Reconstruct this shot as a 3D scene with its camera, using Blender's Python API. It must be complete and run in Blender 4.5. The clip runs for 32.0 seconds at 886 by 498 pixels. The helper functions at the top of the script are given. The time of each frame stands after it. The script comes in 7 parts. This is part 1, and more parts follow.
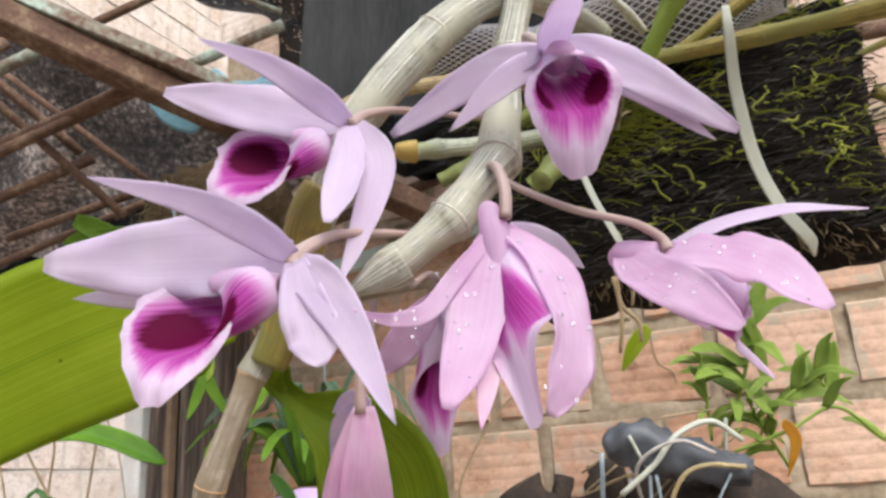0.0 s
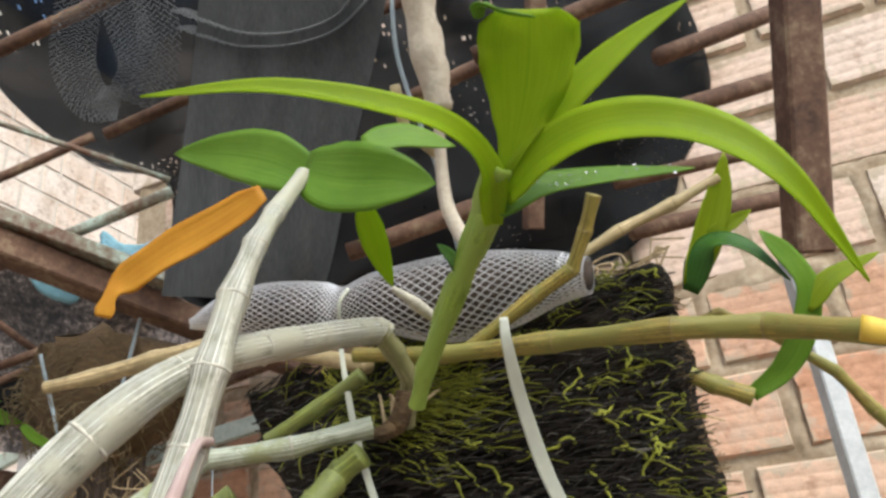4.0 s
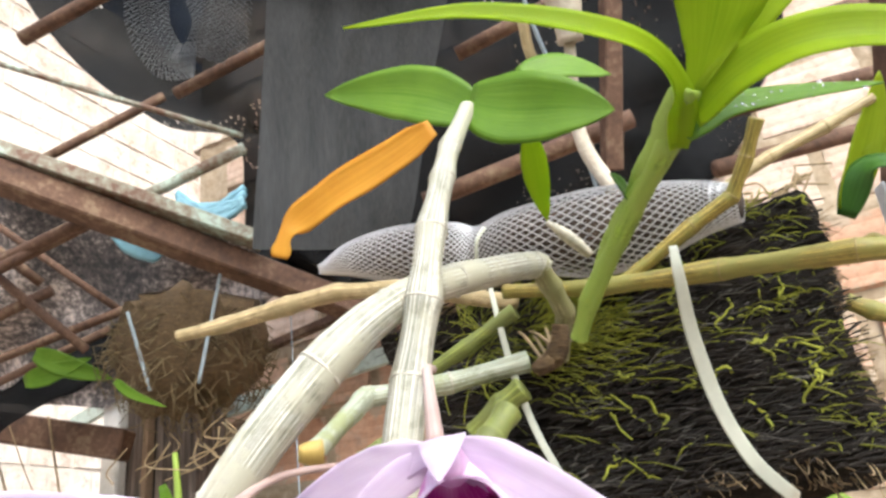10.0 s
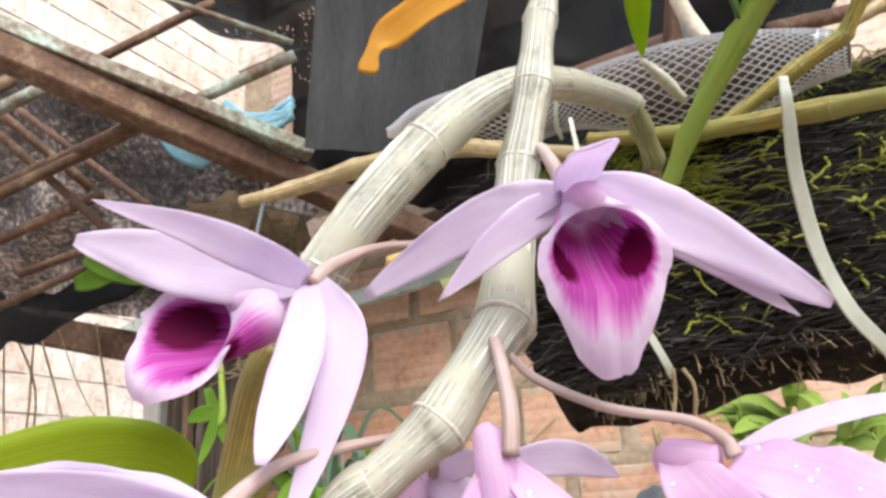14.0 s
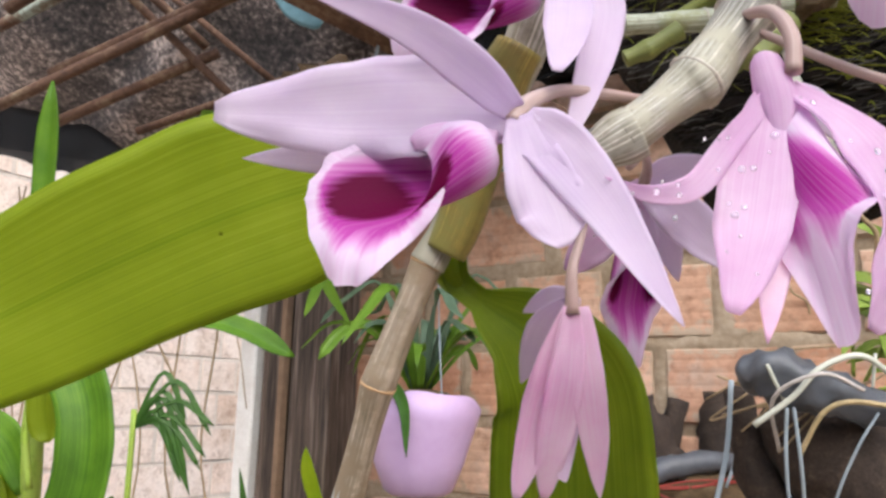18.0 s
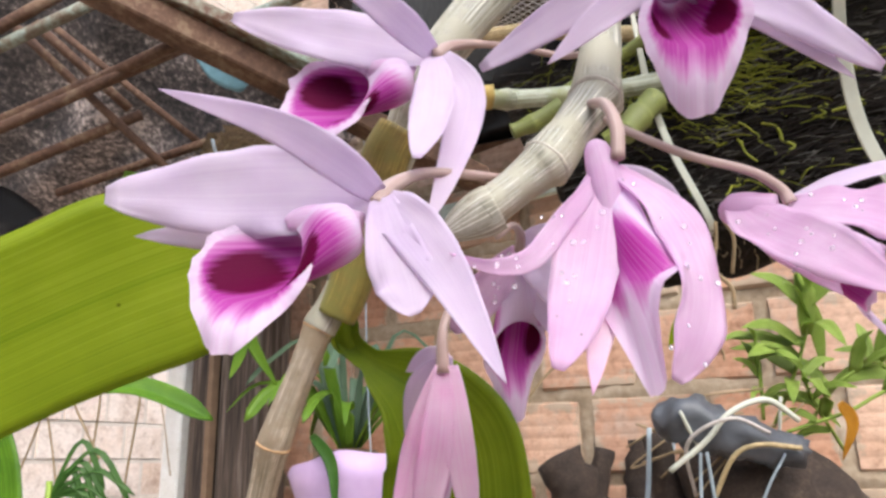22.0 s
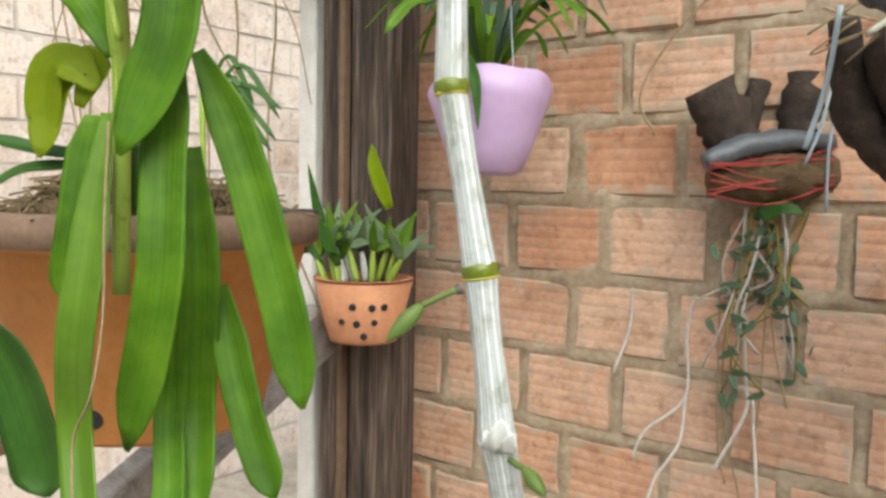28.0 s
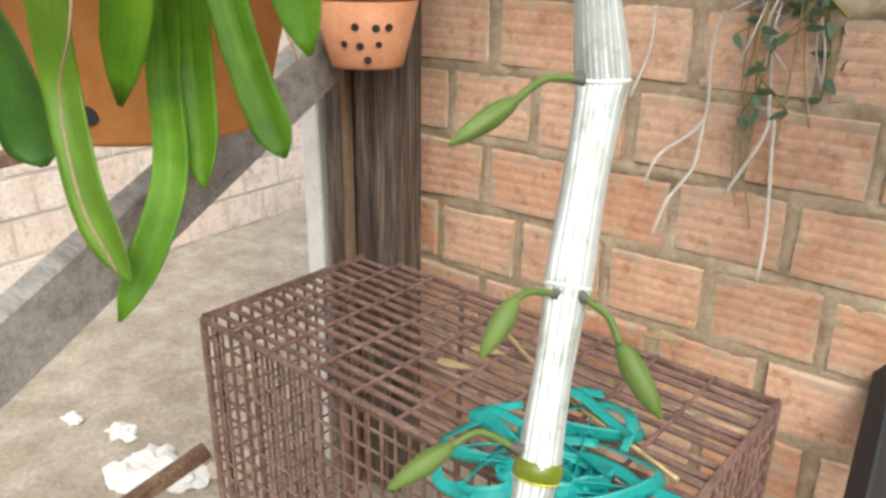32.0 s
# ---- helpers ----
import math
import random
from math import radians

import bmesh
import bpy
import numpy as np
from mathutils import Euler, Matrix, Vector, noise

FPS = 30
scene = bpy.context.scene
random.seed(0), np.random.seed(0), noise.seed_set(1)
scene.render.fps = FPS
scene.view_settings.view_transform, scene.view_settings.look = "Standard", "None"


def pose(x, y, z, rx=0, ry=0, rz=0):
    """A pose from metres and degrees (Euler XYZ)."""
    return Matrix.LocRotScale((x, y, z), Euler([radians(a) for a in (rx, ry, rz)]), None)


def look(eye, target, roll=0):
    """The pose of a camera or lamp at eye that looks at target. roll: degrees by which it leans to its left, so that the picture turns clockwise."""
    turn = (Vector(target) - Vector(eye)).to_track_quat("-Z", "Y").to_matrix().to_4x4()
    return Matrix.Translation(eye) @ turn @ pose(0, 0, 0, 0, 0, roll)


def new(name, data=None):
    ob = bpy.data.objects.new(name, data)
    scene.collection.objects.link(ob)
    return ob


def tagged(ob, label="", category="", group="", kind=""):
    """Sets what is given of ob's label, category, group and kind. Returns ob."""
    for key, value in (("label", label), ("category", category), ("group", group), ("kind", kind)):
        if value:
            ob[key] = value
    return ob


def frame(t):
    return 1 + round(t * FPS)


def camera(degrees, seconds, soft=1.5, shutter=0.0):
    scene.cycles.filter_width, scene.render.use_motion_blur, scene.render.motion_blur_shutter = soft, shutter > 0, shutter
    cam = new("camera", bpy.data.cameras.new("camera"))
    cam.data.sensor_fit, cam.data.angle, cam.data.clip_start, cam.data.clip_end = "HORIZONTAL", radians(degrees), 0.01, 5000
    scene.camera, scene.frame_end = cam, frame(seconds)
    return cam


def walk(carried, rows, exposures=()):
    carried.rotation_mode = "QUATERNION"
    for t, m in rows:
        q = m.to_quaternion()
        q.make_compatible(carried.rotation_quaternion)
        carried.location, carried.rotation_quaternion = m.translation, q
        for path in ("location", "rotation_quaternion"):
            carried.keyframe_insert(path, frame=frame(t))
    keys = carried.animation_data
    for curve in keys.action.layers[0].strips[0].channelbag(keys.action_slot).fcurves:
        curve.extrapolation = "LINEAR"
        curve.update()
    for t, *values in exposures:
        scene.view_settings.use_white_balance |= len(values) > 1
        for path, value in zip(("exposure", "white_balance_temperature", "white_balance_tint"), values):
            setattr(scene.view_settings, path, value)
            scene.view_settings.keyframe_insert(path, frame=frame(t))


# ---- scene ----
cam = camera(59.80, 32.0, 2.9)
PATH = [
    (0, (0.69424, 0.59712, 1.49103), (-0.13176, 2.31379, 2.09995), -3.433),
    (0.5, (0.71171, 0.60669, 1.49672), (-0.12558, 2.31601, 2.11087), -3.060),
    (1, (0.72337, 0.60792, 1.50301), (-0.09736, 2.31522, 2.14451), -2.673),
    (1.5, (0.73401, 0.61396, 1.51090), (-0.05994, 2.32206, 2.18323), -2.789),
    (2, (0.75508, 0.61526, 1.51910), (0.00223, 2.32633, 2.23007), -3.562),
    (2.5, (0.77309, 0.61970, 1.53099), (0.06483, 2.34367, 2.25645), -3.546),
    (3, (0.77353, 0.63458, 1.55257), (0.08358, 2.36069, 2.29047), -3.550),
    (3.5, (0.77219, 0.64442, 1.57740), (0.10117, 2.34502, 2.38838), -4.487),
    (5.5, (0.75912, 0.62274, 1.59523), (0.17681, 2.31118, 2.49527), -8.952),
    (6, (0.74272, 0.62013, 1.58946), (0.13157, 2.31076, 2.46596), -8.001),
    (6.5, (0.73395, 0.62510, 1.58711), (0.08895, 2.31074, 2.44885), -7.160),
    (7, (0.72938, 0.63320, 1.58399), (0.06692, 2.31533, 2.43930), -6.113),
    (7.5, (0.72881, 0.63499, 1.58000), (0.02104, 2.31025, 2.41220), -5.448),
    (8, (0.72503, 0.63317, 1.57816), (-0.00401, 2.31134, 2.38578), -4.978),
    (8.5, (0.72586, 0.62909, 1.57923), (-0.02557, 2.31099, 2.35804), -4.957),
    (9, (0.71990, 0.62861, 1.57571), (-0.05700, 2.31084, 2.32840), -4.925),
    (9.5, (0.72207, 0.62808, 1.58131), (-0.06288, 2.31013, 2.32598), -5.493),
    (10, (0.72214, 0.62408, 1.58629), (-0.04914, 2.30642, 2.34450), -6.521),
    (10.5, (0.72039, 0.62686, 1.58390), (-0.05346, 2.30475, 2.34931), -6.010),
    (11, (0.71523, 0.63297, 1.57915), (-0.07628, 2.30097, 2.34811), -5.411),
    (11.5, (0.71332, 0.64233, 1.57629), (-0.10141, 2.31271, 2.31525), -5.208),
    (12, (0.70485, 0.64935, 1.57312), (-0.09342, 2.33536, 2.29432), -5.238),
    (12.5, (0.69555, 0.65216, 1.56936), (-0.13025, 2.33694, 2.26189), -4.813),
    (13, (0.68844, 0.64821, 1.56411), (-0.16761, 2.32865, 2.22990), -4.233),
    (13.5, (0.68710, 0.64251, 1.55739), (-0.16750, 2.33077, 2.20503), -3.931),
    (15.5, (0.67007, 0.62507, 1.51889), (-0.33955, 2.26168, 2.06862), -0.470),
    (16, (0.65849, 0.62060, 1.51435), (-0.34092, 2.29734, 1.94993), 0.637),
    (16.5, (0.65557, 0.61623, 1.50666), (-0.38776, 2.27437, 1.90920), 0.956),
    (17, (0.64585, 0.61420, 1.49458), (-0.38768, 2.28732, 1.85857), 1.477),
    (17.5, (0.64419, 0.61542, 1.49243), (-0.39587, 2.28391, 1.85902), 1.562),
    (18, (0.65086, 0.61812, 1.49270), (-0.43495, 2.24980, 1.89097), 1.414),
    (18.5, (0.65908, 0.61512, 1.49691), (-0.39417, 2.24741, 1.97263), -0.029),
    (19, (0.66604, 0.61711, 1.49704), (-0.36541, 2.25558, 1.99856), -0.490),
    (19.5, (0.67127, 0.61598, 1.49891), (-0.35581, 2.25866, 1.99562), -0.758),
    (20, (0.67270, 0.60998, 1.49997), (-0.33109, 2.26793, 1.99351), -0.775),
    (20.5, (0.67605, 0.60967, 1.49853), (-0.28041, 2.28899, 2.01340), -1.117),
    (21, (0.67641, 0.60625, 1.49806), (-0.25419, 2.29935, 2.01517), -1.151),
    (21.5, (0.67670, 0.60845, 1.49644), (-0.26111, 2.29306, 2.02806), -1.020),
    (22, (0.67195, 0.61011, 1.49187), (-0.25245, 2.30045, 2.02875), -0.887),
    (22.5, (0.65786, 0.61379, 1.48025), (-0.27063, 2.31103, 1.98746), 0.790),
    (23, (0.64372, 0.60948, 1.47513), (-0.32694, 2.29950, 1.92418), 1.420),
    (23.5, (0.64046, 0.60275, 1.46544), (-0.41095, 2.25604, 1.86691), 1.854),
    (24, (0.64121, 0.60850, 1.44962), (-0.45315, 2.24816, 1.78708), 1.927),
    (24.5, (0.63467, 0.60808, 1.43114), (-0.47454, 2.24773, 1.71606), 1.897),
    (25, (0.62843, 0.61063, 1.41212), (-0.47913, 2.26193, 1.62777), 2.277),
    (25.5, (0.62190, 0.61233, 1.39445), (-0.48856, 2.26894, 1.54446), 2.422),
    (27.5, (0.59893, 0.62513, 1.34305), (-0.58436, 2.23475, 1.24854), 1.376),
    (28, (0.59611, 0.63393, 1.32926), (-0.59181, 2.23481, 1.16796), 1.155),
    (28.5, (0.59387, 0.64132, 1.31741), (-0.60607, 2.22449, 1.08563), 0.778),
    (29, (0.59056, 0.64348, 1.30668), (-0.60556, 2.21582, 0.99518), 0.671),
    (29.5, (0.58602, 0.64357, 1.29543), (-0.59174, 2.20983, 0.89581), 1.016),
    (30, (0.58789, 0.64449, 1.28649), (-0.58839, 2.19275, 0.81826), 1.164),
    (30.5, (0.58547, 0.64675, 1.27609), (-0.58104, 2.18923, 0.76617), 1.303),
    (31, (0.57942, 0.64960, 1.27089), (-0.57349, 2.18192, 0.70273), 1.189),
    (31.5, (0.57031, 0.65603, 1.25279), (-0.55725, 2.17208, 0.59690), 1.005),
    (32, (0.56654, 0.65364, 1.23754), (-0.53755, 2.15171, 0.50488), 0.836),
]
EXPOSE = [(0, 0.58, 5800, 6), (3, 0.58, 5800, 4), (6, 0.6, 5750, 0), (7.5, 0.70, 5750, 1), (9, 1.2, 5800, 3), (13, 1.14, 5800, 4), (16, 0.62, 5800, 9), (21, 0.66, 5800, 9), (24, 0.92, 5850, 5), (25, 0.78, 5880, 2), (28, 0.62, 5950, 0), (31, 0.84, 5980, 0), (32, 0.76, 5980, 1)]
walk(cam, [(t, look(eye, target, roll)) for t, eye, target, roll in PATH], EXPOSE)

# ---- light ----
world = bpy.data.worlds.new("sky")
scene.world = world
world.use_nodes = True
wn = world.node_tree.nodes
sky = wn.new("ShaderNodeTexSky")
sky.sky_type, sky.sun_disc = "NISHITA", False
sky.dust_density, sky.air_density = 6.0, 1.0
sky.sun_elevation, sky.sun_rotation = radians(44), radians(135)
wn["Background"].inputs[1].default_value = 0.15
world.node_tree.links.new(sky.outputs[0], wn["Background"].inputs[0])
sun_data = bpy.data.lights.new("sun", "SUN")
sun_data.energy, sun_data.angle, sun_data.color = 1.3, radians(75), (1.0, 0.97, 0.92)
sun = new("sun", sun_data)
sun.matrix_world = look((3.5, -3.5, 4.7), (0, 0, 0))

# ---- materials ----
def nodes_of(name):
    m = bpy.data.materials.new(name)
    m.use_nodes = True
    t = m.node_tree
    return m, t, t.nodes["Principled BSDF"]


def ramp(t, stops, src=None):
    r = t.nodes.new("ShaderNodeValToRGB")
    e = r.color_ramp.elements
    while len(e) < len(stops):
        e.new(0.5)
    for k, (p, c) in enumerate(stops):
        e[k].position, e[k].color = p, (*c, 1) if len(c) == 3 else c
    if src is not None:
        t.links.new(src, r.inputs[0])
    return r


def noise_tex(t, scale, detail=4.0, rough=0.6, vec=None, stretch=None):
    n = t.nodes.new("ShaderNodeTexNoise")
    n.inputs["Scale"].default_value, n.inputs["Detail"].default_value, n.inputs["Roughness"].default_value = scale, detail, rough
    if vec is None:
        vec = t.nodes.new("ShaderNodeTexCoord").outputs["Object"]
    if stretch:
        m = t.nodes.new("ShaderNodeMapping")
        m.inputs["Scale"].default_value = stretch
        t.links.new(vec, m.inputs[0])
        vec = m.outputs[0]
    t.links.new(vec, n.inputs["Vector"])
    return n.outputs["Fac"]


def bump(t, b, height, strength, dist):
    n = t.nodes.new("ShaderNodeBump")
    n.inputs["Strength"].default_value, n.inputs["Distance"].default_value = strength, dist
    t.links.new(height, n.inputs["Height"])
    t.links.new(n.outputs[0], b.inputs["Normal"])


def mix(t, kind, fac, a, b):
    m = t.nodes.new("ShaderNodeMix")
    m.data_type, m.blend_type = "RGBA", kind
    for sock, v in ((m.inputs[0], fac), (m.inputs[6], a), (m.inputs[7], b)):
        if isinstance(v, (int, float)):
            sock.default_value = v
        elif isinstance(v, tuple):
            sock.default_value = (*v, 1)
        else:
            t.links.new(v, sock)
    return m.outputs[2]


def math_node(t, op, a, b=None, c=None):
    m = t.nodes.new("ShaderNodeMath")
    m.operation = op
    for k, v in enumerate((a, b, c)):
        if v is None:
            continue
        if isinstance(v, (int, float)):
            m.inputs[k].default_value = v
        else:
            t.links.new(v, m.inputs[k])
    return m.outputs[0]


def surface(name, stops, scale=20.0, rough=0.7, bump_d=0.001, bump_s=0.5, fine=6.0, stretch=None, metal=0.0, trans=0.0):
    """Two scales of noise through a colour ramp, with relief."""
    m, t, b = nodes_of(name)
    big = noise_tex(t, scale, 5, 0.6, None, stretch)
    small = noise_tex(t, scale * fine, 4, 0.6, None, stretch)
    s = math_node(t, "MULTIPLY_ADD", small, 0.4, math_node(t, "MULTIPLY", big, 0.6))
    t.links.new(ramp(t, stops, s).outputs[0], b.inputs["Base Color"])
    b.inputs["Roughness"].default_value, b.inputs["Metallic"].default_value = rough, metal
    bump(t, b, s, bump_s, bump_d)
    if trans:
        b.inputs["Transmission Weight"].default_value = trans
    return m


def thin_leaf(name, stops, rough=0.4, vein=60.0, through_col=(0.3, 0.5, 0.05), through_amt=0.4, scale=30.0, midrib=0.0, relief=0.35, specks=0.0):
    """Leaf or petal: colour by noise and by veins along its length, light shining through."""
    m, t, b = nodes_of(name)
    uv = t.nodes.new("ShaderNodeTexCoord").outputs["UV"]
    sep = t.nodes.new("ShaderNodeSeparateXYZ")
    t.links.new(uv, sep.inputs[0])
    lines = noise_tex(t, 1.0, 2, 0.5, uv, (vein, 1.2, 1.0))
    cloud = noise_tex(t, scale, 4, 0.6)
    s = math_node(t, "MULTIPLY_ADD", lines, 0.45, math_node(t, "MULTIPLY", cloud, 0.55))
    col = ramp(t, stops, s).outputs[0]
    if midrib:
        d = math_node(t, "ABSOLUTE", math_node(t, "SUBTRACT", sep.outputs[0], 0.5))
        k = math_node(t, "MULTIPLY", math_node(t, "LESS_THAN", d, 0.018), midrib)
        col = mix(t, "MULTIPLY", k, col, (0.75, 0.85, 0.6))
    if specks:
        cell = t.nodes.new("ShaderNodeTexVoronoi")
        cell.inputs["Scale"].default_value = specks
        t.links.new(t.nodes.new("ShaderNodeNewGeometry").outputs["Position"], cell.inputs["Vector"])
        dot = ramp(t, [(0.05, (1, 1, 1)), (0.11, (0, 0, 0))], cell.outputs["Distance"]).outputs[0]
        some = ramp(t, [(0.60, (0, 0, 0)), (0.66, (0.8, 0.8, 0.8))], noise_tex(t, specks * 0.35, 2, 0.5)).outputs[0]
        col = mix(t, "MULTIPLY", math_node(t, "MULTIPLY", dot, some), col, (0.30, 0.26, 0.12))
    t.links.new(col, b.inputs["Base Color"])
    b.inputs["Roughness"].default_value, b.inputs["Specular IOR Level"].default_value = rough, 0.25
    bump(t, b, lines, relief, 0.0006)
    tr = t.nodes.new("ShaderNodeBsdfTranslucent")
    t.links.new(mix(t, "MULTIPLY", 1.0, col, through_col), tr.inputs[0])
    mx = t.nodes.new("ShaderNodeMixShader")
    mx.inputs[0].default_value = through_amt
    t.links.new(b.outputs[0], mx.inputs[1])
    t.links.new(tr.outputs[0], mx.inputs[2])
    t.links.new(mx.outputs[0], t.nodes["Material Output"].inputs[0])
    return m


def sheath_material(name, pale, dark, green, amount):
    """Dry papery sheath over a cane: pale with long veins, with the green cane showing through in places."""
    m, t, b = nodes_of(name)
    uv = t.nodes.new("ShaderNodeTexCoord").outputs["UV"]
    lines = noise_tex(t, 1.0, 2, 0.5, uv, (52.0, 0.35, 1.0))
    fine = noise_tex(t, 1.0, 2, 0.5, uv, (130.0, 0.9, 1.0))
    patch = noise_tex(t, 48.0, 5, 0.7)
    s = math_node(t, "MULTIPLY_ADD", fine, 0.28, math_node(t, "MULTIPLY", lines, 0.72))
    half = tuple(a * 0.45 + b * 0.55 for a, b in zip(dark, pale))
    col = ramp(t, [(0.38, dark), (0.455, half), (0.535, tuple(c * 0.84 for c in pale)), (0.56, tuple(min(0.86, c * 1.5) for c in pale)), (0.62, tuple(min(0.88, c * 1.6) for c in pale))], s).outputs[0]
    blot = noise_tex(t, 260.0, 3, 0.6)
    col = mix(t, "MULTIPLY", 0.5, col, ramp(t, [(0.30, (0.62, 0.60, 0.52)), (0.48, (1, 1, 1))], blot).outputs[0])
    band = noise_tex(t, 1.0, 4, 0.65, uv, (4.0, 9.0, 1.0))
    col = mix(t, "MULTIPLY", 0.75, col, ramp(t, [(0.36, (0.55, 0.55, 0.46)), (0.44, (0.84, 0.83, 0.78)), (0.50, (1, 1, 1))], band).outputs[0])
    g = ramp(t, [(amount, (0, 0, 0)), (amount + 0.12, (1, 1, 1))], patch).outputs[0]
    col = mix(t, "MIX", g, green, col)
    t.links.new(col, b.inputs["Base Color"])
    b.inputs["Roughness"].default_value = 0.55
    bump(t, b, s, 0.22, 0.0006)
    return m


M_MORTAR = surface("mortar", [(0.3, (0.22, 0.160, 0.100)), (0.5, (0.38, 0.300, 0.210)), (0.7, (0.54, 0.450, 0.340))], 14, 0.95, 0.004, 0.8)
M_GROUND = surface("earth", [(0.3, (0.21, 0.175, 0.135)), (0.5, (0.36, 0.31, 0.25)), (0.7, (0.52, 0.47, 0.40))], 7, 0.95, 0.01, 0.8, 9)
M_POST = surface("old_wood", [(0.34, (0.018, 0.013, 0.010)), (0.5, (0.078, 0.056, 0.042)), (0.66, (0.20, 0.158, 0.128))], 42, 0.8, 0.002, 0.6, 4, (1, 1, 0.05))
M_GREYWOOD = surface("grey_wood", [(0.3, (0.12, 0.112, 0.105)), (0.7, (0.39, 0.37, 0.35))], 30, 0.85, 0.003, 0.8, 5, (0.25, 1.2, 1.2))
M_WHITE = surface("white_paint", [(0.3, (0.62, 0.60, 0.56)), (0.7, (0.82, 0.82, 0.80))], 25, 0.6, 0.001, 0.3)
M_RUST = surface("rust", [(0.35, (0.05, 0.025, 0.015)), (0.52, (0.120, 0.064, 0.039)), (0.66, (0.23, 0.16, 0.10)), (0.76, (0.36, 0.36, 0.28))], 18, 0.85, 0.002, 0.6)
M_CLOTH = surface("black_cloth", [(0.3, (0.004, 0.0044, 0.005)), (0.7, (0.016, 0.0165, 0.018))], 9, 0.9, 0.003, 0.6)
M_FERN = surface("fern_fibre", [(0.35, (0.006, 0.005, 0.004)), (0.6, (0.022, 0.017, 0.012)), (0.75, (0.05, 0.038, 0.026))], 45, 0.85, 0.006, 1.0, 4, (1, 1, 3))
M_TERRA = surface("terracotta", [(0.3, (0.40, 0.17, 0.085)), (0.7, (0.56, 0.28, 0.15))], 14, 0.8, 0.001, 0.4)
M_LILAC = surface("lilac_plastic", [(0.3, (0.46, 0.32, 0.53)), (0.7, (0.55, 0.40, 0.62))], 8, 0.4, 0.0005, 0.1)
M_LEAF = thin_leaf("leaf_green", [(0.3, (0.10, 0.20, 0.016)), (0.5, (0.155, 0.28, 0.026)), (0.7, (0.22, 0.36, 0.042))], 0.34, 60, (0.8, 1.0, 0.2), 0.36, 25, 0.6)
M_LEAFY = thin_leaf("leaf_yellow_green", [(0.34, (0.27, 0.36, 0.012)), (0.5, (0.35, 0.45, 0.018)), (0.66, (0.45, 0.55, 0.038))], 0.40, 90, (1.0, 1.0, 0.45), 0.62, 18, 0.5, 0.3, 150)
M_LEAFH = thin_leaf("leaf_hanging", [(0.36, (0.16, 0.24, 0.008)), (0.5, (0.24, 0.33, 0.012)), (0.64, (0.36, 0.45, 0.028))], 0.40, 110, (1.0, 1.0, 0.4), 0.55, 18, 0.5, 0.4, 150)
M_LEAFO = thin_leaf("leaf_orange", [(0.3, (0.42, 0.16, 0.015)), (0.5, (0.58, 0.28, 0.025)), (0.7, (0.70, 0.38, 0.04))], 0.5, 30, (1.0, 0.6, 0.1), 0.35, 30)
M_PETAL = thin_leaf("petal_pink", [(0.3, (0.74, 0.63, 0.79)), (0.5, (0.79, 0.70, 0.83)), (0.7, (0.84, 0.77, 0.87))], 0.6, 26, (1.0, 0.97, 1.0), 0.60, 70, 0.0, 0.16)
M_CANE = sheath_material("sheath_white", (0.53, 0.56, 0.56), (0.34, 0.38, 0.36), (0.46, 0.48, 0.44), 0.32)
M_CANEW = sheath_material("sheath_beige", (0.43, 0.42, 0.36), (0.17, 0.165, 0.115), (0.38, 0.365, 0.275), 0.44)
M_CANEM = sheath_material("sheath_tan", (0.47, 0.40, 0.30), (0.18, 0.135, 0.085), (0.33, 0.26, 0.17), 0.44)
M_CANEO = sheath_material("cane_olive", (0.29, 0.22, 0.045), (0.16, 0.12, 0.025), (0.21, 0.19, 0.04), 0.45)
M_CANET = sheath_material("cane_tan", (0.44, 0.34, 0.18), (0.28, 0.20, 0.10), (0.32, 0.25, 0.12), 0.42)
M_STUBG = sheath_material("stub_green", (0.22, 0.25, 0.05), (0.12, 0.14, 0.025), (0.17, 0.19, 0.05), 0.45)
M_CANEG = sheath_material("cane_green", (0.25, 0.36, 0.035), (0.17, 0.28, 0.02), (0.26, 0.36, 0.05), 0.5)


# the shade net lets part of the light through its mesh
ct = M_CLOTH.node_tree
see = ct.nodes.new("ShaderNodeBsdfTransparent")
weave = ct.nodes.new("ShaderNodeMixShader")
ct.links.new(ramp(ct, [(0.35, (0.05, 0.05, 0.05)), (0.65, (0.24, 0.24, 0.24))], noise_tex(ct, 5.0, 4, 0.6)).outputs[0], weave.inputs[0])
ct.links.new(ct.nodes["Principled BSDF"].outputs[0], weave.inputs[1])
ct.links.new(see.outputs[0], weave.inputs[2])
ct.links.new(weave.outputs[0], ct.nodes["Material Output"].inputs[0])
for m_ in (M_CLOTH, M_FERN, M_GROUND, M_MORTAR):
    m_.node_tree.nodes["Principled BSDF"].inputs["Specular IOR Level"].default_value = 0.12


# ---- builders ----
def mesh_of(name, bm, material, smooth=True):
    me = bpy.data.meshes.new(name)
    bm.normal_update()
    bm.to_mesh(me)
    bm.free()
    for p in me.polygons:
        p.use_smooth = smooth
    for m in material if isinstance(material, (list, tuple)) else [material]:
        me.materials.append(m)
    return me


def part(name, bm, material, parent=None, label="", smooth=True):
    ob = new(name, mesh_of(name, bm, material, smooth and len(bm.faces) > 30))
    return tagged(hang(ob, parent), label)


def hang(ob, parent):
    """Make ob a part of parent and leave it where it is."""
    if parent is not None:
        ob.parent = parent
        ob.matrix_parent_inverse = Matrix.Translation(-base_of(parent))
    return ob


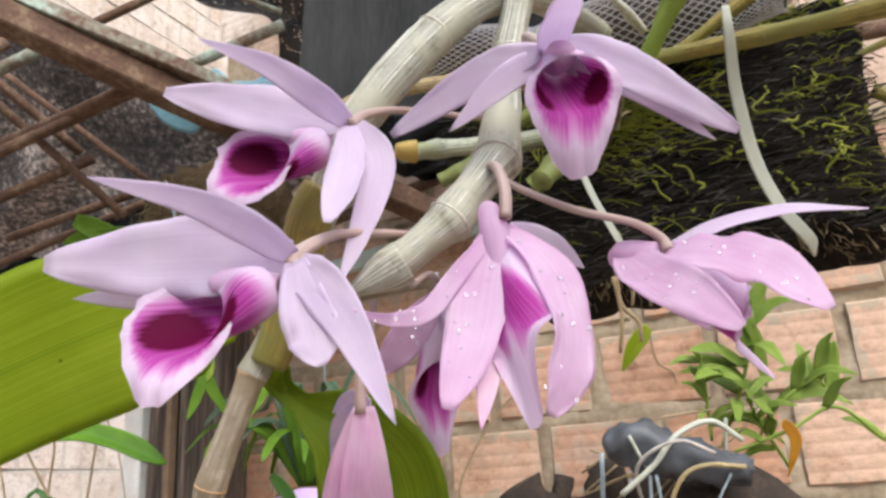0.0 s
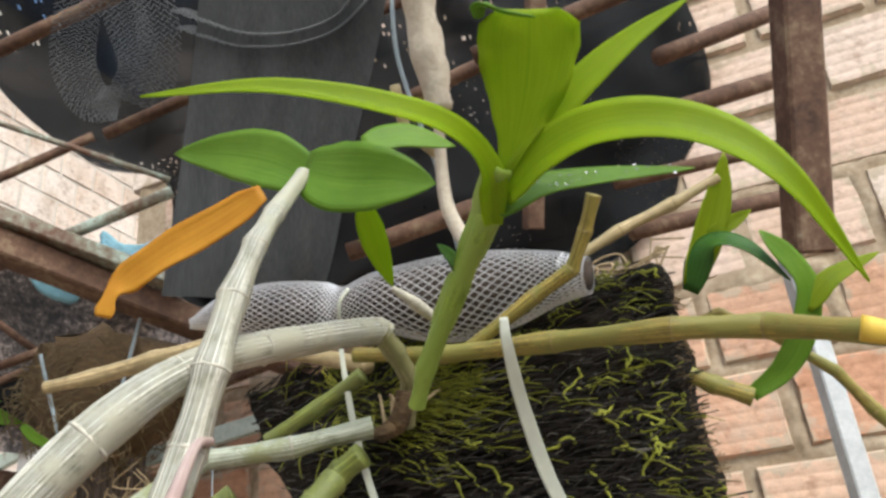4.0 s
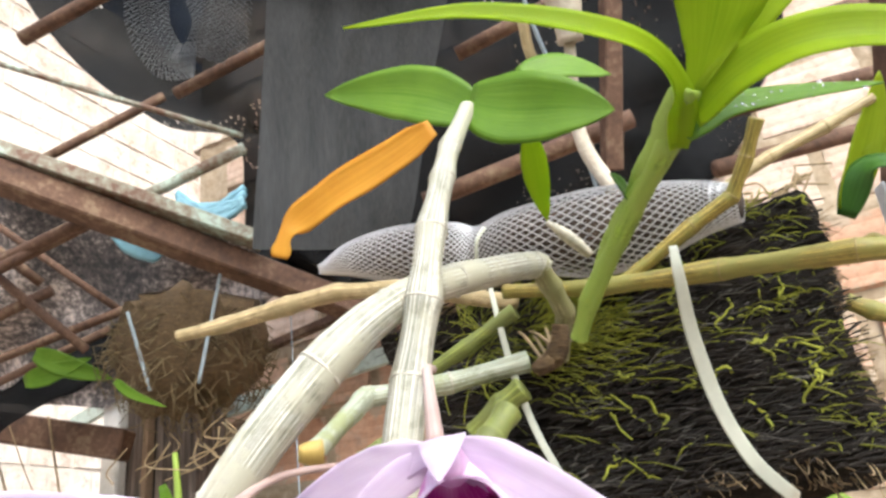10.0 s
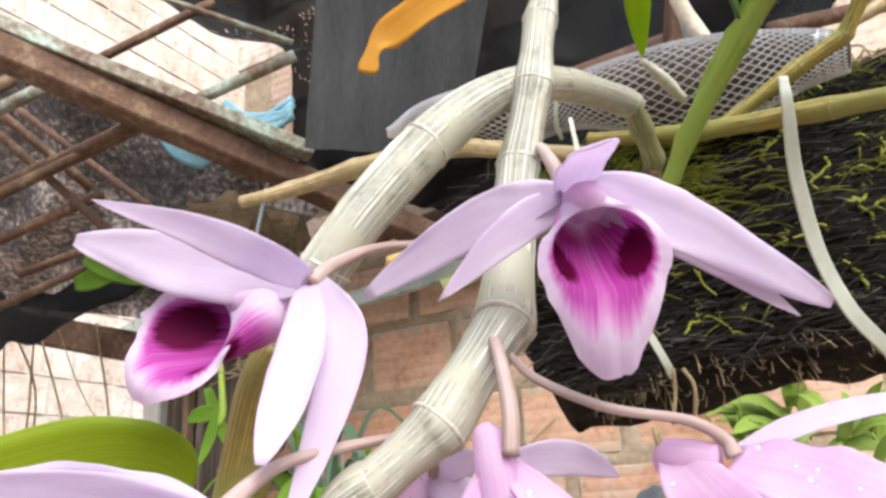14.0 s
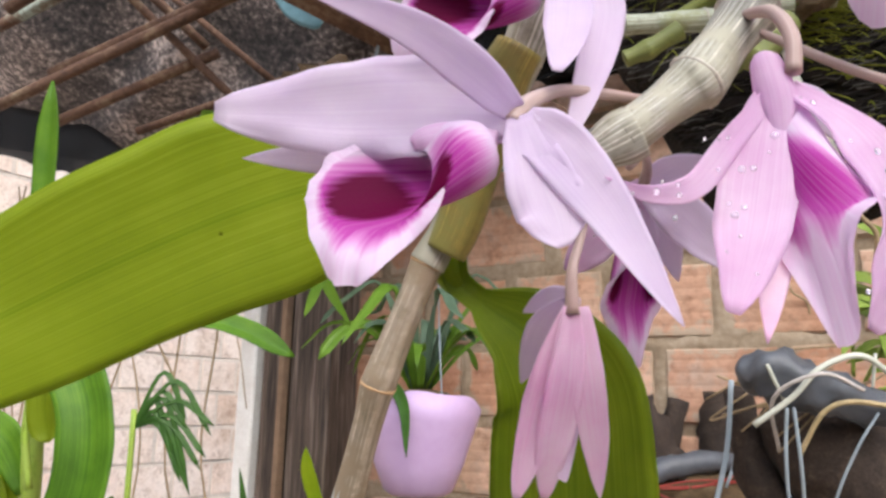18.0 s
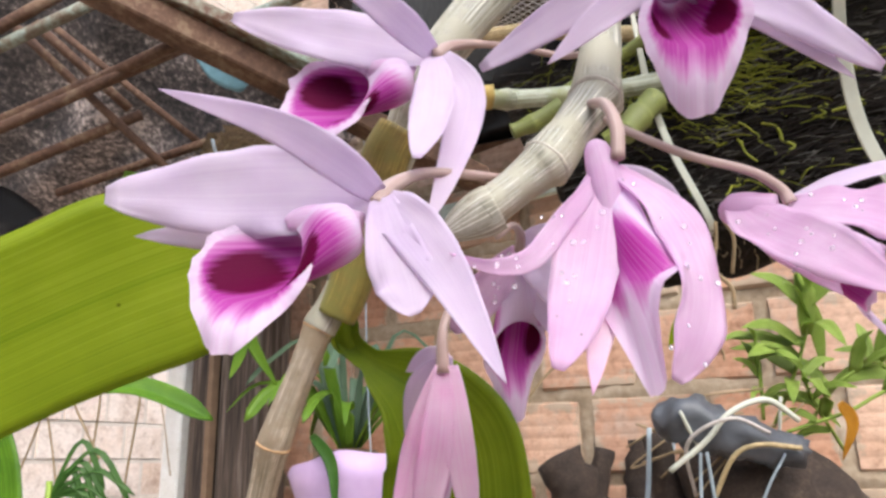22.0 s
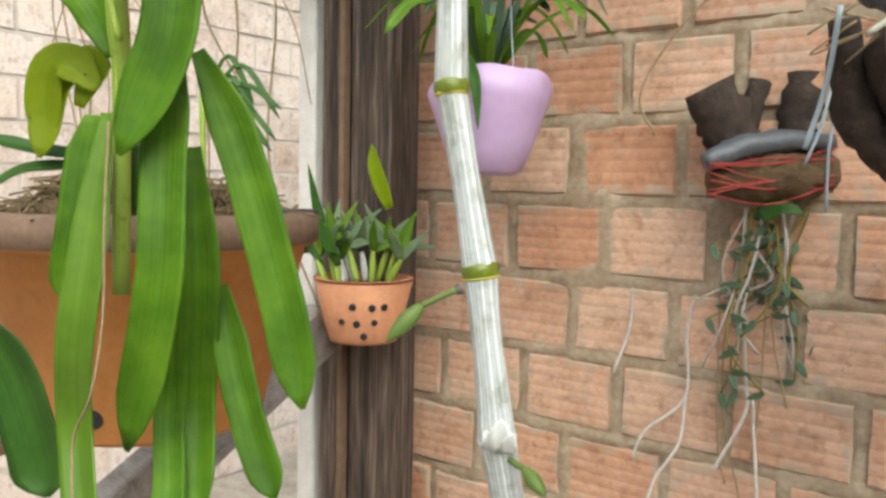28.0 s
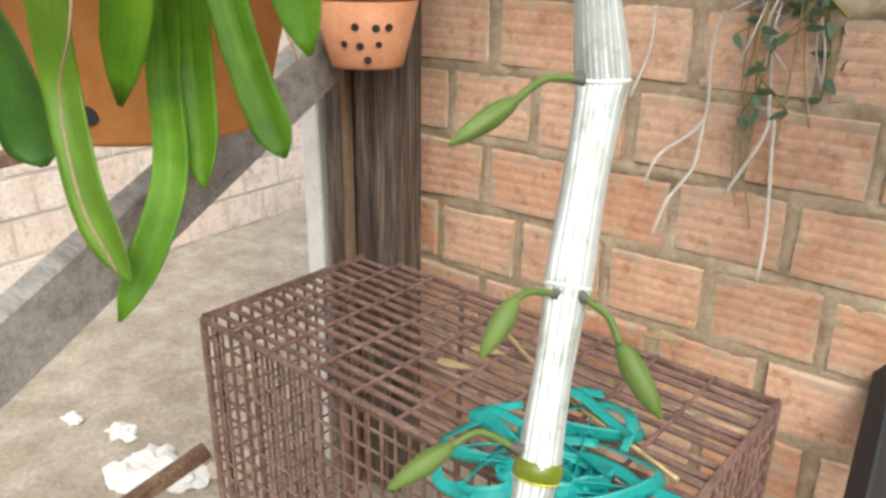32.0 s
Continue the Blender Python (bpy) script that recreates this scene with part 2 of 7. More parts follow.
def base_of(ob):
    p = Vector((0, 0, 0))
    while ob is not None:
        p, ob = p + ob.location + (ob.matrix_parent_inverse.translation if ob.parent else Vector((0, 0, 0))), ob.parent
    return p


def thing(name, label, category, group="", kind="", at=(0, 0, 0)):
    ob = new(name)
    ob.empty_display_size = 0.02
    ob.location = at
    return tagged(ob, label, category, group, kind)


def V(p):
    return Vector(p)


def curve(pts, per=8):
    """Catmull-Rom through the points; the fourth value, where given, is carried along."""
    p = [np.array(q, float) for q in pts]
    p = [2 * p[0] - p[1]] + p + [2 * p[-1] - p[-2]]
    out = []
    for k in range(1, len(p) - 2):
        a, b, c, d = p[k - 1 : k + 3]
        for s in np.arange(per) / per:
            out.append(0.5 * (2 * b + (c - a) * s + (2 * a - 5 * b + 4 * c - d) * s**2 + (3 * b - a - 3 * c + d) * s**3))
    out.append(p[-2])
    return out


def frames(path):
    """Tangent and a turning-free pair of sides along a path."""
    path = [V(q[:3]) for q in path]
    tan = [(path[min(k + 1, len(path) - 1)] - path[max(k - 1, 0)]).normalized() for k in range(len(path))]
    side = tan[0].orthogonal().normalized()
    out = []
    for p, t in zip(path, tan):
        side = (side - t * side.dot(t)).normalized()
        out.append((p, t, side, t.cross(side)))
    return out


def tube(bm, pts, seg=12, per=6, radius=None, cap=True, wobble=0.0, smooth_path=True):
    """Sweep a round section along points (x, y, z, radius)."""
    path = curve(pts, per) if smooth_path else [np.array(q, float) for q in pts]
    uvl = bm.loops.layers.uv.verify()
    rings, run, last = [], 0.0, None
    for q, (p, t, a, b) in zip(path, frames(path)):
        r = radius if radius is not None else q[3]
        if last is not None:
            run += (p - last).length
        last = p
        ring = []
        for k in range(seg):
            an = 2 * math.pi * k / seg
            w = 1 + wobble * noise.noise(p * 60 + V((k, 0, 0)))
            ring.append(bm.verts.new(p + (a * math.cos(an) + b * math.sin(an)) * r * w))
        rings.append((ring, run))
    for (r0, v0), (r1, v1) in zip(rings, rings[1:]):
        for k in range(seg):
            f = bm.faces.new((r0[k], r0[(k + 1) % seg], r1[(k + 1) % seg], r1[k]))
            for lp, (u, v) in zip(f.loops, ((k, v0), (k + 1, v0), (k + 1, v1), (k, v1))):
                lp[uvl].uv = (u / seg, v * 10)
    if cap:
        bm.faces.new(list(reversed(rings[0][0])))
        bm.faces.new(rings[-1][0])
    return bm


def tube_part(name, pts, material, parent, seg=12, per=6, radius=None, label="", wobble=0.0):
    return part(name, tube(bmesh.new(), pts, seg, per, radius, True, wobble), material, parent, label)


def blade(bm, pts, width, facing, shape="leaf", cup=0.15, wave=0.0, thick=0.0006, per=6, across=8, fold=0.0, seed=0, twist=0.0):
    """A leaf or petal: a closed shell along a spine. facing: the way its upper side looks."""
    path = curve(pts, per)
    n = len(path)
    uvl = bm.loops.layers.uv.verify()
    up = V(facing).normalized()
    P = [V(q[:3]) for q in path]
    grid = []
    for k, p in enumerate(P):
        s = k / (n - 1)
        t = (P[min(k + 1, n - 1)] - P[max(k - 1, 0)]).normalized()
        side = t.cross(up)
        side = side.normalized() if side.length > 1e-6 else t.orthogonal()
        nor = side.cross(t).normalized()
        if twist:
            q = Matrix.Rotation(twist * s, 3, t)
            side, nor = q @ side, q @ nor
        if shape == "leaf":
            w = (math.sin(math.pi * min(1, s * 0.93 + 0.07) ** 0.75) ** 0.75)
        elif shape == "withered":
            w = np.interp(s, [0, 0.1, 0.35, 0.6, 0.78, 0.86, 0.95, 1], [0.45, 0.8, 1.0, 0.85, 0.42, 0.36, 0.55, 0.40])
        elif shape == "oblong":
            w = max(0.0, math.sin(math.pi * (s * 0.93 + 0.05))) ** 0.5
        elif shape == "long":
            w = min(1, 0.30 + s * 3.0) * (1 - max(0, (s - 0.84) / 0.16) ** 2 * 0.9)
        elif shape == "fan":
            w = np.interp(s, [0, 0.2, 0.5, 0.8, 0.93, 1], [0.14, 0.36, 0.78, 1.0, 0.93, 0.55])
        elif shape == "stalked":
            w = 0.17 + 0.83 * math.sin(math.pi / 2 * min(1, max(0, (s - 0.22) / 0.40))) if s < 0.62 else math.cos(math.pi / 2 * max(0, (s - 0.64) / 0.36)) ** 0.85
        elif shape == "strap":
            w = min(1, 0.55 + s * 1.2) * (1 - max(0, (s - 0.86) / 0.14) ** 2 * 0.9)
        elif shape == "sepal":
            w = (math.sin(math.pi * min(1, s * 0.9 + 0.1) ** 0.8) ** 0.8)
        else:
            w = math.sin(math.pi * (s * 0.9 + 0.08) ** 1.05) ** 0.62
        w = max(0.02, w) * width * 0.5
        row = []
        for j in range(across + 1):
            u = 2 * j / across - 1
            z = cup * w * (u * u) - fold * w * (1 - abs(u))
            z += wave * w * u * u * noise.noise(V((s * 5 + seed * 7.1, u * 1.3, seed)))
            e = 1 + 0.05 * noise.noise(V((s * 9, u, seed + 3.3)))
            row.append(p + side * (u * w * e) + nor * z)
        grid.append((row, nor, s))
    top, bot = [], []
    for row, nor, s in grid:
        top.append([bm.verts.new(q + nor * thick * 0.5) for q in row])
        bot.append([bm.verts.new(q - nor * thick * 0.5) for q in row])
    def face(vs, uvs):
        f = bm.faces.new(vs)
        for lp, q in zip(f.loops, uvs):
            lp[uvl].uv = q
    for k in range(n - 1):
        s0, s1 = grid[k][2], grid[k + 1][2]
        for j in range(across):
            u0, u1 = j / across, (j + 1) / across
            uv = ((u0, s0), (u1, s0), (u1, s1), (u0, s1))
            face((top[k][j], top[k][j + 1], top[k + 1][j + 1], top[k + 1][j]), uv)
            face((bot[k][j], bot[k + 1][j], bot[k + 1][j + 1], bot[k][j + 1]), (uv[0], uv[3], uv[2], uv[1]))
        for j, (u, order) in ((0, (0.0, 1)), (across, (1.0, -1))):
            q = (top[k][j], top[k + 1][j], bot[k + 1][j], bot[k][j])
            face(q[::order], ((u, s0), (u, s1), (u, s1), (u, s0))[::order])
    for k, s in ((0, 0.0), (n - 1, 1.0)):
        for j in range(across):
            face((top[k][j], bot[k][j], bot[k][j + 1], top[k][j + 1]) if k == 0 else (top[k][j], top[k][j + 1], bot[k][j + 1], bot[k][j]), ((j / across, s),) * 4)
    return bm


def blade_part(name, pts, width, facing, material, parent, label="", **kw):
    return part(name, blade(bmesh.new(), pts, width, facing, **kw), material, parent, label)


def box(bm, lo, hi, m=None):
    vs = [bm.verts.new((x, y, z)) for x in (lo[0], hi[0]) for y in (lo[1], hi[1]) for z in (lo[2], hi[2])]
    for q in ((0, 1, 3, 2), (4, 6, 7, 5), (0, 4, 5, 1), (2, 3, 7, 6), (0, 2, 6, 4), (1, 5, 7, 3)):
        bm.faces.new([vs[k] for k in q])
    if m is not None:
        bmesh.ops.transform(bm, matrix=m, verts=vs)
    return vs


def beam(bm, a, b, w, h, up=(0, 0, 1)):
    """A squared bar from a to b."""
    a, b = V(a), V(b)
    t = (b - a).normalized()
    side = t.cross(V(up)).normalized()
    top = side.cross(t)
    vs = []
    for p in (a, b):
        for i, j in ((-1, -1), (1, -1), (1, 1), (-1, 1)):
            vs.append(bm.verts.new(p + side * i * w / 2 + top * j * h / 2))
    for q in ((0, 1, 2, 3), (7, 6, 5, 4), (0, 4, 5, 1), (1, 5, 6, 2), (2, 6, 7, 3), (3, 7, 4, 0)):
        bm.faces.new([vs[k] for k in q])
    bmesh.ops.bevel(bm, geom=list({e for v in vs for e in v.link_edges}), offset=min(w, h) * 0.08, segments=1, affect="EDGES")
    return bm


def lathe(bm, profile, seg=32, centre=(0, 0, 0)):
    c = V(centre)
    rings = [[bm.verts.new(c + V((r * math.cos(2 * math.pi * k / seg), r * math.sin(2 * math.pi * k / seg), z))) for k in range(seg)] for r, z in profile]
    for a, b in zip(rings, rings[1:]):
        for k in range(seg):
            bm.faces.new((a[k], a[(k + 1) % seg], b[(k + 1) % seg], b[k]))
    return bm



def lip_material(name, depth, spread=1.0):
    """Lip of the bloom: a dark patch on either inner wall, magenta round them, pale ruffled rim and fine veins."""
    m, t, b = nodes_of(name)
    uv = t.nodes.new("ShaderNodeTexCoord").outputs["UV"]
    sep = t.nodes.new("ShaderNodeSeparateXYZ")
    t.links.new(uv, sep.inputs[0])
    x = math_node(t, "ABSOLUTE", math_node(t, "MULTIPLY_ADD", sep.outputs[0], 2.0, -1.0))
    v = sep.outputs[1]
    veins = noise_tex(t, 1.0, 2, 0.5, uv, (60.0, 1.6, 1.0))
    jit = math_node(t, "MULTIPLY", math_node(t, "SUBTRACT", veins, 0.5), 0.9)

    def spot(cx, rx, cy, ry):
        dx = math_node(t, "DIVIDE", math_node(t, "SUBTRACT", x, cx), rx)
        dy = math_node(t, "DIVIDE", math_node(t, "SUBTRACT", v, cy), ry)
        d = math_node(t, "ADD", math_node(t, "MULTIPLY", dx, dx), math_node(t, "MULTIPLY", dy, dy))
        return math_node(t, "ADD", d, jit)

    halo = ramp(t, [(0.0, (0.42, 0.02, 0.30)), (0.36, (0.52, 0.08, 0.42)), (0.60, (0.68, 0.32, 0.62)), (0.85, (0.80, 0.67, 0.82))], math_node(t, "MULTIPLY", spot(0.26, 0.42 * spread, 0.44, 0.36 * spread), 0.62)).outputs[0]
    dark = ramp(t, [(0.50, (depth,) * 3), (1.10, (0, 0, 0))], spot(0.36, 0.23, 0.48, 0.17)).outputs[0]
    stripe = ramp(t, [(0.46, (0, 0, 0)), (0.60, (0.20, 0.20, 0.20))], noise_tex(t, 1.0, 1, 0.5, uv, (75.0, 0.8, 1.0))).outputs[0]
    halo = mix(t, "MIX", stripe, halo, (0.74, 0.42, 0.70))
    col = mix(t, "MIX", dark, halo, (0.13, 0.0, 0.04))
    t.links.new(col, b.inputs["Base Color"])
    b.inputs["Roughness"].default_value = 0.6
    b.inputs["Specular IOR Level"].default_value = 0.12
    bump(t, b, veins, 0.3, 0.0006)
    tr = t.nodes.new("ShaderNodeBsdfTranslucent")
    t.links.new(col, tr.inputs[0])
    mx = t.nodes.new("ShaderNodeMixShader")
    mx.inputs[0].default_value = 0.45
    t.links.new(b.outputs[0], mx.inputs[1])
    t.links.new(tr.outputs[0], mx.inputs[2])
    t.links.new(mx.outputs[0], t.nodes["Material Output"].inputs[0])
    return m


def plain(name, col, rough=0.5, metal=0.0, spread=0.25, scale=40.0):
    return surface(name, [(0.3, tuple(c * (1 - spread) for c in col)), (0.7, tuple(min(1, c * (1 + spread)) for c in col))], scale, rough, 0.0006, 0.3, 5, None, metal)


def brick_material(name, a, b_, c, smear=0.85):
    """Fired clay: each brick its own tone, with smears of mortar and dust."""
    m, t, b = nodes_of(name)
    rnd = t.nodes.new("ShaderNodeObjectInfo").outputs["Random"]
    isl = t.nodes.new("ShaderNodeNewGeometry").outputs["Random Per Island"]
    pos = t.nodes.new("ShaderNodeNewGeometry").outputs["Position"]
    big = noise_tex(t, 11, 5, 0.65, pos)
    fine = noise_tex(t, 70, 5, 0.65, pos, (1, 1, 1.25))
    dust = noise_tex(t, 8.0, 6, 0.75, pos)
    s = math_node(t, "ADD", math_node(t, "MULTIPLY", rnd, 0.42), math_node(t, "MULTIPLY_ADD", big, 0.55, math_node(t, "MULTIPLY", isl, 0.2)))
    col = ramp(t, [(0.28, a), (0.52, b_), (0.8, c)], s).outputs[0]
    fade = math_node(t, "FRACT", math_node(t, "MULTIPLY", rnd, 7.3))
    col = mix(t, "MIX", ramp(t, [(0.50, (0, 0, 0)), (0.95, (0.5, 0.5, 0.5))], fade).outputs[0], col, (0.56, 0.365, 0.26))
    col = mix(t, "MULTIPLY", 0.5, col, ramp(t, [(0.32, (0.66, 0.62, 0.58)), (0.55, (1, 1, 1)), (0.72, (1.12, 1.10, 1.08))], fine).outputs[0])
    col = mix(t, "MIX", ramp(t, [(0.54, (0, 0, 0)), (0.62, (0.5, 0.5, 0.5)), (0.74, (0.8, 0.8, 0.8))], dust).outputs[0], col, (0.50, 0.39, 0.31))
    stain = noise_tex(t, 24, 5, 0.7, pos)
    col = mix(t, "MULTIPLY", 0.7, col, ramp(t, [(0.34, (0.58, 0.50, 0.44)), (0.46, (1, 1, 1))], stain).outputs[0])
    gen = t.nodes.new("ShaderNodeSeparateXYZ")
    t.links.new(t.nodes.new("ShaderNodeTexCoord").outputs["Generated"], gen.inputs[0])
    ex = math_node(t, "MULTIPLY", math_node(t, "MINIMUM", gen.outputs[0], math_node(t, "SUBTRACT", 1.0, gen.outputs[0])), 0.26)
    ez = math_node(t, "MULTIPLY", math_node(t, "MINIMUM", gen.outputs[2], math_node(t, "SUBTRACT", 1.0, gen.outputs[2])), 0.13)
    rim = math_node(t, "MULTIPLY_ADD", math_node(t, "SUBTRACT", noise_tex(t, 26, 5, 0.65, pos), 0.5), 0.16, math_node(t, "MINIMUM", ex, ez))
    col = mix(t, "MIX", ramp(t, [(0.0, (smear,) * 3), (0.006, (smear * 0.65,) * 3), (0.014, (0, 0, 0))], rim).outputs[0], col, (0.47, 0.385, 0.285))
    grime = noise_tex(t, 2.6, 6, 0.7, pos)
    col = mix(t, "MULTIPLY", 0.8, col, ramp(t, [(0.36, (0.70, 0.63, 0.56)), (0.52, (1, 1, 1))], grime).outputs[0])
    t.links.new(col, b.inputs["Base Color"])
    b.inputs["Roughness"].default_value = 0.92
    bump(t, b, math_node(t, "ADD", fine, big), 0.6, 0.0025)
    return m


M_LIP = lip_material("lip", 1.0)
M_RINGT = surface("node_rim", [(0.3, (0.48, 0.30, 0.14)), (0.7, (0.66, 0.45, 0.25))], 200, 0.8, 0.0003, 0.3)
M_LIPO = lip_material("lip_outside", 0.12, 0.72)
M_CANES = sheath_material("stub_grey", (0.44, 0.46, 0.36), (0.26, 0.28, 0.18), (0.30, 0.32, 0.16), 0.4)
M_BRICKS = brick_material("brick_clay", (0.40, 0.18, 0.10), (0.60, 0.335, 0.21), (0.71, 0.485, 0.35))
# lighter copy of the brick clay: stronger light up high put into the colour
M_BRICKLIT = brick_material("brick_lit", (0.62, 0.42, 0.31), (0.73, 0.57, 0.46), (0.77, 0.67, 0.59))
# far bricks: glare of the sun put into a paler clay colour
M_BRICKF = brick_material("brick_far_sunlit", (0.62, 0.42, 0.31), (0.73, 0.57, 0.46), (0.77, 0.67, 0.59), 0.0)
M_PEDI = thin_leaf("pedicel", [(0.3, (0.30, 0.19, 0.17)), (0.5, (0.42, 0.31, 0.28)), (0.7, (0.56, 0.46, 0.42))], 0.45, 12, (1, 0.8, 0.8), 0.1)
M_PETALD = thin_leaf("petal_deep", [(0.36, (0.90, 0.60, 0.83)), (0.5, (0.95, 0.78, 0.91)), (0.64, (0.96, 0.89, 0.95))], 0.5, 45, (1.0, 0.90, 0.98), 0.60, 60, 0.0, 0.16)
M_PETALM = thin_leaf("petal_rose", [(0.36, (0.74, 0.50, 0.71)), (0.5, (0.80, 0.61, 0.78)), (0.64, (0.86, 0.72, 0.85))], 0.5, 40, (1.0, 0.94, 1.0), 0.6, 60, 0.0, 0.16)
M_RING = plain("sheath_rim", (0.47, 0.44, 0.36), 0.7, 0, 0.45, 300)
M_RINGW = plain("sheath_rim_white", (0.64, 0.66, 0.63), 0.6, 0, 0.15, 200)
M_RINGO = plain("olive_rim", (0.24, 0.18, 0.06), 0.6, 0, 0.4, 200)
M_BANDY = plain("yellow_band", (0.50, 0.45, 0.05), 0.5, 0, 0.4, 200)
M_BAND = plain("green_band", (0.13, 0.165, 0.012), 0.35, 0, 0.4, 200)
M_BUD = thin_leaf("bud_green", [(0.3, (0.09, 0.14, 0.03)), (0.7, (0.17, 0.24, 0.06))], 0.4, 20, (0.8, 1, 0.4), 0.15, 120)
M_BLACKISH = plain("dark_bract", (0.09, 0.085, 0.07), 0.7)
M_NET = plain("grey_net", (0.62, 0.62, 0.64), 0.5)
M_CORE = surface("net_filling", [(0.3, (0.012, 0.009, 0.008)), (0.7, (0.09, 0.06, 0.04))], 60, 0.9, 0.002, 0.6)
M_TAPE = plain("white_strap", (0.53, 0.54, 0.45), 0.4, 0, 0.12)
M_FIBRE = plain("fibre_strand", (0.020, 0.015, 0.011), 0.8, 0, 0.5, 300)
M_MOSS = plain("moss_strand", (0.21, 0.22, 0.016), 0.8, 0, 0.5, 120)
M_ROOT = plain("dry_root", (0.30, 0.22, 0.12), 0.8, 0, 0.4, 150)
M_AERIAL = plain("aerial_root", (0.50, 0.46, 0.42), 0.7, 0, 0.3, 90)
M_BARK = surface("bark", [(0.3, (0.012, 0.008, 0.006)), (0.55, (0.045, 0.030, 0.021)), (0.75, (0.12, 0.085, 0.06))], 40, 0.9, 0.004, 0.9)
M_COIR = surface("coir", [(0.3, (0.05, 0.03, 0.015)), (0.7, (0.17, 0.11, 0.05))], 60, 0.95, 0.004, 0.9, 4, (1, 1, 3))
M_BLACK = plain("black_plastic", (0.02, 0.021, 0.024), 0.45)
M_GREYP = plain("grey_plastic", (0.085, 0.092, 0.105), 0.45, 0, 0.3, 25)
M_WIRE = plain("blue_grey_wire", (0.32, 0.38, 0.42), 0.5)
M_RED = plain("red_string", (0.32, 0.04, 0.03), 0.7)
M_TEAL = plain("teal_ribbon", (0.02, 0.27, 0.25), 0.5, 0, 0.3, 60)
M_MINT = surface("mint_paint", [(0.40, (0.12, 0.06, 0.035)), (0.52, (0.22, 0.20, 0.15)), (0.60, (0.34, 0.40, 0.34)), (0.75, (0.50, 0.60, 0.52))], 16, 0.7, 0.001, 0.4)
M_MINTP = surface("mint_paint_pale", [(0.34, (0.30, 0.26, 0.20)), (0.46, (0.46, 0.54, 0.48)), (0.7, (0.66, 0.72, 0.66))], 16, 0.7, 0.001, 0.4)
M_BLUE = plain("blue_plastic", (0.20, 0.38, 0.46), 0.4, 0, 0.3, 15)
M_LEAFD = thin_leaf("leaf_dark", [(0.3, (0.03, 0.085, 0.012)), (0.7, (0.07, 0.16, 0.025))], 0.35, 30, (0.6, 1.0, 0.3), 0.25, 40, 0.4)
M_LEAFB = thin_leaf("leaf_bright", [(0.3, (0.31, 0.44, 0.008)), (0.5, (0.39, 0.53, 0.014)), (0.7, (0.48, 0.61, 0.026))], 0.36, 50, (1.0, 1.0, 0.25), 0.62, 22, 0.5)
M_PAPER = surface("dry_paper", [(0.3, (0.34, 0.27, 0.19)), (0.7, (0.60, 0.54, 0.44))], 50, 0.8, 0.003, 0.8)
M_WATER, _t, _b = nodes_of("water")
_b.inputs["Base Color"].default_value, _b.inputs["Roughness"].default_value, _b.inputs["IOR"].default_value, _b.inputs["Transmission Weight"].default_value = (0.90, 0.86, 0.92, 1), 0.08, 1.33, 0.75

CAM = (0.43, -0.86, -0.28)


def drops(name, parent, pts, facing, count, size, seed):
    """Drops of water along a petal."""
    rng = random.Random(seed)
    path, up = curve(pts, 8), V(facing).normalized()
    bm = bmesh.new()
    for _ in range(count):
        k = rng.randrange(2, len(path) - 2)
        p = V(path[k][:3])
        side = (V(path[k + 1][:3]) - p).normalized().cross(up).normalized()
        r = size * rng.uniform(0.4, 1.1)
        m = Matrix.Translation(p + side * rng.uniform(-0.0045, 0.0045) + up * 0.0006) @ up.to_track_quat("Z", "Y").to_matrix().to_4x4() @ Matrix.Diagonal((r, r, r * 0.45, 1))
        bmesh.ops.create_icosphere(bm, subdivisions=2, radius=1.0, matrix=m)
    ob = tagged(part(name, bm, M_WATER, parent), kind="stuff")
    ob.visible_shadow = False
    return ob


def strands(bm, list_of_pts, radius, sides=3, per=3):
    for pts in list_of_pts:
        tube(bm, pts, sides, per, radius, False)
    return bm


def wire(name, pts, radius, material, parent=None, label="", per=6, seg=6):
    return part(name, tube(bmesh.new(), pts, seg, per, radius), material, parent, label)


# ---- setting ----
g = bmesh.new()
n = 60
rows = [[g.verts.new((x, y, 0.02 * noise.noise(V((x, y, 0)) * 1.7) if abs(x) < 6 and abs(y) < 6 else 0.0)) for y in np.sinh(np.linspace(-4, 4, n)) * 2.2] for x in np.sinh(np.linspace(-4, 4, n)) * 2.2]
for a, b in zip(rows, rows[1:]):
    for k in range(n - 1):
        g.faces.new((a[k], b[k], b[k + 1], a[k + 1]))
ground = tagged(part("ground", g, M_GROUND), "dry trodden earth yard, pale brown and dusty", "ground", kind="structure")

BW, BH, MX, MZ = 0.188, 0.133, 0.2075, 0.1525
OFF = {0: -0.033, 1: 0.317 - 2 * MX, 2: 0.004, 3: 0.102, 4: 0.188 - MX}
rb = random.Random(12)
COURSE = {row: OFF.get(-row, (0.0 if row % 2 == 0 else 0.105) + rb.uniform(-.012, .012)) for row in range(-8, 15)}
w = bmesh.new()
box(w, (-0.60, 2.030, -0.1), (4.0, 2.11, 3.2))
cols = np.concatenate([np.arange(-0.60, 1.7, 0.0105), np.arange(1.7, 4.01, 0.1)])
levels = np.concatenate([np.arange(-0.1, 0.5, 0.05), np.arange(0.5, 2.3, 0.0105), np.arange(2.3, 3.21, 0.1)])
lay = []
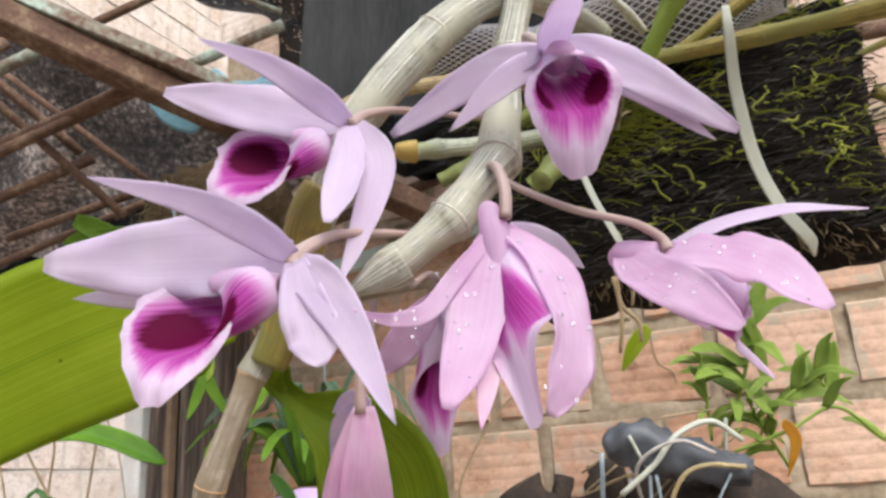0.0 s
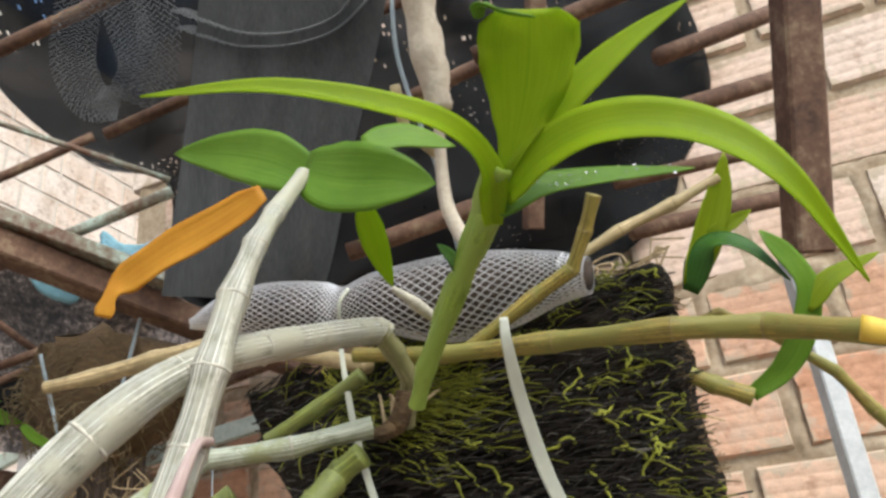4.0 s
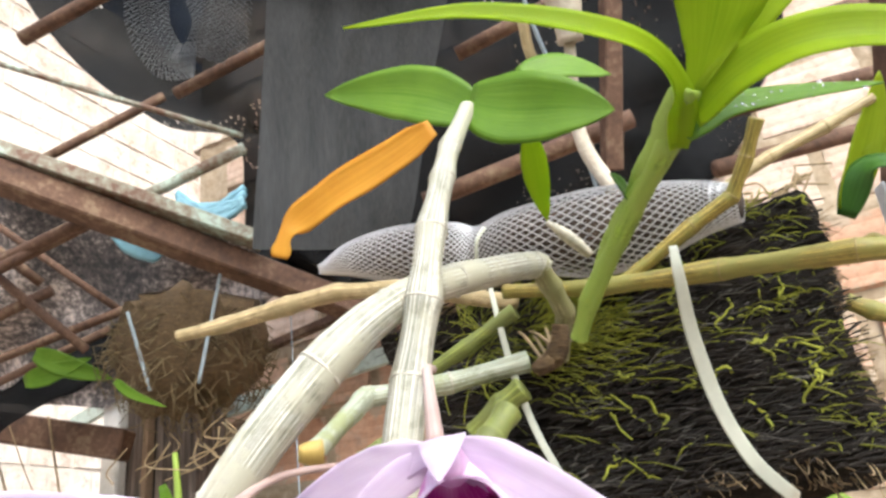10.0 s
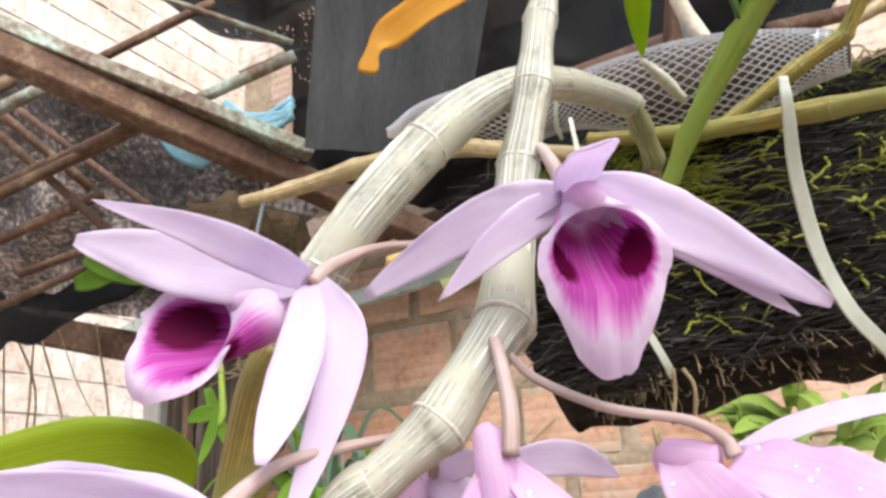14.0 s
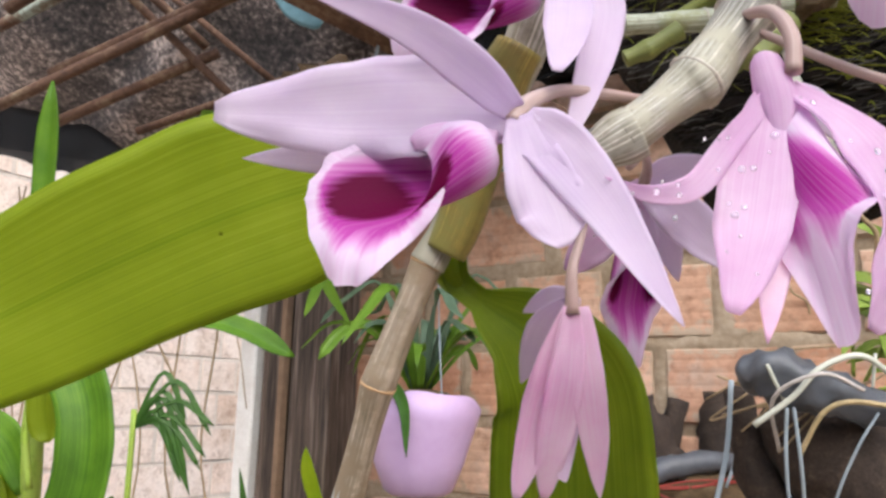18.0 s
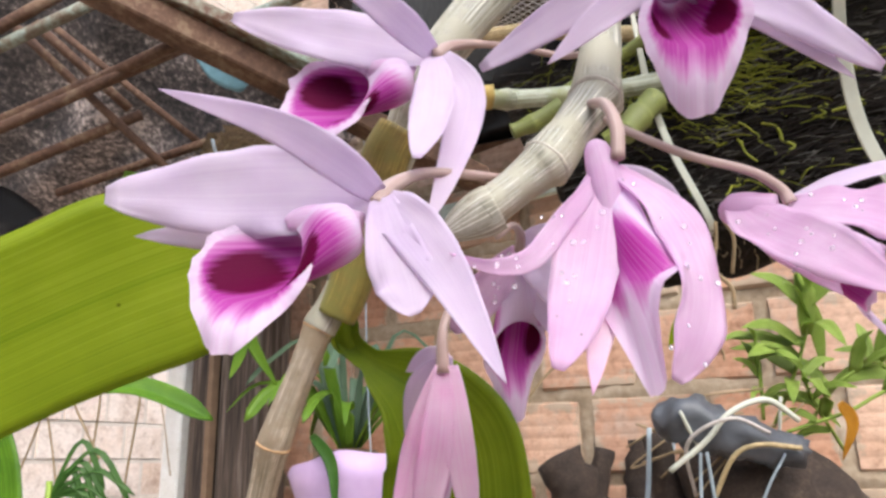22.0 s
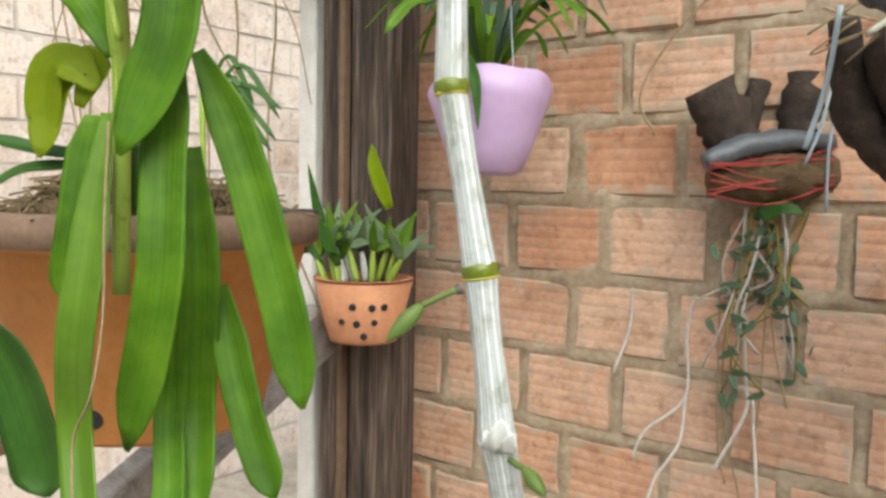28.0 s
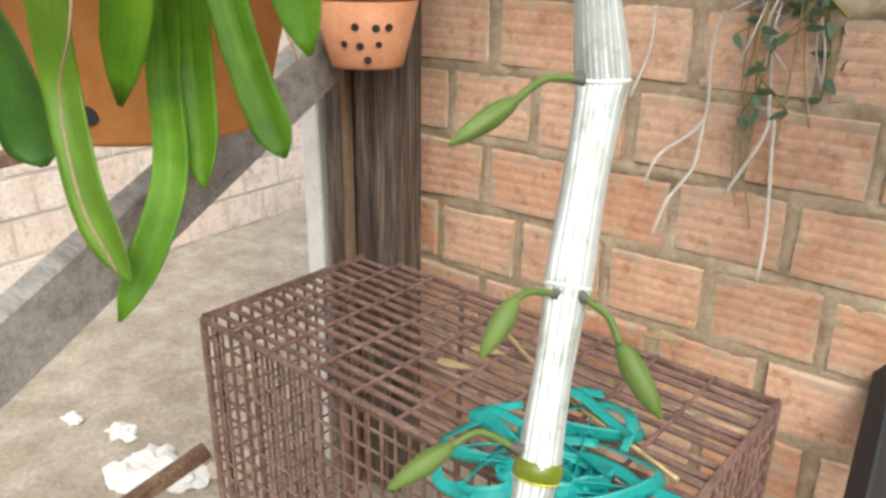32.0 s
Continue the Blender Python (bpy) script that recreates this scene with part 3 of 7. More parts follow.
for z in levels:
    row = math.floor((z - 1.155) / MZ)
    dz = min((z - 1.155) - row * MZ, (row + 1) * MZ - (z - 1.155))
    line = []
    for x in cols:
        fx = ((x - COURSE.get(row, 0.0)) / MX) % 1.0
        d = min(dz, min(fx, 1 - fx) * MX)
        q = V((x, 0, z))
        smear = 0.004 + 0.030 * noise.noise(q * 7) + 0.010 * noise.noise(q * 40)
        out = 0.010 * max(0.0, min(1.0, (0.012 + smear - d) / 0.012))
        line.append(w.verts.new((x, 2.010 - out - 0.003 * noise.noise(q * 30), z)))
    lay.append(line)
for a, b in zip(lay, lay[1:]):
    for k in range(len(cols) - 1):
        w.faces.new((a[k], a[k + 1], b[k + 1], b[k]))
wall_n = tagged(part("wall_north", w, M_MORTAR), "rough wall of ribbed orange hollow bricks in rough tan mortar", "wall", kind="structure")
w = bmesh.new()
box(w, (-2.35, -3.0, -0.1), (-2.2035, 6.0, 4.6))
# mortar made pale too, so its colour carries the sunshine
wall_w = tagged(part("wall_west", w, surface("mortar_sunlit", [(0.3, (0.46, 0.40, 0.34)), (0.7, (0.70, 0.63, 0.55))], 14, 0.95, 0.004, 0.8), smooth=False), "dusty brick wall across the yard, sunshine put into its pale colour", "wall", kind="structure")
# walls behind the camera close the yard
for nm, lo, hi in (("wall_south", (-2.3, -3.1, -0.1), (4.1, -3.0, 2.4)), ("wall_east", (4.0, -3.0, -0.1), (4.1, 2.1, 2.4))):
    w = bmesh.new()
    box(w, lo, hi)
    tagged(part(nm, w, M_MORTAR, smooth=False), "plain rendered wall that closes the yard", "wall", kind="structure")

# ---- post, rail, corner timbers ----
post = thing("wooden_post", "dark weathered timber post with a pale lath, beside the brick wall", "post", at=(-0.52, 1.85, 0))
part("timber", beam(bmesh.new(), (-0.568, 1.853, 0), (-0.568, 1.853, 2.02), 0.062, 0.10, (0, 1, 0)), M_POST, post)
part("timber", beam(bmesh.new(), (-0.466, 1.855, 0), (-0.466, 1.855, 2.02), 0.110, 0.10, (0, 1, 0)), M_POST, post)
part("lath", beam(bmesh.new(), (-0.529, 1.80, 0), (-0.529, 1.80, 1.98), 0.014, 0.02, (0, 1, 0)), plain("brown_lath", (0.20, 0.13, 0.08), 0.8), post)
part("white_batten", beam(bmesh.new(), (-0.652, 1.835, 0), (-0.652, 1.835, 2.02), 0.052, 0.052, (0, 1, 0)), M_WHITE, post)
rail = tagged(part("rail", beam(bmesh.new(), (-0.4348, 0.7414, 0.5783), (-0.5330, 1.7488, 1.0391), 0.05, 0.105), M_GREYWOOD), "weathered grey timber rail that slopes down from the post", "rail")

# ---- fern block ----
BX = [V((0.4900, 1.0162, 1.7209)), V((0.7419, 1.0293, 1.7517)), V((0.5648, 0.9690, 1.5915)), V((0.7443, 1.0320, 1.6120))]
bn = (BX[1] - BX[0]).cross(BX[2] - BX[0]).normalized()
if bn.dot(V(CAM)) < 0:
    bn = -bn


def on_block(u, v, out=0.0):
    p = BX[0].lerp(BX[1], u).lerp(BX[2].lerp(BX[3], u), v)
    return p + bn * (out + 0.014 * math.sin(math.pi * min(1, max(0, u))) ** 0.6 * math.sin(math.pi * min(1, max(0, v))) ** 0.6 - 0.004)


def rough_pt(p, a=0.005):
    return p + V((noise.noise(p * 45), noise.noise(p * 45 + V((9, 0, 0))), noise.noise(p * 45 + V((0, 9, 0))))) * a


block = thing("fern_block", "black tree fern slab, mossy and hung up as a mount", "planter", at=tuple(on_block(0.5, 1.0)))
blk = bmesh.new()
N1, N2, N3 = 26, 18, 5
cell = {}
def bv(i, j, k):
    key = (i, j, k)
    if key not in cell:
        u, v, d = i / N1, j / N2, k / N3
        edge = min(1, 6 * min(u, 1 - u, v, 1 - v) + 0.55)
        p = on_block(0.5 + (u - 0.5) * (0.985 if k in (0, N3) else 1.0), 0.97 * (0.5 + (v - 0.5) * (0.975 if k in (0, N3) else 1.0)), -0.045 * d)
        cell[key] = blk.verts.new(rough_pt(p, 0.008))
    return cell[key]
for i in range(N1):
    for j in range(N2):
        blk.faces.new((bv(i, j, 0), bv(i, j + 1, 0), bv(i + 1, j + 1, 0), bv(i + 1, j, 0)))
        blk.faces.new((bv(i, j, N3), bv(i + 1, j, N3), bv(i + 1, j + 1, N3), bv(i, j + 1, N3)))
for k in range(N3):
    for i in range(N1):
        blk.faces.new((bv(i, 0, k), bv(i + 1, 0, k), bv(i + 1, 0, k + 1), bv(i, 0, k + 1)))
        blk.faces.new((bv(i, N2, k), bv(i, N2, k + 1), bv(i + 1, N2, k + 1), bv(i + 1, N2, k)))
    for j in range(N2):
        blk.faces.new((bv(0, j, k), bv(0, j, k + 1), bv(0, j + 1, k + 1), bv(0, j + 1, k)))
        blk.faces.new((bv(N1, j, k), bv(N1, j + 1, k), bv(N1, j + 1, k + 1), bv(N1, j, k + 1)))
slab = part("slab", blk, M_FERN, block)
rng = random.Random(5)
eu = (BX[1] - BX[0]).normalized()
ev = (BX[2] - BX[0]).normalized()
fib = bmesh.new()
for _ in range(3600):
    u, v = rng.uniform(-0.005, 0.97), rng.uniform(0, 1.0)
    a = on_block(u, v, rng.uniform(-0.001, 0.003))
    d = (eu * rng.uniform(0.6, 1.2) + ev * rng.uniform(-0.35, 0.35) + bn * rng.uniform(-0.15, 0.25)) * rng.uniform(0.006, 0.016)
    a = rough_pt(a, 0.008)
    tube(fib, [tuple(a), tuple(a + d * 0.5 + bn * rng.uniform(0, 0.0015)), tuple(a + d)], 3, 1, rng.uniform(0.0003, 0.0006), False)
tagged(part("fibre_matting", fib, M_FIBRE, block, "matted black root fibres"), kind="stuff")
# sparse lighter strands: the sheen on the black fibres, put into colour
pale = bmesh.new()
for _ in range(520):
    u, v = rng.uniform(0.0, 0.97), rng.uniform(0, 1.0)
    a = rough_pt(on_block(u, v, rng.uniform(0.001, 0.004)), 0.008)
    d = (eu * rng.uniform(0.5, 1.2) * rng.choice((-1, 1)) + ev * rng.uniform(-0.5, 0.5) + bn * rng.uniform(-0.1, 0.2)) * rng.uniform(0.006, 0.020)
    tube(pale, [tuple(a), tuple(a + d * 0.5 + bn * rng.uniform(0, 0.002)), tuple(a + d)], 3, 1, rng.uniform(0.00022, 0.00045), False)
tagged(part("fibre_dust", pale, plain("sheen_fibre", (0.085, 0.075, 0.062), 0.6, 0, 0.5, 300), block, "lighter grey-brown root fibres, the slab's sheen put into their colour"), kind="stuff")
moss = bmesh.new()
for _ in range(1250):
    z = rng.random()
    if z < 0.50:      # tuft below the root crown
        u, v = rng.gauss(0.40, 0.12), abs(rng.gauss(0.30, 0.16))
    elif z < 0.66:    # along the top edge
        u, v = rng.uniform(0.45, 0.95), abs(rng.gauss(0.03, 0.07))
    elif z < 0.8:     # right rim
        u, v = rng.gauss(0.92, 0.06), rng.uniform(0.1, 0.95)
    else:
        u, v = rng.uniform(0.0, 1.0), rng.uniform(0, 1.0)
        if noise.noise(V((u * 5, v * 5, 3))) < 0.05:
            continue
    if not (-0.02 < u < 0.965 and -0.02 < v < 1.02):
        continue
    a = rough_pt(on_block(u, v, 0.002), 0.008)
    if z < 0.50:
        away = (a - on_block(0.34, 0.22)).normalized()
        d = (away * 0.5 + eu * rng.uniform(0.1, 1.1) + ev * rng.uniform(-0.35, 0.35)).normalized() * rng.uniform(0.008, 0.024)
    else:
        d = (eu * rng.uniform(-0.3, 1.2) + ev * rng.uniform(-0.7, 0.9)) * rng.uniform(0.006, 0.016)
    tube(moss, [tuple(a), tuple(a + d * 0.5 + bn * rng.uniform(0.001, 0.005)), tuple(a + d + bn * rng.uniform(-0.001, 0.003))], 3, 2, rng.uniform(0.0002, 0.00045), False)
for _ in range(60):  # creeping moss strands
    u, v = rng.uniform(0.35, 0.98), rng.uniform(0.02, 0.9)
    pts, dirv = [], rng.uniform(-1, 1)
    for k in range(7):
        pts.append(tuple(rough_pt(on_block(min(1, max(0, u)), min(1, max(0, v)), 0.004), 0.008)))
        u += rng.uniform(-0.012, 0.022)
        v += 0.016 * dirv + rng.uniform(-0.02, 0.02)
    tube(moss, pts, 4, 3, rng.uniform(0.0004, 0.0009), False)
tagged(part("moss", moss, M_MOSS, block, "yellow-green moss strands"), kind="stuff")
curl = bmesh.new()
for _ in range(70):
    u = rng.uniform(0.62, 1.0)
    a = on_block(u, rng.uniform(-0.01, 0.05), rng.uniform(-0.045, 0.004))
    up = (V((0, 0, 1)) + eu * rng.uniform(-0.8, 0.8)).normalized()
    h = rng.uniform(0.004, 0.02)
    tube(curl, [tuple(a), tuple(a + up * h + eu * rng.uniform(-0.006, 0.006)), tuple(a + up * h * 1.1 + eu * rng.uniform(-0.014, 0.014)), tuple(a + up * h * 0.5 + eu * rng.uniform(-0.02, 0.02))], 4, 4, rng.uniform(0.0005, 0.001), False)
for _ in range(420):
    z = rng.random()
    if z < 0.55:
        p, o = on_block(rng.uniform(0.955, 0.99), rng.uniform(0.02, 0.98), rng.uniform(-0.03, 0.0)), eu
    else:
        p, o = on_block(rng.uniform(0.05, 0.98), rng.uniform(0.94, 0.97), rng.uniform(-0.03, 0.0)), ev
    p = rough_pt(p, 0.008)
    d = (o * rng.uniform(0.3, 1.0) + V((0, 0, -0.5)) * rng.random() + bn * rng.uniform(-0.2, 0.5)).normalized() * rng.uniform(0.004, 0.012)
    tube(curl, [tuple(p), tuple(p + d * 0.5), tuple(p + d + V((rng.uniform(-.003, .003), 0, rng.uniform(-.003, .003))))], 3, 2, rng.uniform(0.0002, 0.0005), False)
tagged(part("dead_root_tangle", curl, M_ROOT, block, "curled dry brown roots"), kind="stuff")

# straps
strap = blade_part("strap", [(0.6844, 0.9292, 1.6963), (0.6838, 0.9317, 1.6844), (0.6814, 0.9498, 1.6641), (0.6830, 0.9680, 1.6366), (0.6900, 0.9808, 1.6133), (0.7000, 0.9979, 1.5989), (0.7006, 1.0264, 1.5977)], 0.0062, CAM, M_TAPE, None, shape="strap", cup=0.0, thick=0.0008)
tagged(strap, "white plastic strap tied round the fern block", "strap", "straps")
strap = blade_part("strap", [(0.5924, 0.9548, 1.7183), (0.5948, 0.9557, 1.6914), (0.5977, 0.9600, 1.6623), (0.6045, 0.9634, 1.6337), (0.6158, 0.9747, 1.6015), (0.6132, 0.9916, 1.5974)], 0.0034, CAM, M_TAPE, None, shape="strap", cup=0.0, thick=0.0008)
tagged(strap, "narrow white plastic strap round the fern block", "strap", "straps")
tail = bmesh.new()
for pts in ([(0.6191, 0.9704, 1.5982), (0.6177, 0.9741, 1.5884), (0.6140, 0.9778, 1.5762)], [(0.6227, 0.9720, 1.5980), (0.6255, 0.9764, 1.5904), (0.6221, 0.9836, 1.5758)], [(0.6284, 0.8875, 1.5683), (0.6283, 0.8913, 1.5577), (0.6329, 0.8959, 1.5510), (0.6327, 0.8984, 1.5436)], [(0.6274, 0.8870, 1.5683), (0.6275, 0.8923, 1.5535), (0.6244, 0.8957, 1.5399)]):
    tube(tail, pts, 5, 5, 0.0009, True)
tagged(part("root_tassel", tail, M_ROOT, block, "thin brown roots hanging below"), kind="stuff")

# ---- net sleeve ----
NETP = [(*(0.4718, 0.9904, 1.7611), .003), (*(0.4951, 0.9922, 1.7624), .011), (*(0.5259, 0.9931, 1.7571), .0165), (*(0.5577, 0.9961, 1.7506), .0165), (*(0.5743, 0.9974, 1.7483), .0125), (*(0.5973, 0.9948, 1.7465), .0165), (*(0.6342, 0.9915, 1.7376), .0225), (*(0.6656, 0.9903, 1.7343), .0205), (*(0.6924, 0.9908, 1.7338), .014), (*(0.7121, 0.9893, 1.7300), .0088)]
net = thing("net_sleeve", "grey plastic net sleeve rolled and tied over the fern block", "net", at=tuple(V(NETP[5][:3])))
part("filling", tube(bmesh.new(), [(*q[:3], q[3] * 0.82) for q in NETP], 14, 4), M_CORE, net, "dark brown filling")
nb = bmesh.new()
path = curve(NETP, 10)
ring = []
NS = 31
for k, (q, (p, t, a, b)) in enumerate(zip(path, frames(path))):
    ring.append([p + (a * math.cos(2 * math.pi * (j + 0.5 * (k % 2)) / NS) + b * math.sin(2 * math.pi * (j + 0.5 * (k % 2)) / NS)) * q[3] for j in range(NS)])
def strand(p, q, r):
    d = (q - p)
    if d.length < 1e-6:
        return
    x = d.orthogonal().normalized() * r
    y = d.normalized().cross(x)
    tri0 = [nb.verts.new(p + x * math.cos(s) + y * math.sin(s)) for s in (0, 2.1, 4.2)]
    tri1 = [nb.verts.new(q + x * math.cos(s) + y * math.sin(s)) for s in (0, 2.1, 4.2)]
    for j in range(3):
        nb.faces.new((tri0[j], tri0[(j + 1) % 3], tri1[(j + 1) % 3], tri1[j]))
for k in range(len(ring) - 1):
    for j in range(NS):
        i2 = (j + (1 if k % 2 else -1)) % NS
        strand(ring[k][j], ring[k + 1][j], 0.00038)
        strand(ring[k][j], ring[k + 1][i2], 0.00038)
        strand(ring[k][j], ring[k][(j + 1) % NS], 0.0003) if k % 2 == 0 and k > len(ring) - 8 else None
part("netting", nb, M_NET, net, "pale grey diamond netting", smooth=False)
part("seal", blade(bmesh.new(), [(0.4696, 0.9905, 1.7616), (0.4813, 0.9915, 1.7611), (0.4983, 0.9934, 1.7601)], 0.010, CAM, shape="strap", cup=0.3), M_NET, net)
part("tie", tube(bmesh.new(), [(*(0.5843, 0.9811, 1.7524), .0012), (*(0.5793, 0.9797, 1.7449), .0012), (*(0.5752, 0.9870, 1.7349), .0012), (*(0.5745, 0.9956, 1.7291), .0012)], 6, 5), M_TAPE, net, "white tie round the sleeve")

# ---- orchid ----
orchid = thing("orchid", "flowering orchid with pale papery canes and pink purple-throated blooms", "orchid", at=tuple(on_block(0.36, 0.3, -0.01)))


def cane(nodes, material, ring=True, seg=18, bands=(), soft=0.16, bent=-1):
    """A jointed cane: nearly straight between its nodes, swollen at each, with a papery rim."""
    pts = [np.array(nodes[0], float)]
    for a, b in zip(nodes, nodes[1:]):
        a, b = np.array(a, float), np.array(b, float)
        for s, k in ((soft, 0.90), (0.5, 0.86), (1 - soft, 0.96)) if len(pts) > bent else ():
            q = a + (b - a) * s
            q[3] *= k
            pts.append(q)
        pts.append(b)
    body = part("cane", tube(bmesh.new(), [tuple(p) for p in pts], seg, 5, None, True, 0.10), material, orchid)
    for k in range(1, len(nodes) - 1):
        a, b, c = V(nodes[k - 1][:3]), V(nodes[k][:3]), V(nodes[k + 1][:3])
        t = ((b - a).normalized() + (c - b).normalized()).normalized()
        r = nodes[k][3]
        if k in bands:
            part("green_band", tube(bmesh.new(), [(*(b - t * r * 0.42), r * 1.00), (*(b - t * r * 0.05), r * 1.10), (*(b + t * r * 0.40), r * 1.06)], seg, 3), M_BAND, body, "bare green gap between sheaths")
            part("sheath_rim", tube(bmesh.new(), [(*(b + t * r * 0.38), r * 1.07), (*(b + t * r * 0.45), r * 1.09), (*(b + t * r * 0.52), r * 1.0)], seg, 3, None, True, 0.10), M_BANDY, body)
        elif ring:
            part("sheath_rim", tube(bmesh.new(), [(*(b - t * r * 0.10), r * 0.97), (*(b - t * r * 0.01), r * 1.03), (*(b + t * r * 0.05), r * 1.045), (*(b + t * r * 0.14), r * 0.96)], seg, 3, None, True, 0.14), M_RINGT if material == M_CANEM else M_RINGO if material in (M_CANEO, M_CANET) else M_RINGW if material == M_CANE else M_RING, body)
    return body


cane([(*(0.6258, 0.9321, 1.7042), .0054), (*(0.6268, 0.9448, 1.6975), .0053), (*(0.6272, 0.9581, 1.6884), .0050), (*(0.6169, 0.9717, 1.6711), .0044)], sheath_material("cane_dark", (0.30, 0.27, 0.14), (0.10, 0.09, 0.045), (0.20, 0.19, 0.08), 0.4), False)
cane([(*(0.6271, 0.9364, 1.7025), .0054), (*(0.6242, 0.9279, 1.7039), .0060), (*(0.6201, 0.8524, 1.6766), .0058), (*(0.6108, 0.8245, 1.6630), .006), (*(0.5959, 0.8052, 1.6420), .0072), (*(0.5728, 0.7900, 1.6079), .0068), (*(0.5587, 0.7932, 1.5871), .0062), (*(0.5383, 0.7944, 1.5465), .0056), (*(0.5298, 0.7919, 1.5313), .0054)], M_CANEW, bent=7)
cane([(*(0.5383, 0.7944, 1.5465), .0044), (*(0.5298, 0.7919, 1.5313), .0048), (*(0.5158, 0.7902, 1.4981), .0051), (*(0.4936, 0.8045, 1.4599), .0050)], M_CANEM)
cane_l = cane([(*(0.5158, 0.7902, 1.4981), .0040), (*(0.4936, 0.8045, 1.4599), .0052), (*(0.4704, 0.8045, 1.4096), .0051), (*(0.4716, 0.8041, 1.3561), .0045), (*(0.4805, 0.8067, 1.3069), .0047), (*(0.4862, 0.8087, 1.2612), .0053), (*(0.4862, 0.8258, 1.2084), .0064), (*(0.4915, 0.8050, 1.1633), .0055), (*(0.4959, 0.7886, 1.1231), .0054), (*(0.4977, 0.7734, 1.0838), .0050)], M_CANE, bands=(2, 3, 4, 8))
cane_q = cane([(*(0.6263, 0.8723, 1.7544), .0036), (*(0.6233, 0.8561, 1.7303), .0042), (*(0.6251, 0.8416, 1.7100), .0046), (*(0.6228, 0.8331, 1.6881), .0054), (*(0.6210, 0.8259, 1.6624), .006), (*(0.6152, 0.8235, 1.6379), .0062), (*(0.6164, 0.8012, 1.5881), .0074), (*(0.6087, 0.7807, 1.5641), .0066), (*(0.5940, 0.7729, 1.5511), .0052)], M_CANEW)
tp, te = V((0.5940, 0.7729, 1.5511)), V((0.5825, 0.7680, 1.5443))
part("papery_tip", tube(bmesh.new(), [(*tp.lerp(te, -0.25), .0056), (*tp.lerp(te, 0.0), .0058), (*tp.lerp(te, 0.25), .0052), (*tp.lerp(te, 0.5), .0040), (*tp.lerp(te, 0.75), .0026), (*tp.lerp(te, 0.95), .0014), (*tp.lerp(te, 1.12), .0006)], 14, 5, None, True, 0.25), M_CANEW, cane_q, "shrivelled papery tip")
cane_g = cane([(*(0.6346, 0.9464, 1.6720), .0040), (*(0.6454, 0.9355, 1.6845), .0046), (*(0.6754, 0.9081, 1.7080), .0047), (*(0.6971, 0.8860, 1.7203), .0050), (*(0.7085, 0.8715, 1.7255), .0028)], M_CANEG, False)
for k, (p, q, w_) in enumerate((((0.6500, 0.9312, 1.6885), (0.6760, 0.9070, 1.7090), .0105), ((0.6740, 0.9085, 1.7075), (0.6985, 0.8835, 1.7215), .0120), ((0.6900, 0.8915, 1.7165), (0.7085, 0.8690, 1.7262), .0130))):
    blade_part("leaf_sheath", [V(p), V(p).lerp(V(q), 0.5) + V(CAM) * 0.0040, V(q) + V(CAM) * 0.0046], w_, CAM, M_CANEG, cane_g, "pale green sheath clasping the shoot", shape="strap", cup=-0.9, seed=60 + k, across=8)
cane([(*(0.3571, 0.9898, 1.7443), .0042), (*(0.3959, 0.9910, 1.7435), .0055), (*(0.4493, 0.9871, 1.7427), .0062), (*(0.4865, 0.9836, 1.7410), .0055), (*(0.5270, 0.9826, 1.7325), .0052), (*(0.5974, 0.9750, 1.7049), .0045)], M_CANET, False)
cane_r = cane([(*(0.5992, 0.9575, 1.7057), .0036), (*(0.6451, 0.9578, 1.6960), .0045), (*(0.6986, 0.9524, 1.6890), .0048), (*(0.7483, 0.9405, 1.6798), .0049), (*(0.7814, 0.9395, 1.6735), .0050), (*(0.8172, 0.9091, 1.6535), .0044)], M_CANEO)
cane([(*(0.6544, 0.9603, 1.6957), .0035), (*(0.6906, 0.9609, 1.7146), .0039), (*(0.7101, 0.9594, 1.7226), .0036), (*(0.7203, 0.9521, 1.7358), .0034), (*(0.7283, 0.9443, 1.7480), .0034)], M_CANEO)
cane([(*(0.7026, 0.9900, 1.7390), .0028), (*(0.7299, 0.9954, 1.7519), .0032), (*(0.7571, 1.0020, 1.7617), .0034), (*(0.7810, 1.0073, 1.7718), .0026)], M_CANET)
cane([(*(0.5553, 0.8553, 1.6275), .0042), (*(0.5383, 0.9230, 1.6604), .0052), (*(0.5706, 0.9455, 1.6645), .0052), (*(0.6037, 0.9634, 1.6710), .0052)], M_CANES)
cane([(*(0.5520, 0.8936, 1.6290), .0035), (*(0.5601, 0.8970, 1.6324), .0042), (*(0.5719, 0.9013, 1.6397), .0042)], M_STUBG, False)
cane([(*(0.5975, 0.9032, 1.6215), .005), (*(0.6018, 0.9119, 1.6315), .0062), (*(0.6070, 0.9211, 1.6417), .006)], M_STUBG, False)
cane([(*(0.5496, 0.9572, 1.6727), .004), (*(0.5765, 0.9576, 1.6833), .0042), (*(0.6030, 0.9574, 1.6950), .004)], M_STUBG, False)
cane([(*(0.5764, 0.9524, 1.6412), .0048), (*(0.5929, 0.9513, 1.6510), .006), (*(0.6039, 0.9512, 1.6563), .006)], M_STUBG, False)
cane([(*(0.7442, 1.0305, 1.6831), .0045), (*(0.7542, 1.0316, 1.6763), .005), (*(0.7696, 1.0364, 1.6687), .0048)], M_CANEO, False)
cane([(*(0.7344, 1.0295, 1.7034), .0022), (*(0.7646, 1.0324, 1.7114), .0026), (*(0.7843, 1.0398, 1.6988), .0028), (*(0.8096, 1.0535, 1.6769), .003), (*(0.8213, 1.0609, 1.6571), .0034), (*(0.8496, 1.0830, 1.6181), .0034)], M_CANEO)
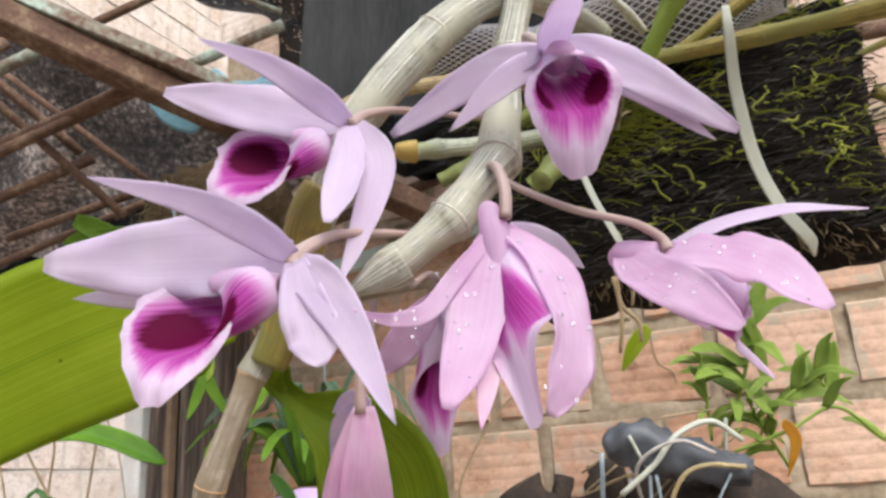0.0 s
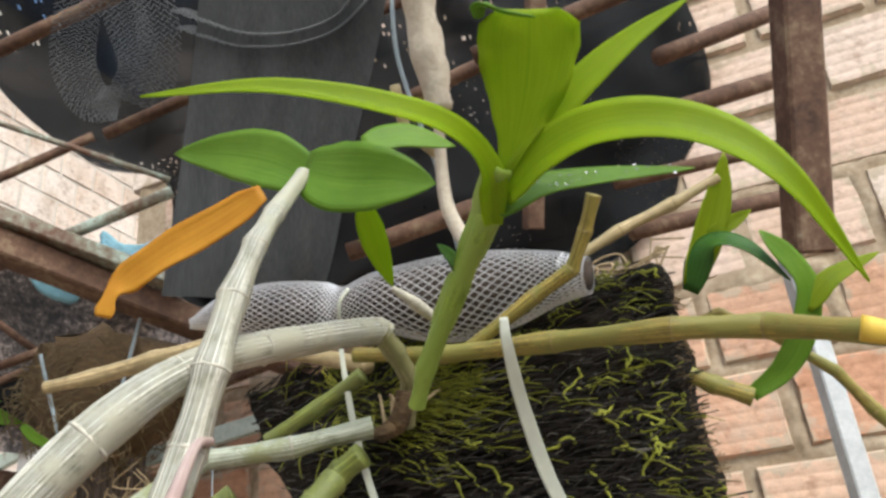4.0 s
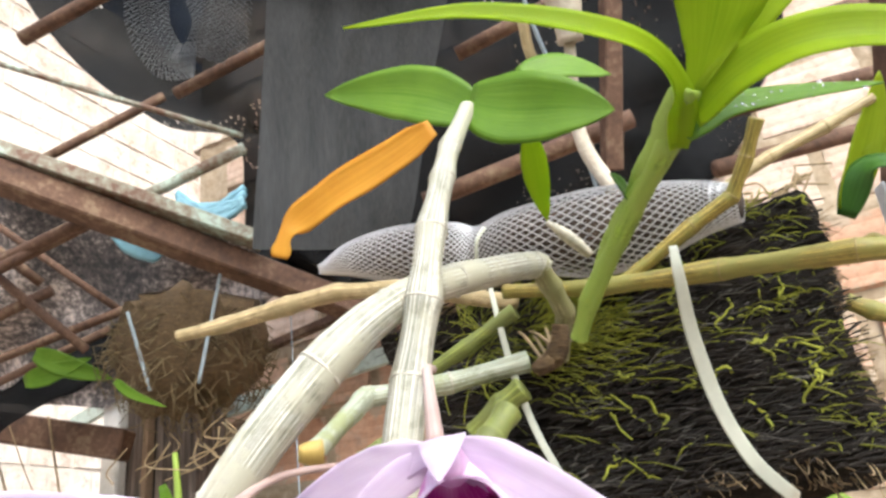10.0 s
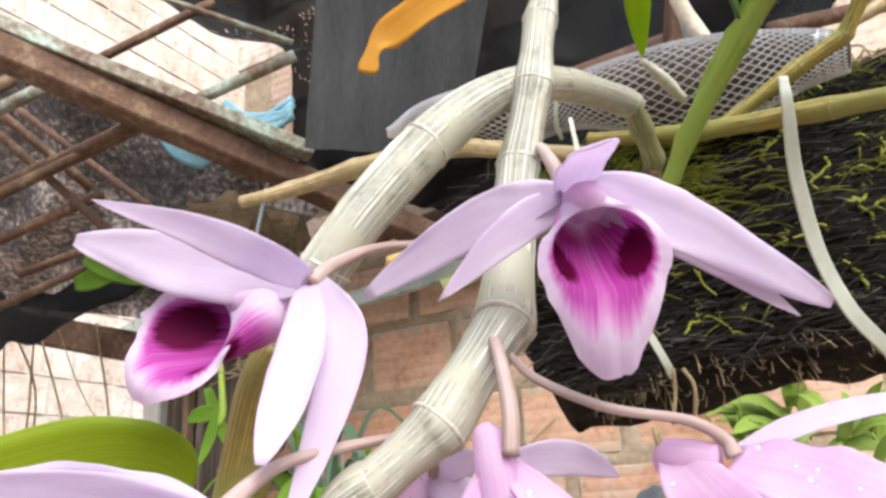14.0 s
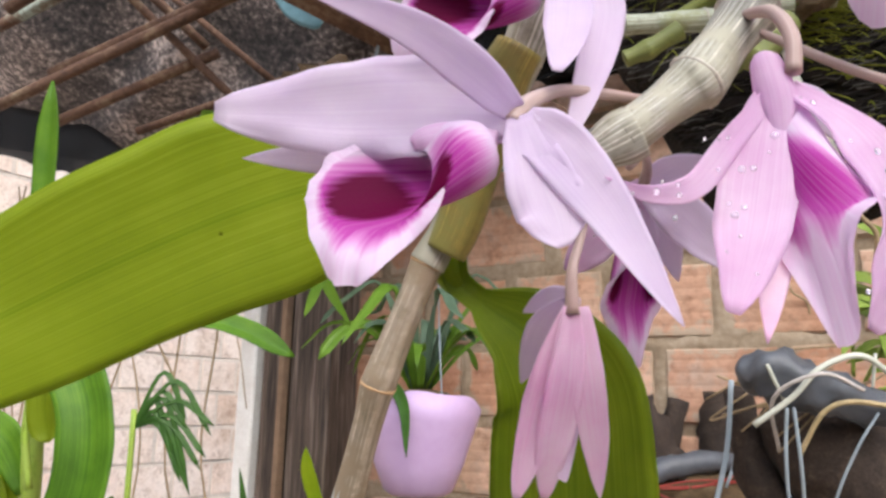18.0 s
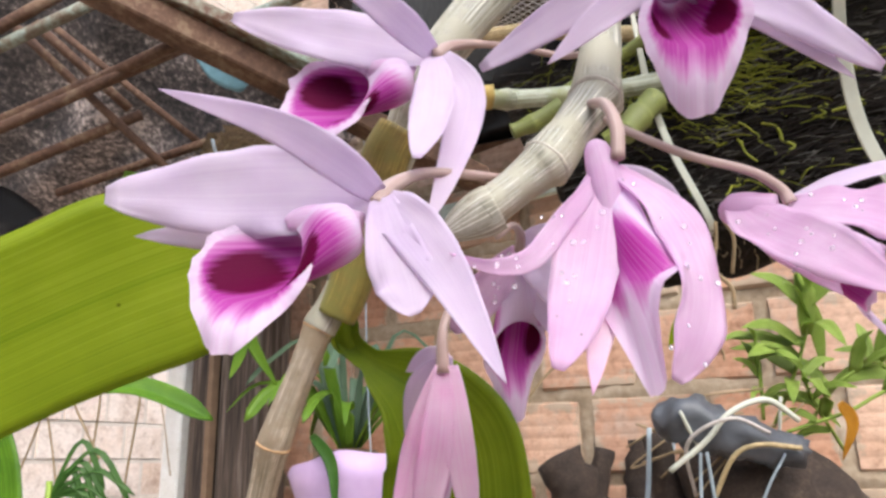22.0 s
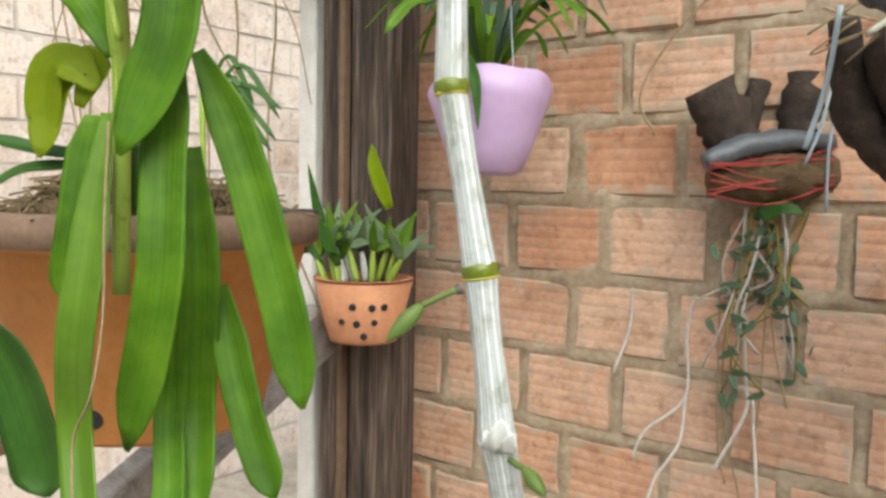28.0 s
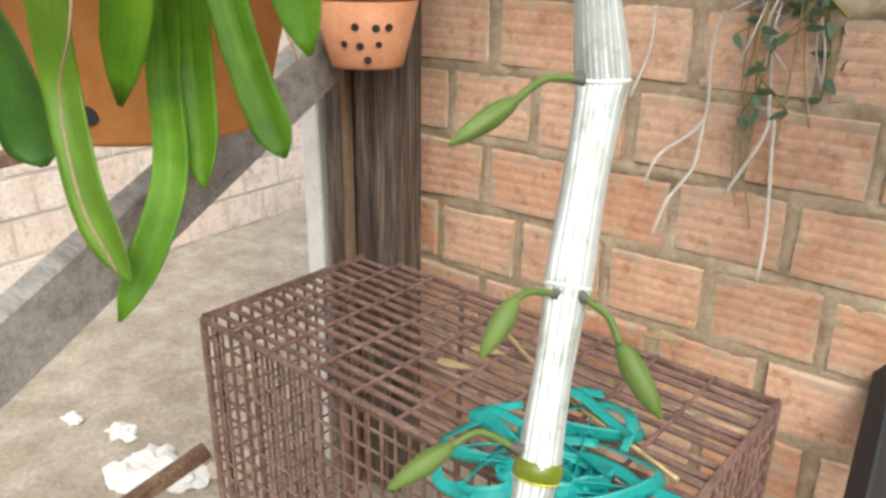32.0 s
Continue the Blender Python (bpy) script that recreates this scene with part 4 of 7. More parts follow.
# torn papery sheath where a bud broke through
for k, (dx, dz, w_) in enumerate(((0.0004, 0.0098, .0064), (0.0026, 0.0066, .0044), (-0.0024, 0.0058, .0040))):
    blade_part("torn_sheath", [(0.4893 + dx, 0.8052, 1.2590), (0.4903 + dx * 1.3, 0.8030, 1.2590 + dz * 0.6), (0.4905 + dx * 1.8, 0.8026, 1.2590 + dz)], w_, CAM, M_RINGW, cane_l, "torn white papery sheath", cup=0.4, seed=30 + k, per=4, across=4)
# cut ends
part("cut_tip", tube(bmesh.new(), [(*(0.8064, 0.9068, 1.6567), .0043), (*(0.8137, 0.9073, 1.6541), .0038), (*(0.8193, 0.9095, 1.6516), .0014)], 12, 3, None, True, 0.3), plain("cut_yellow", (0.62, 0.42, 0.05), 0.6), cane_r, "frayed yellow cut end")
part("cut_tip", tube(bmesh.new(), [(*(0.5521, 0.8528, 1.6286), .003), (*(0.5554, 0.8556, 1.6284), .0046), (*(0.5587, 0.8583, 1.6286), .0050)], 10, 3, None, True, 0.3), plain("cut_ochre", (0.44, 0.31, 0.08), 0.6), orchid, "broken ochre tip")
part("root_crown", tube(bmesh.new(), [(*on_block(0.36, 0.25, -0.03), .004), (*(0.6089, 0.9616, 1.6660), .003), (*(0.6167, 0.9604, 1.6691), .0044), (*(0.6226, 0.9578, 1.6761), .0042), (*(0.6248, 0.9560, 1.6828), .0036)], 14, 6, None, True, 0.6), M_COIR, orchid, "brown fibrous root crown")
part("leaf_sheath", tube(bmesh.new(), [(*(0.5598, 0.7899, 1.5881), .0068), (*(0.5542, 0.7897, 1.5786), .0074), (*(0.5465, 0.7915, 1.5589), .0068), (*(0.5399, 0.7929, 1.5425), .0064), (*(0.5354, 0.7929, 1.5344), .006)], 16, 6), M_CANEO, orchid, "olive yellow leaf sheath round the cane")

# leaves
LEAF1 = [(0.5350, 0.7827, 1.5501), (0.5268, 0.7766, 1.5535), (0.5124, 0.7658, 1.5500), (0.4917, 0.7501, 1.5396), (0.4647, 0.7297, 1.5223), (0.4315, 0.7044, 1.4982), (0.4000, 0.6800, 1.4750)]
blade_part("leaf", LEAF1, 0.0515, (0.60, -0.72, -0.28), M_LEAFY, orchid, "broad yellow-green leaf with fine veins", shape="oblong", cup=0.06, thick=0.0009, per=8, across=12, wave=0.06)
LEAF2 = [(0.5304, 0.8049, 1.5346), (0.5318, 0.8060, 1.5278), (0.5392, 0.8099, 1.5210), (0.5497, 0.8162, 1.5125), (0.5579, 0.8224, 1.4974), (0.5583, 0.8257, 1.4768), (0.5572, 0.8310, 1.4548), (0.5615, 0.8373, 1.4196), (0.5663, 0.8451, 1.3845)]
blade_part("leaf", LEAF2, 0.0460, (0.36, -0.90, 0.12), M_LEAFH, orchid, "broad hanging leaf with pointed tip", shape="stalked", cup=0.26, fold=0.22, wave=0.15, thick=0.0009, per=8, across=12, seed=3)
part("leaf_stalk", tube(bmesh.new(), [(*(0.5271, 0.8057, 1.5399), .0052), (*(0.5269, 0.8069, 1.5352), .0050), (*(0.5280, 0.8077, 1.5303), .0046), (*(0.5305, 0.8088, 1.5267), .0032)], 14, 5, None, True), M_LEAFY, orchid, "short yellow-green stalk of the leaf")
blade_part("leaf", [(0.6272, 0.8740, 1.7540), (0.6088, 0.8723, 1.7672), (0.5858, 0.8733, 1.7790), (0.5593, 0.8714, 1.7870)], 0.0255, CAM, M_LEAF, orchid, cup=0.1, seed=1, fold=0.08)
blade_part("leaf", [(0.6273, 0.8707, 1.7559), (0.6456, 0.8687, 1.7450), (0.6661, 0.8701, 1.7385), (0.6826, 0.8723, 1.7320)], 0.0290, CAM, M_LEAF, orchid, cup=0.1, seed=2, fold=0.08)
blade_part("leaf", [(0.6442, 0.8911, 1.7738), (0.6599, 0.9007, 1.7777), (0.6775, 0.9148, 1.7743)], 0.016, (0.25, -0.8, 0.2), M_LEAF, orchid, cup=0.1, seed=4)
blade_part("leaf", [(0.6158, 0.8590, 1.7430), (0.5993, 0.8578, 1.7360), (0.5743, 0.8546, 1.7272), (0.5566, 0.8532, 1.7198), (0.5507, 0.8515, 1.7143), (0.5470, 0.8515, 1.7049)], 0.0155, (0.3, -0.90, -0.1), M_LEAFO, orchid, "withered orange leaf", shape="withered", cup=0.1, seed=6, wave=0.3)
LEAF7 = [(0.6998, 0.8810, 1.7136), (0.7063, 0.8634, 1.7247), (0.7027, 0.8442, 1.7317), (0.6879, 0.8242, 1.7350), (0.6582, 0.8019, 1.7390), (0.6237, 0.7853, 1.7379)]
blade_part("leaf", LEAF7, 0.0125, (0.35, -0.85, 0.22), M_LEAFB, orchid, cup=0.2, seed=7, per=8, fold=0.25)
blade_part("leaf", [(0.7105, 0.8699, 1.7265), (0.7205, 0.8616, 1.7402), (0.7284, 0.8519, 1.7531), (0.7344, 0.8417, 1.7678)], 0.0350, (0.30, -0.93, 0.1), M_LEAFB, orchid, shape="fan", cup=0.22, seed=8, wave=0.5, across=12, per=8)
blade_part("leaf_fold", [(0.7185, 0.8349, 1.7654), (0.7207, 0.8312, 1.7671), (0.7270, 0.8342, 1.7634), (0.7362, 0.8413, 1.7630)], 0.0060, (0.2, -0.6, 0.8), M_LEAF, orchid, "tip of the young leaf folded over", seed=33, cup=0.3)
blade_part("leaf", [(0.7194, 0.8726, 1.7320), (0.7375, 0.8678, 1.7471), (0.7594, 0.8666, 1.7600), (0.7842, 0.8675, 1.7711)], 0.0135, (0.4, -0.85, 0.3), M_LEAFB, orchid, cup=0.2, seed=9)
LEAF10 = [(0.7079, 0.8737, 1.7196), (0.7248, 0.8647, 1.7258), (0.7458, 0.8597, 1.7273), (0.7680, 0.8594, 1.7207), (0.7852, 0.8623, 1.7087), (0.7978, 0.8676, 1.6913), (0.8098, 0.8852, 1.6643)]
blade_part("leaf", LEAF10, 0.0185, (0.35, -0.88, 0.15), M_LEAFB, orchid, cup=0.2, seed=10, per=8, fold=0.2)
LEAF11 = [(0.7032, 0.8785, 1.7162), (0.7186, 0.8841, 1.7253), (0.7412, 0.8963, 1.7289), (0.7716, 0.9124, 1.7303)]
l11 = blade_part("leaf", LEAF11, 0.0135, (0.3, -0.85, 0.45), M_LEAF, orchid, cup=0.1, seed=11)
drops("dew", l11, LEAF11, (0.3, -0.85, 0.45), 30, 0.0008, 4)
blade_part("leaf", [(0.6455, 0.8850, 1.7405), (0.6395, 0.9070, 1.7325), (0.6335, 0.9330, 1.7245)], 0.0115, CAM, M_LEAFB, orchid, cup=0.1, seed=12)
part("shoot", tube(bmesh.new(), [(*(0.6330, 0.9340, 1.7240), .0012), (*(0.6385, 0.9460, 1.7190), .0030), (*(0.6435, 0.9577, 1.7131), .0022)], 8, 4), M_RING, orchid, "pale new shoot")
blade_part("leaf", [(0.6737, 0.9079, 1.7118), (0.6738, 0.9016, 1.7150), (0.6722, 0.8942, 1.7190)], 0.009, (0.2, -0.8, 0.4), M_LEAFD, orchid, cup=0.3, seed=13)
# young shoot beside the block
blade_part("leaf", [(0.7553, 1.0178, 1.7233), (0.7698, 1.0134, 1.7472), (0.7797, 1.0094, 1.7658), (0.7870, 1.0048, 1.7833)], 0.016, CAM, M_LEAFY, orchid, seed=14, cup=0.3)
blade_part("leaf", [(0.7548, 1.0168, 1.7197), (0.7688, 1.0076, 1.7379), (0.7843, 1.0078, 1.7331), (0.7994, 1.0161, 1.7141)], 0.016, (0.3, -0.7, 0.6), M_LEAFD, orchid, seed=15)
blade_part("leaf", [(0.7695, 1.0139, 1.7458), (0.7815, 1.0166, 1.7506), (0.7923, 1.0188, 1.7554)], 0.008, CAM, M_LEAFY, orchid, seed=16)
blade_part("leaf", [(0.7693, 1.0349, 1.6692), (0.7859, 1.0321, 1.6778), (0.7997, 1.0250, 1.6937), (0.8054, 1.0185, 1.7143), (0.7920, 1.0034, 1.7371)], 0.013, (0.5, -0.8, 0.1), M_LEAF, orchid, seed=17, shape="strap")
blade_part("leaf", [(0.8027, 1.0229, 1.7013), (0.8166, 1.0213, 1.7127), (0.8402, 1.0248, 1.7212)], 0.011, (0.3, -0.8, 0.4), M_LEAFY, orchid, seed=18)


# ---- blooms ----
def trumpet(bm, base, mouth, tip, r, look_to, seed=0, root=0.3, swell=0.45, lobe=0.56, nu=48, nv=30):
    """The lip: a funnel rolled round the column, open at its mouth, whose lower side runs out into a blunt ruffled lobe."""
    base, mouth, tip = V(base), V(mouth), V(tip)
    ax = (mouth - base).normalized()
    down = tip - mouth
    down = (down - ax * down.dot(ax)).normalized()
    side = ax.cross(down)
    face = V(look_to).normalized()
    low = tip - mouth
    low = (low - face * low.dot(face)).normalized()
    cross = face.cross(low)
    uvl = bm.loops.layers.uv.verify()
    grid = []
    for k in range(nv + 1):
        s = k / nv
        row = []
        for j in range(nu + 1):
            th = math.pi * (2 * j / nu - 1)
            out = down * math.cos(th) + side * math.sin(th)
            w = 1 / (1 + (th / lobe) ** 6)
            wide = 1 + 0.16 * math.sin(th) ** 2
            edge = low * math.cos(th) + cross * math.sin(th)
            rim = mouth + edge * r * wide - face * r * 0.35 * max(0.0, -math.cos(th)) ** 1.5
            q = min(1.0, s / 0.62)
            g = q ** 1.25
            full = root + (1 - root) * math.sin(q * math.pi / 2) ** swell
            p = base.lerp(mouth, q) + (out * r).lerp(rim - mouth, g) * full
            if s > 0.62:
                e = (s - 0.62) / 0.38
                bottom = mouth + low * r
                reach = tip - bottom
                bow = face * 0.25 * r * math.sin(math.pi * e)
                p = p + (reach * e + bow) * w
                flare = (1 - w) * max(0.0, 0.55 + 0.45 * math.cos(th))
                p = p + (edge * 0.55 + face * 0.12) * r * flare * e ** 1.4
                ruf = 0.18 * noise.noise(V((th * 3.2, seed * 4.1, 1.0))) + 0.10 * noise.noise(V((th * 8.0, seed * 2.3, 4.0))) + 0.035 * noise.noise(V((th * 25.0, seed, 4.0)))
                p = p + (face + edge * 0.5) * r * ruf * e ** 2 + reach.normalized() * r * 0.10 * w * e * e * noise.noise(V((th * 14.0, seed, 9.0)))
            row.append(p)
        grid.append(row)
    for sign in (1, -1):
        vs = []
        for k, row in enumerate(grid):
            line = []
            for j, p in enumerate(row):
                q = grid[min(k + 1, nv)][j] - grid[max(k - 1, 0)][j]
                c = row[min(j + 1, nu)] - row[max(j - 1, 0)]
                nrm = c.cross(q)
                nrm = nrm.normalized() if nrm.length > 1e-12 else down
                line.append(bm.verts.new(p + nrm * 0.00018 * sign))
            vs.append(line)
        for k in range(nv):
            for j in range(nu):
                q = [vs[k][j], vs[k][j + 1], vs[k + 1][j + 1], vs[k + 1][j]]
                uv = [(j / nu, k / nv), ((j + 1) / nu, k / nv), ((j + 1) / nu, (k + 1) / nv), (j / nu, (k + 1) / nv)]
                if sign < 0:
                    q, uv = q[::-1], uv[::-1]
                f = bm.faces.new(q)
                for lp, w in zip(f.loops, uv):
                    lp[uvl].uv = w
    return bm


def bloom(tepals, lip_spec, pedicel, seed, chin=None):
    """tepals: (name, points, width, facing, kind); lip_spec: (base, mouth, tip, mouth radius)."""
    fl = part("flower", tube(bmesh.new(), [(*p, r * 0.76) for p, r in pedicel], 10, 6), M_PEDI, orchid, "pink orchid bloom on a thin stalk")
    for k, (nm, pts, width, facing, kind) in enumerate(tepals):
        t = blade_part(nm, pts, width, facing, M_PETALD if kind == "deep" else M_PETALM if kind == "wet" else M_PETAL, fl, shape="petal" if nm == "petal" else "sepal", cup=0.10, wave=0.45 if nm == "petal" else 0.25, thick=0.0004, per=8, across=12, seed=seed * 10 + k)
        if kind == "wet":
            drops("dew", t, pts, facing, 11, 0.0007, seed * 10 + k)
    if chin:
        part("chin", tube(bmesh.new(), [(*p, r) for p, r in chin], 12, 5), M_PETALM, fl, "rounded pink chin of the bloom")
    if lip_spec:
        b, m_, e, r, n_ = lip_spec
        lp = part("lip", trumpet(bmesh.new(), b, m_, e, r, n_, seed, *((0.3, 0.45) if seed < 3 else (0.42, 1.1, 0.80) if seed == 3 else (0.42, 1.1))), M_LIPO if seed in (4, 5) else M_LIP, fl, "pale pink lip with dark purple throat")
        b, m_ = V(b), V(m_)
        up = (m_ - V(e)).normalized()
        h = r * (1.35 if seed == 3 else 1.0)
        part("column", tube(bmesh.new(), [(*b, h * 0.36), (*(b.lerp(m_, 0.40) + up * r * 0.50), h * 0.38), (*(b.lerp(m_, 0.65) + up * r * 0.66), h * 0.32), (*(b.lerp(m_, 0.76) + up * r * 0.66), h * 0.18)], 10, 4), M_PETALM, lp, "short pink column")
    return fl


# the big bloom over the broad leaf
C1 = (0.5856, 0.7396, 1.5474)
bloom([
    ("sepal", [C1, (0.5836, 0.7262, 1.5512), (0.5803, 0.7116, 1.5537), (0.5725, 0.6917, 1.5543)], 0.0082, CAM, ""),
    ("petal", [C1, (0.5720, 0.7322, 1.5484), (0.5530, 0.7262, 1.5494), (0.5298, 0.7152, 1.5500)], 0.0205, (0.43, -0.86, -0.10), ""),
    ("sepal", [(0.5830, 0.7420, 1.5462), (0.5530, 0.7376, 1.5440), (0.5229, 0.7295, 1.5453)], 0.0105, CAM, ""),
    ("petal", [(0.5868, 0.7390, 1.5460), (0.5929, 0.7358, 1.5311), (0.5960, 0.7345, 1.5250), (0.5985, 0.7330, 1.5190)], 0.0130, CAM, ""),
    ("sepal", [(0.5872, 0.7398, 1.5455), (0.5955, 0.7378, 1.5378), (0.6058, 0.7348, 1.5245), (0.6193, 0.7274, 1.5045)], 0.0112, CAM, "")],
    ((0.5822, 0.7376, 1.5400), (0.5640, 0.7258, 1.5330), (0.5636, 0.7185, 1.5126), 0.0097, (0.20, -0.95, 0.15)),
    [((0.6050, 0.7850, 1.5636), .0015), ((0.5975, 0.7838, 1.5631), .0015), ((0.5915, 0.7690, 1.5605), .0016), ((0.5872, 0.7554, 1.5570), .0018), ((0.5861, 0.7430, 1.5497), .0026), ((0.5850, 0.7400, 1.5450), .0032)], 1)
# the bloom above it
C2 = (0.5800, 0.7740, 1.5995)
bloom([
    ("sepal", [C2, (0.5795, 0.7580, 1.6010), (0.5760, 0.7420, 1.6035), (0.5650, 0.7269, 1.6075)], 0.0086, CAM, ""),
    ("petal", [C2, (0.5690, 0.7655, 1.6015), (0.5545, 0.7580, 1.6050), (0.5299, 0.7494, 1.6133)], 0.0160, (0.43, -0.86, -0.10), ""),
    ("petal", [(0.5810, 0.7730, 1.5975), (0.5850, 0.7660, 1.5850), (0.5890, 0.7560, 1.5710), (0.5914, 0.7460, 1.5569)], 0.0108, CAM, ""),
    ("sepal", [(0.5825, 0.7745, 1.5980), (0.5895, 0.7745, 1.5870), (0.5906, 0.7706, 1.5750), (0.5900, 0.7630, 1.5590), (0.5884, 0.7553, 1.5436)], 0.0100, CAM, "")],
    ((0.5740, 0.7732, 1.5930), (0.5560, 0.7612, 1.5885), (0.5445, 0.7570, 1.5747), 0.0096, (0.10, -0.96, 0.15)),
    [((0.6100, 0.8215, 1.6150), .0013), ((0.6015, 0.8200, 1.6153), .0014), ((0.5920, 0.8100, 1.6155), .0014), ((0.5844, 0.7968, 1.6127), .0016), ((0.5828, 0.7800, 1.6040), .0022), ((0.5805, 0.7745, 1.5985), .003)], 2)
# the bloom that looks straight out
bloom([
    ("sepal", [(0.6395, 0.7885, 1.6115), (0.6470, 0.7760, 1.6120), (0.6545, 0.7600, 1.6070), (0.6615, 0.7440, 1.5995)], 0.0105, (0.30, -0.35, -0.88), ""),
    ("petal", [(0.6390, 0.7860, 1.6110), (0.6290, 0.7840, 1.6095), (0.6147, 0.7826, 1.6055), (0.5912, 0.7806, 1.5949)], 0.0108, CAM, ""),
    ("petal", [(0.6415, 0.7865, 1.6110), (0.6530, 0.7880, 1.6062), (0.6652, 0.7930, 1.5975), (0.6852, 0.8091, 1.5828)], 0.0124, CAM, ""),
    ("sepal", [(0.6390, 0.7880, 1.6105), (0.6270, 0.7830, 1.6030), (0.6110, 0.7790, 1.5900)], 0.0085, CAM, ""),
    ("sepal", [(0.6410, 0.7885, 1.6105), (0.6560, 0.7935, 1.6020), (0.6790, 0.8080, 1.5810)], 0.0095, CAM, "")],
    ((0.6408, 0.7900, 1.6085), (0.6478, 0.7800, 1.5945), (0.6448, 0.7868, 1.5702), 0.0086, (0.20, -0.93, -0.25)),
    [((0.6217, 0.8260, 1.6405), .0018), ((0.6240, 0.8180, 1.6385), .0020), ((0.6290, 0.8080, 1.6310), .0022), ((0.6390, 0.7890, 1.6130), .0030)], 3)
# the wet drooping bloom
bloom([
    ("petal", [(0.6285, 0.7695, 1.5545), (0.6400, 0.7680, 1.5420), (0.6453, 0.7637, 1.5260), (0.6440, 0.7600, 1.5140), (0.6403, 0.7574, 1.5059)], 0.0120, (0.78, -0.60, 0.1), "wet"),
    ("petal", [(0.6262, 0.7690, 1.5545), (0.6245, 0.7630, 1.5400), (0.6232, 0.7560, 1.5240), (0.6222, 0.7443, 1.5082)], 0.0138, (0.30, -0.92, -0.2), "wet"),
    ("sepal", [(0.6262, 0.7690, 1.5540), (0.6199, 0.7595, 1.5417), (0.6150, 0.7520, 1.5320), (0.6095, 0.7440, 1.5292), (0.6050, 0.7350, 1.5305)], 0.0050, CAM, "wet"),
    ("sepal", [(0.6275, 0.7705, 1.5535), (0.6268, 0.7660, 1.5330), (0.6258, 0.7590, 1.5160), (0.6251, 0.7545, 1.5041)], 0.0075, CAM, "deep"),
    ("sepal", [(0.6275, 0.7760, 1.5560), (0.6325, 0.7950, 1.5560), (0.6366, 0.8117, 1.5524)], 0.0075, CAM, "")],
    ((0.6282, 0.7715, 1.5500), (0.6345, 0.7640, 1.5270), (0.6367, 0.7575, 1.5035), 0.0068, (0.30, 0.25, -0.90)),
    [((0.6155, 0.7945, 1.5832), .0016), ((0.6190, 0.7890, 1.5812), .0018), ((0.6260, 0.7760, 1.5735), .0019), ((0.6300, 0.7690, 1.5640), .0021), ((0.6302, 0.7672, 1.5560), .0021)], 4,
    [((0.6246, 0.7702, 1.5622), .0012), ((0.6248, 0.7698, 1.5604), .0028), ((0.6258, 0.7694, 1.5560), .0036), ((0.6268, 0.7690, 1.5500), .0040), ((0.6272, 0.7682, 1.5420), .0026)])
# the bloom turned away
C5 = (0.6603, 0.8179, 1.5553)
bloom([
    ("sepal", [C5, (0.6760, 0.8225, 1.5612), (0.6950, 0.8310, 1.5642), (0.7141, 0.8395, 1.5626)], 0.0062, (0.3, -0.7, 0.6), ""),
    ("petal", [(0.6600, 0.8165, 1.5540), (0.6730, 0.8110, 1.5500), (0.6865, 0.8065, 1.5420), (0.6982, 0.8011, 1.5285)], 0.0195, (0.45, -0.75, 0.35), "wet"),
    ("petal", [(0.6470, 0.8165, 1.5570), (0.6540, 0.8090, 1.5480), (0.6660, 0.7960, 1.5370), (0.6791, 0.7840, 1.5238)], 0.0150, (0.35, -0.85, -0.1), "wet"),
    ("sepal", [(0.6490, 0.8190, 1.5545), (0.6600, 0.8170, 1.5420), (0.6690, 0.8120, 1.5290)], 0.0105, CAM, "wet")],
    ((0.6600, 0.8230, 1.5500), (0.6760, 0.8290, 1.5360), (0.6814, 0.8370, 1.5166), 0.0078, (0.75, 0.30, -0.50)),
    [((0.6200, 0.7950, 1.5790), .0013), ((0.6272, 0.7920, 1.5725), .0014), ((0.6393, 0.7985, 1.5660), .0015), ((0.6525, 0.8110, 1.5630), .0016), ((0.6585, 0.8170, 1.5590), .0020), ((0.6603, 0.8180, 1.5550), .0026)], 5,
    [((0.6430, 0.8185, 1.5570), .0015), ((0.6450, 0.8185, 1.5562), .0040), ((0.6500, 0.8182, 1.5550), .0048), ((0.6570, 0.8180, 1.5540), .0040)])
# the bloom half hidden behind
C6 = (0.5800, 0.8290, 1.5570)
bloom([
    ("petal", [C6, (0.5720, 0.8275, 1.5480), (0.5640, 0.8275, 1.5400), (0.5560, 0.8280, 1.5330)], 0.0130, CAM, "wet"),
    ("petal", [C6, (0.5880, 0.8290, 1.5490), (0.5960, 0.8290, 1.5400), (0.6020, 0.8290, 1.5310)], 0.0135, CAM, ""),
    ("sepal", [C6, (0.5830, 0.8360, 1.5440), (0.5850, 0.8420, 1.5300)], 0.0110, CAM, ""),
    ("sepal", [C6, (0.5900, 0.8250, 1.5590), (0.6010, 0.8230, 1.5600)], 0.0085, CAM, "")],
    ((0.5780, 0.8330, 1.5520), (0.5735, 0.8385, 1.5280), (0.5679, 0.8471, 1.5045), 0.0080, (0.60, -0.30, -0.70)),
    [((0.5877, 0.7951, 1.5517), .0014), ((0.5870, 0.8080, 1.5585), .0014), ((0.5830, 0.8230, 1.5600), .0018), ((0.5800, 0.8290, 1.5570), .0024)], 6)
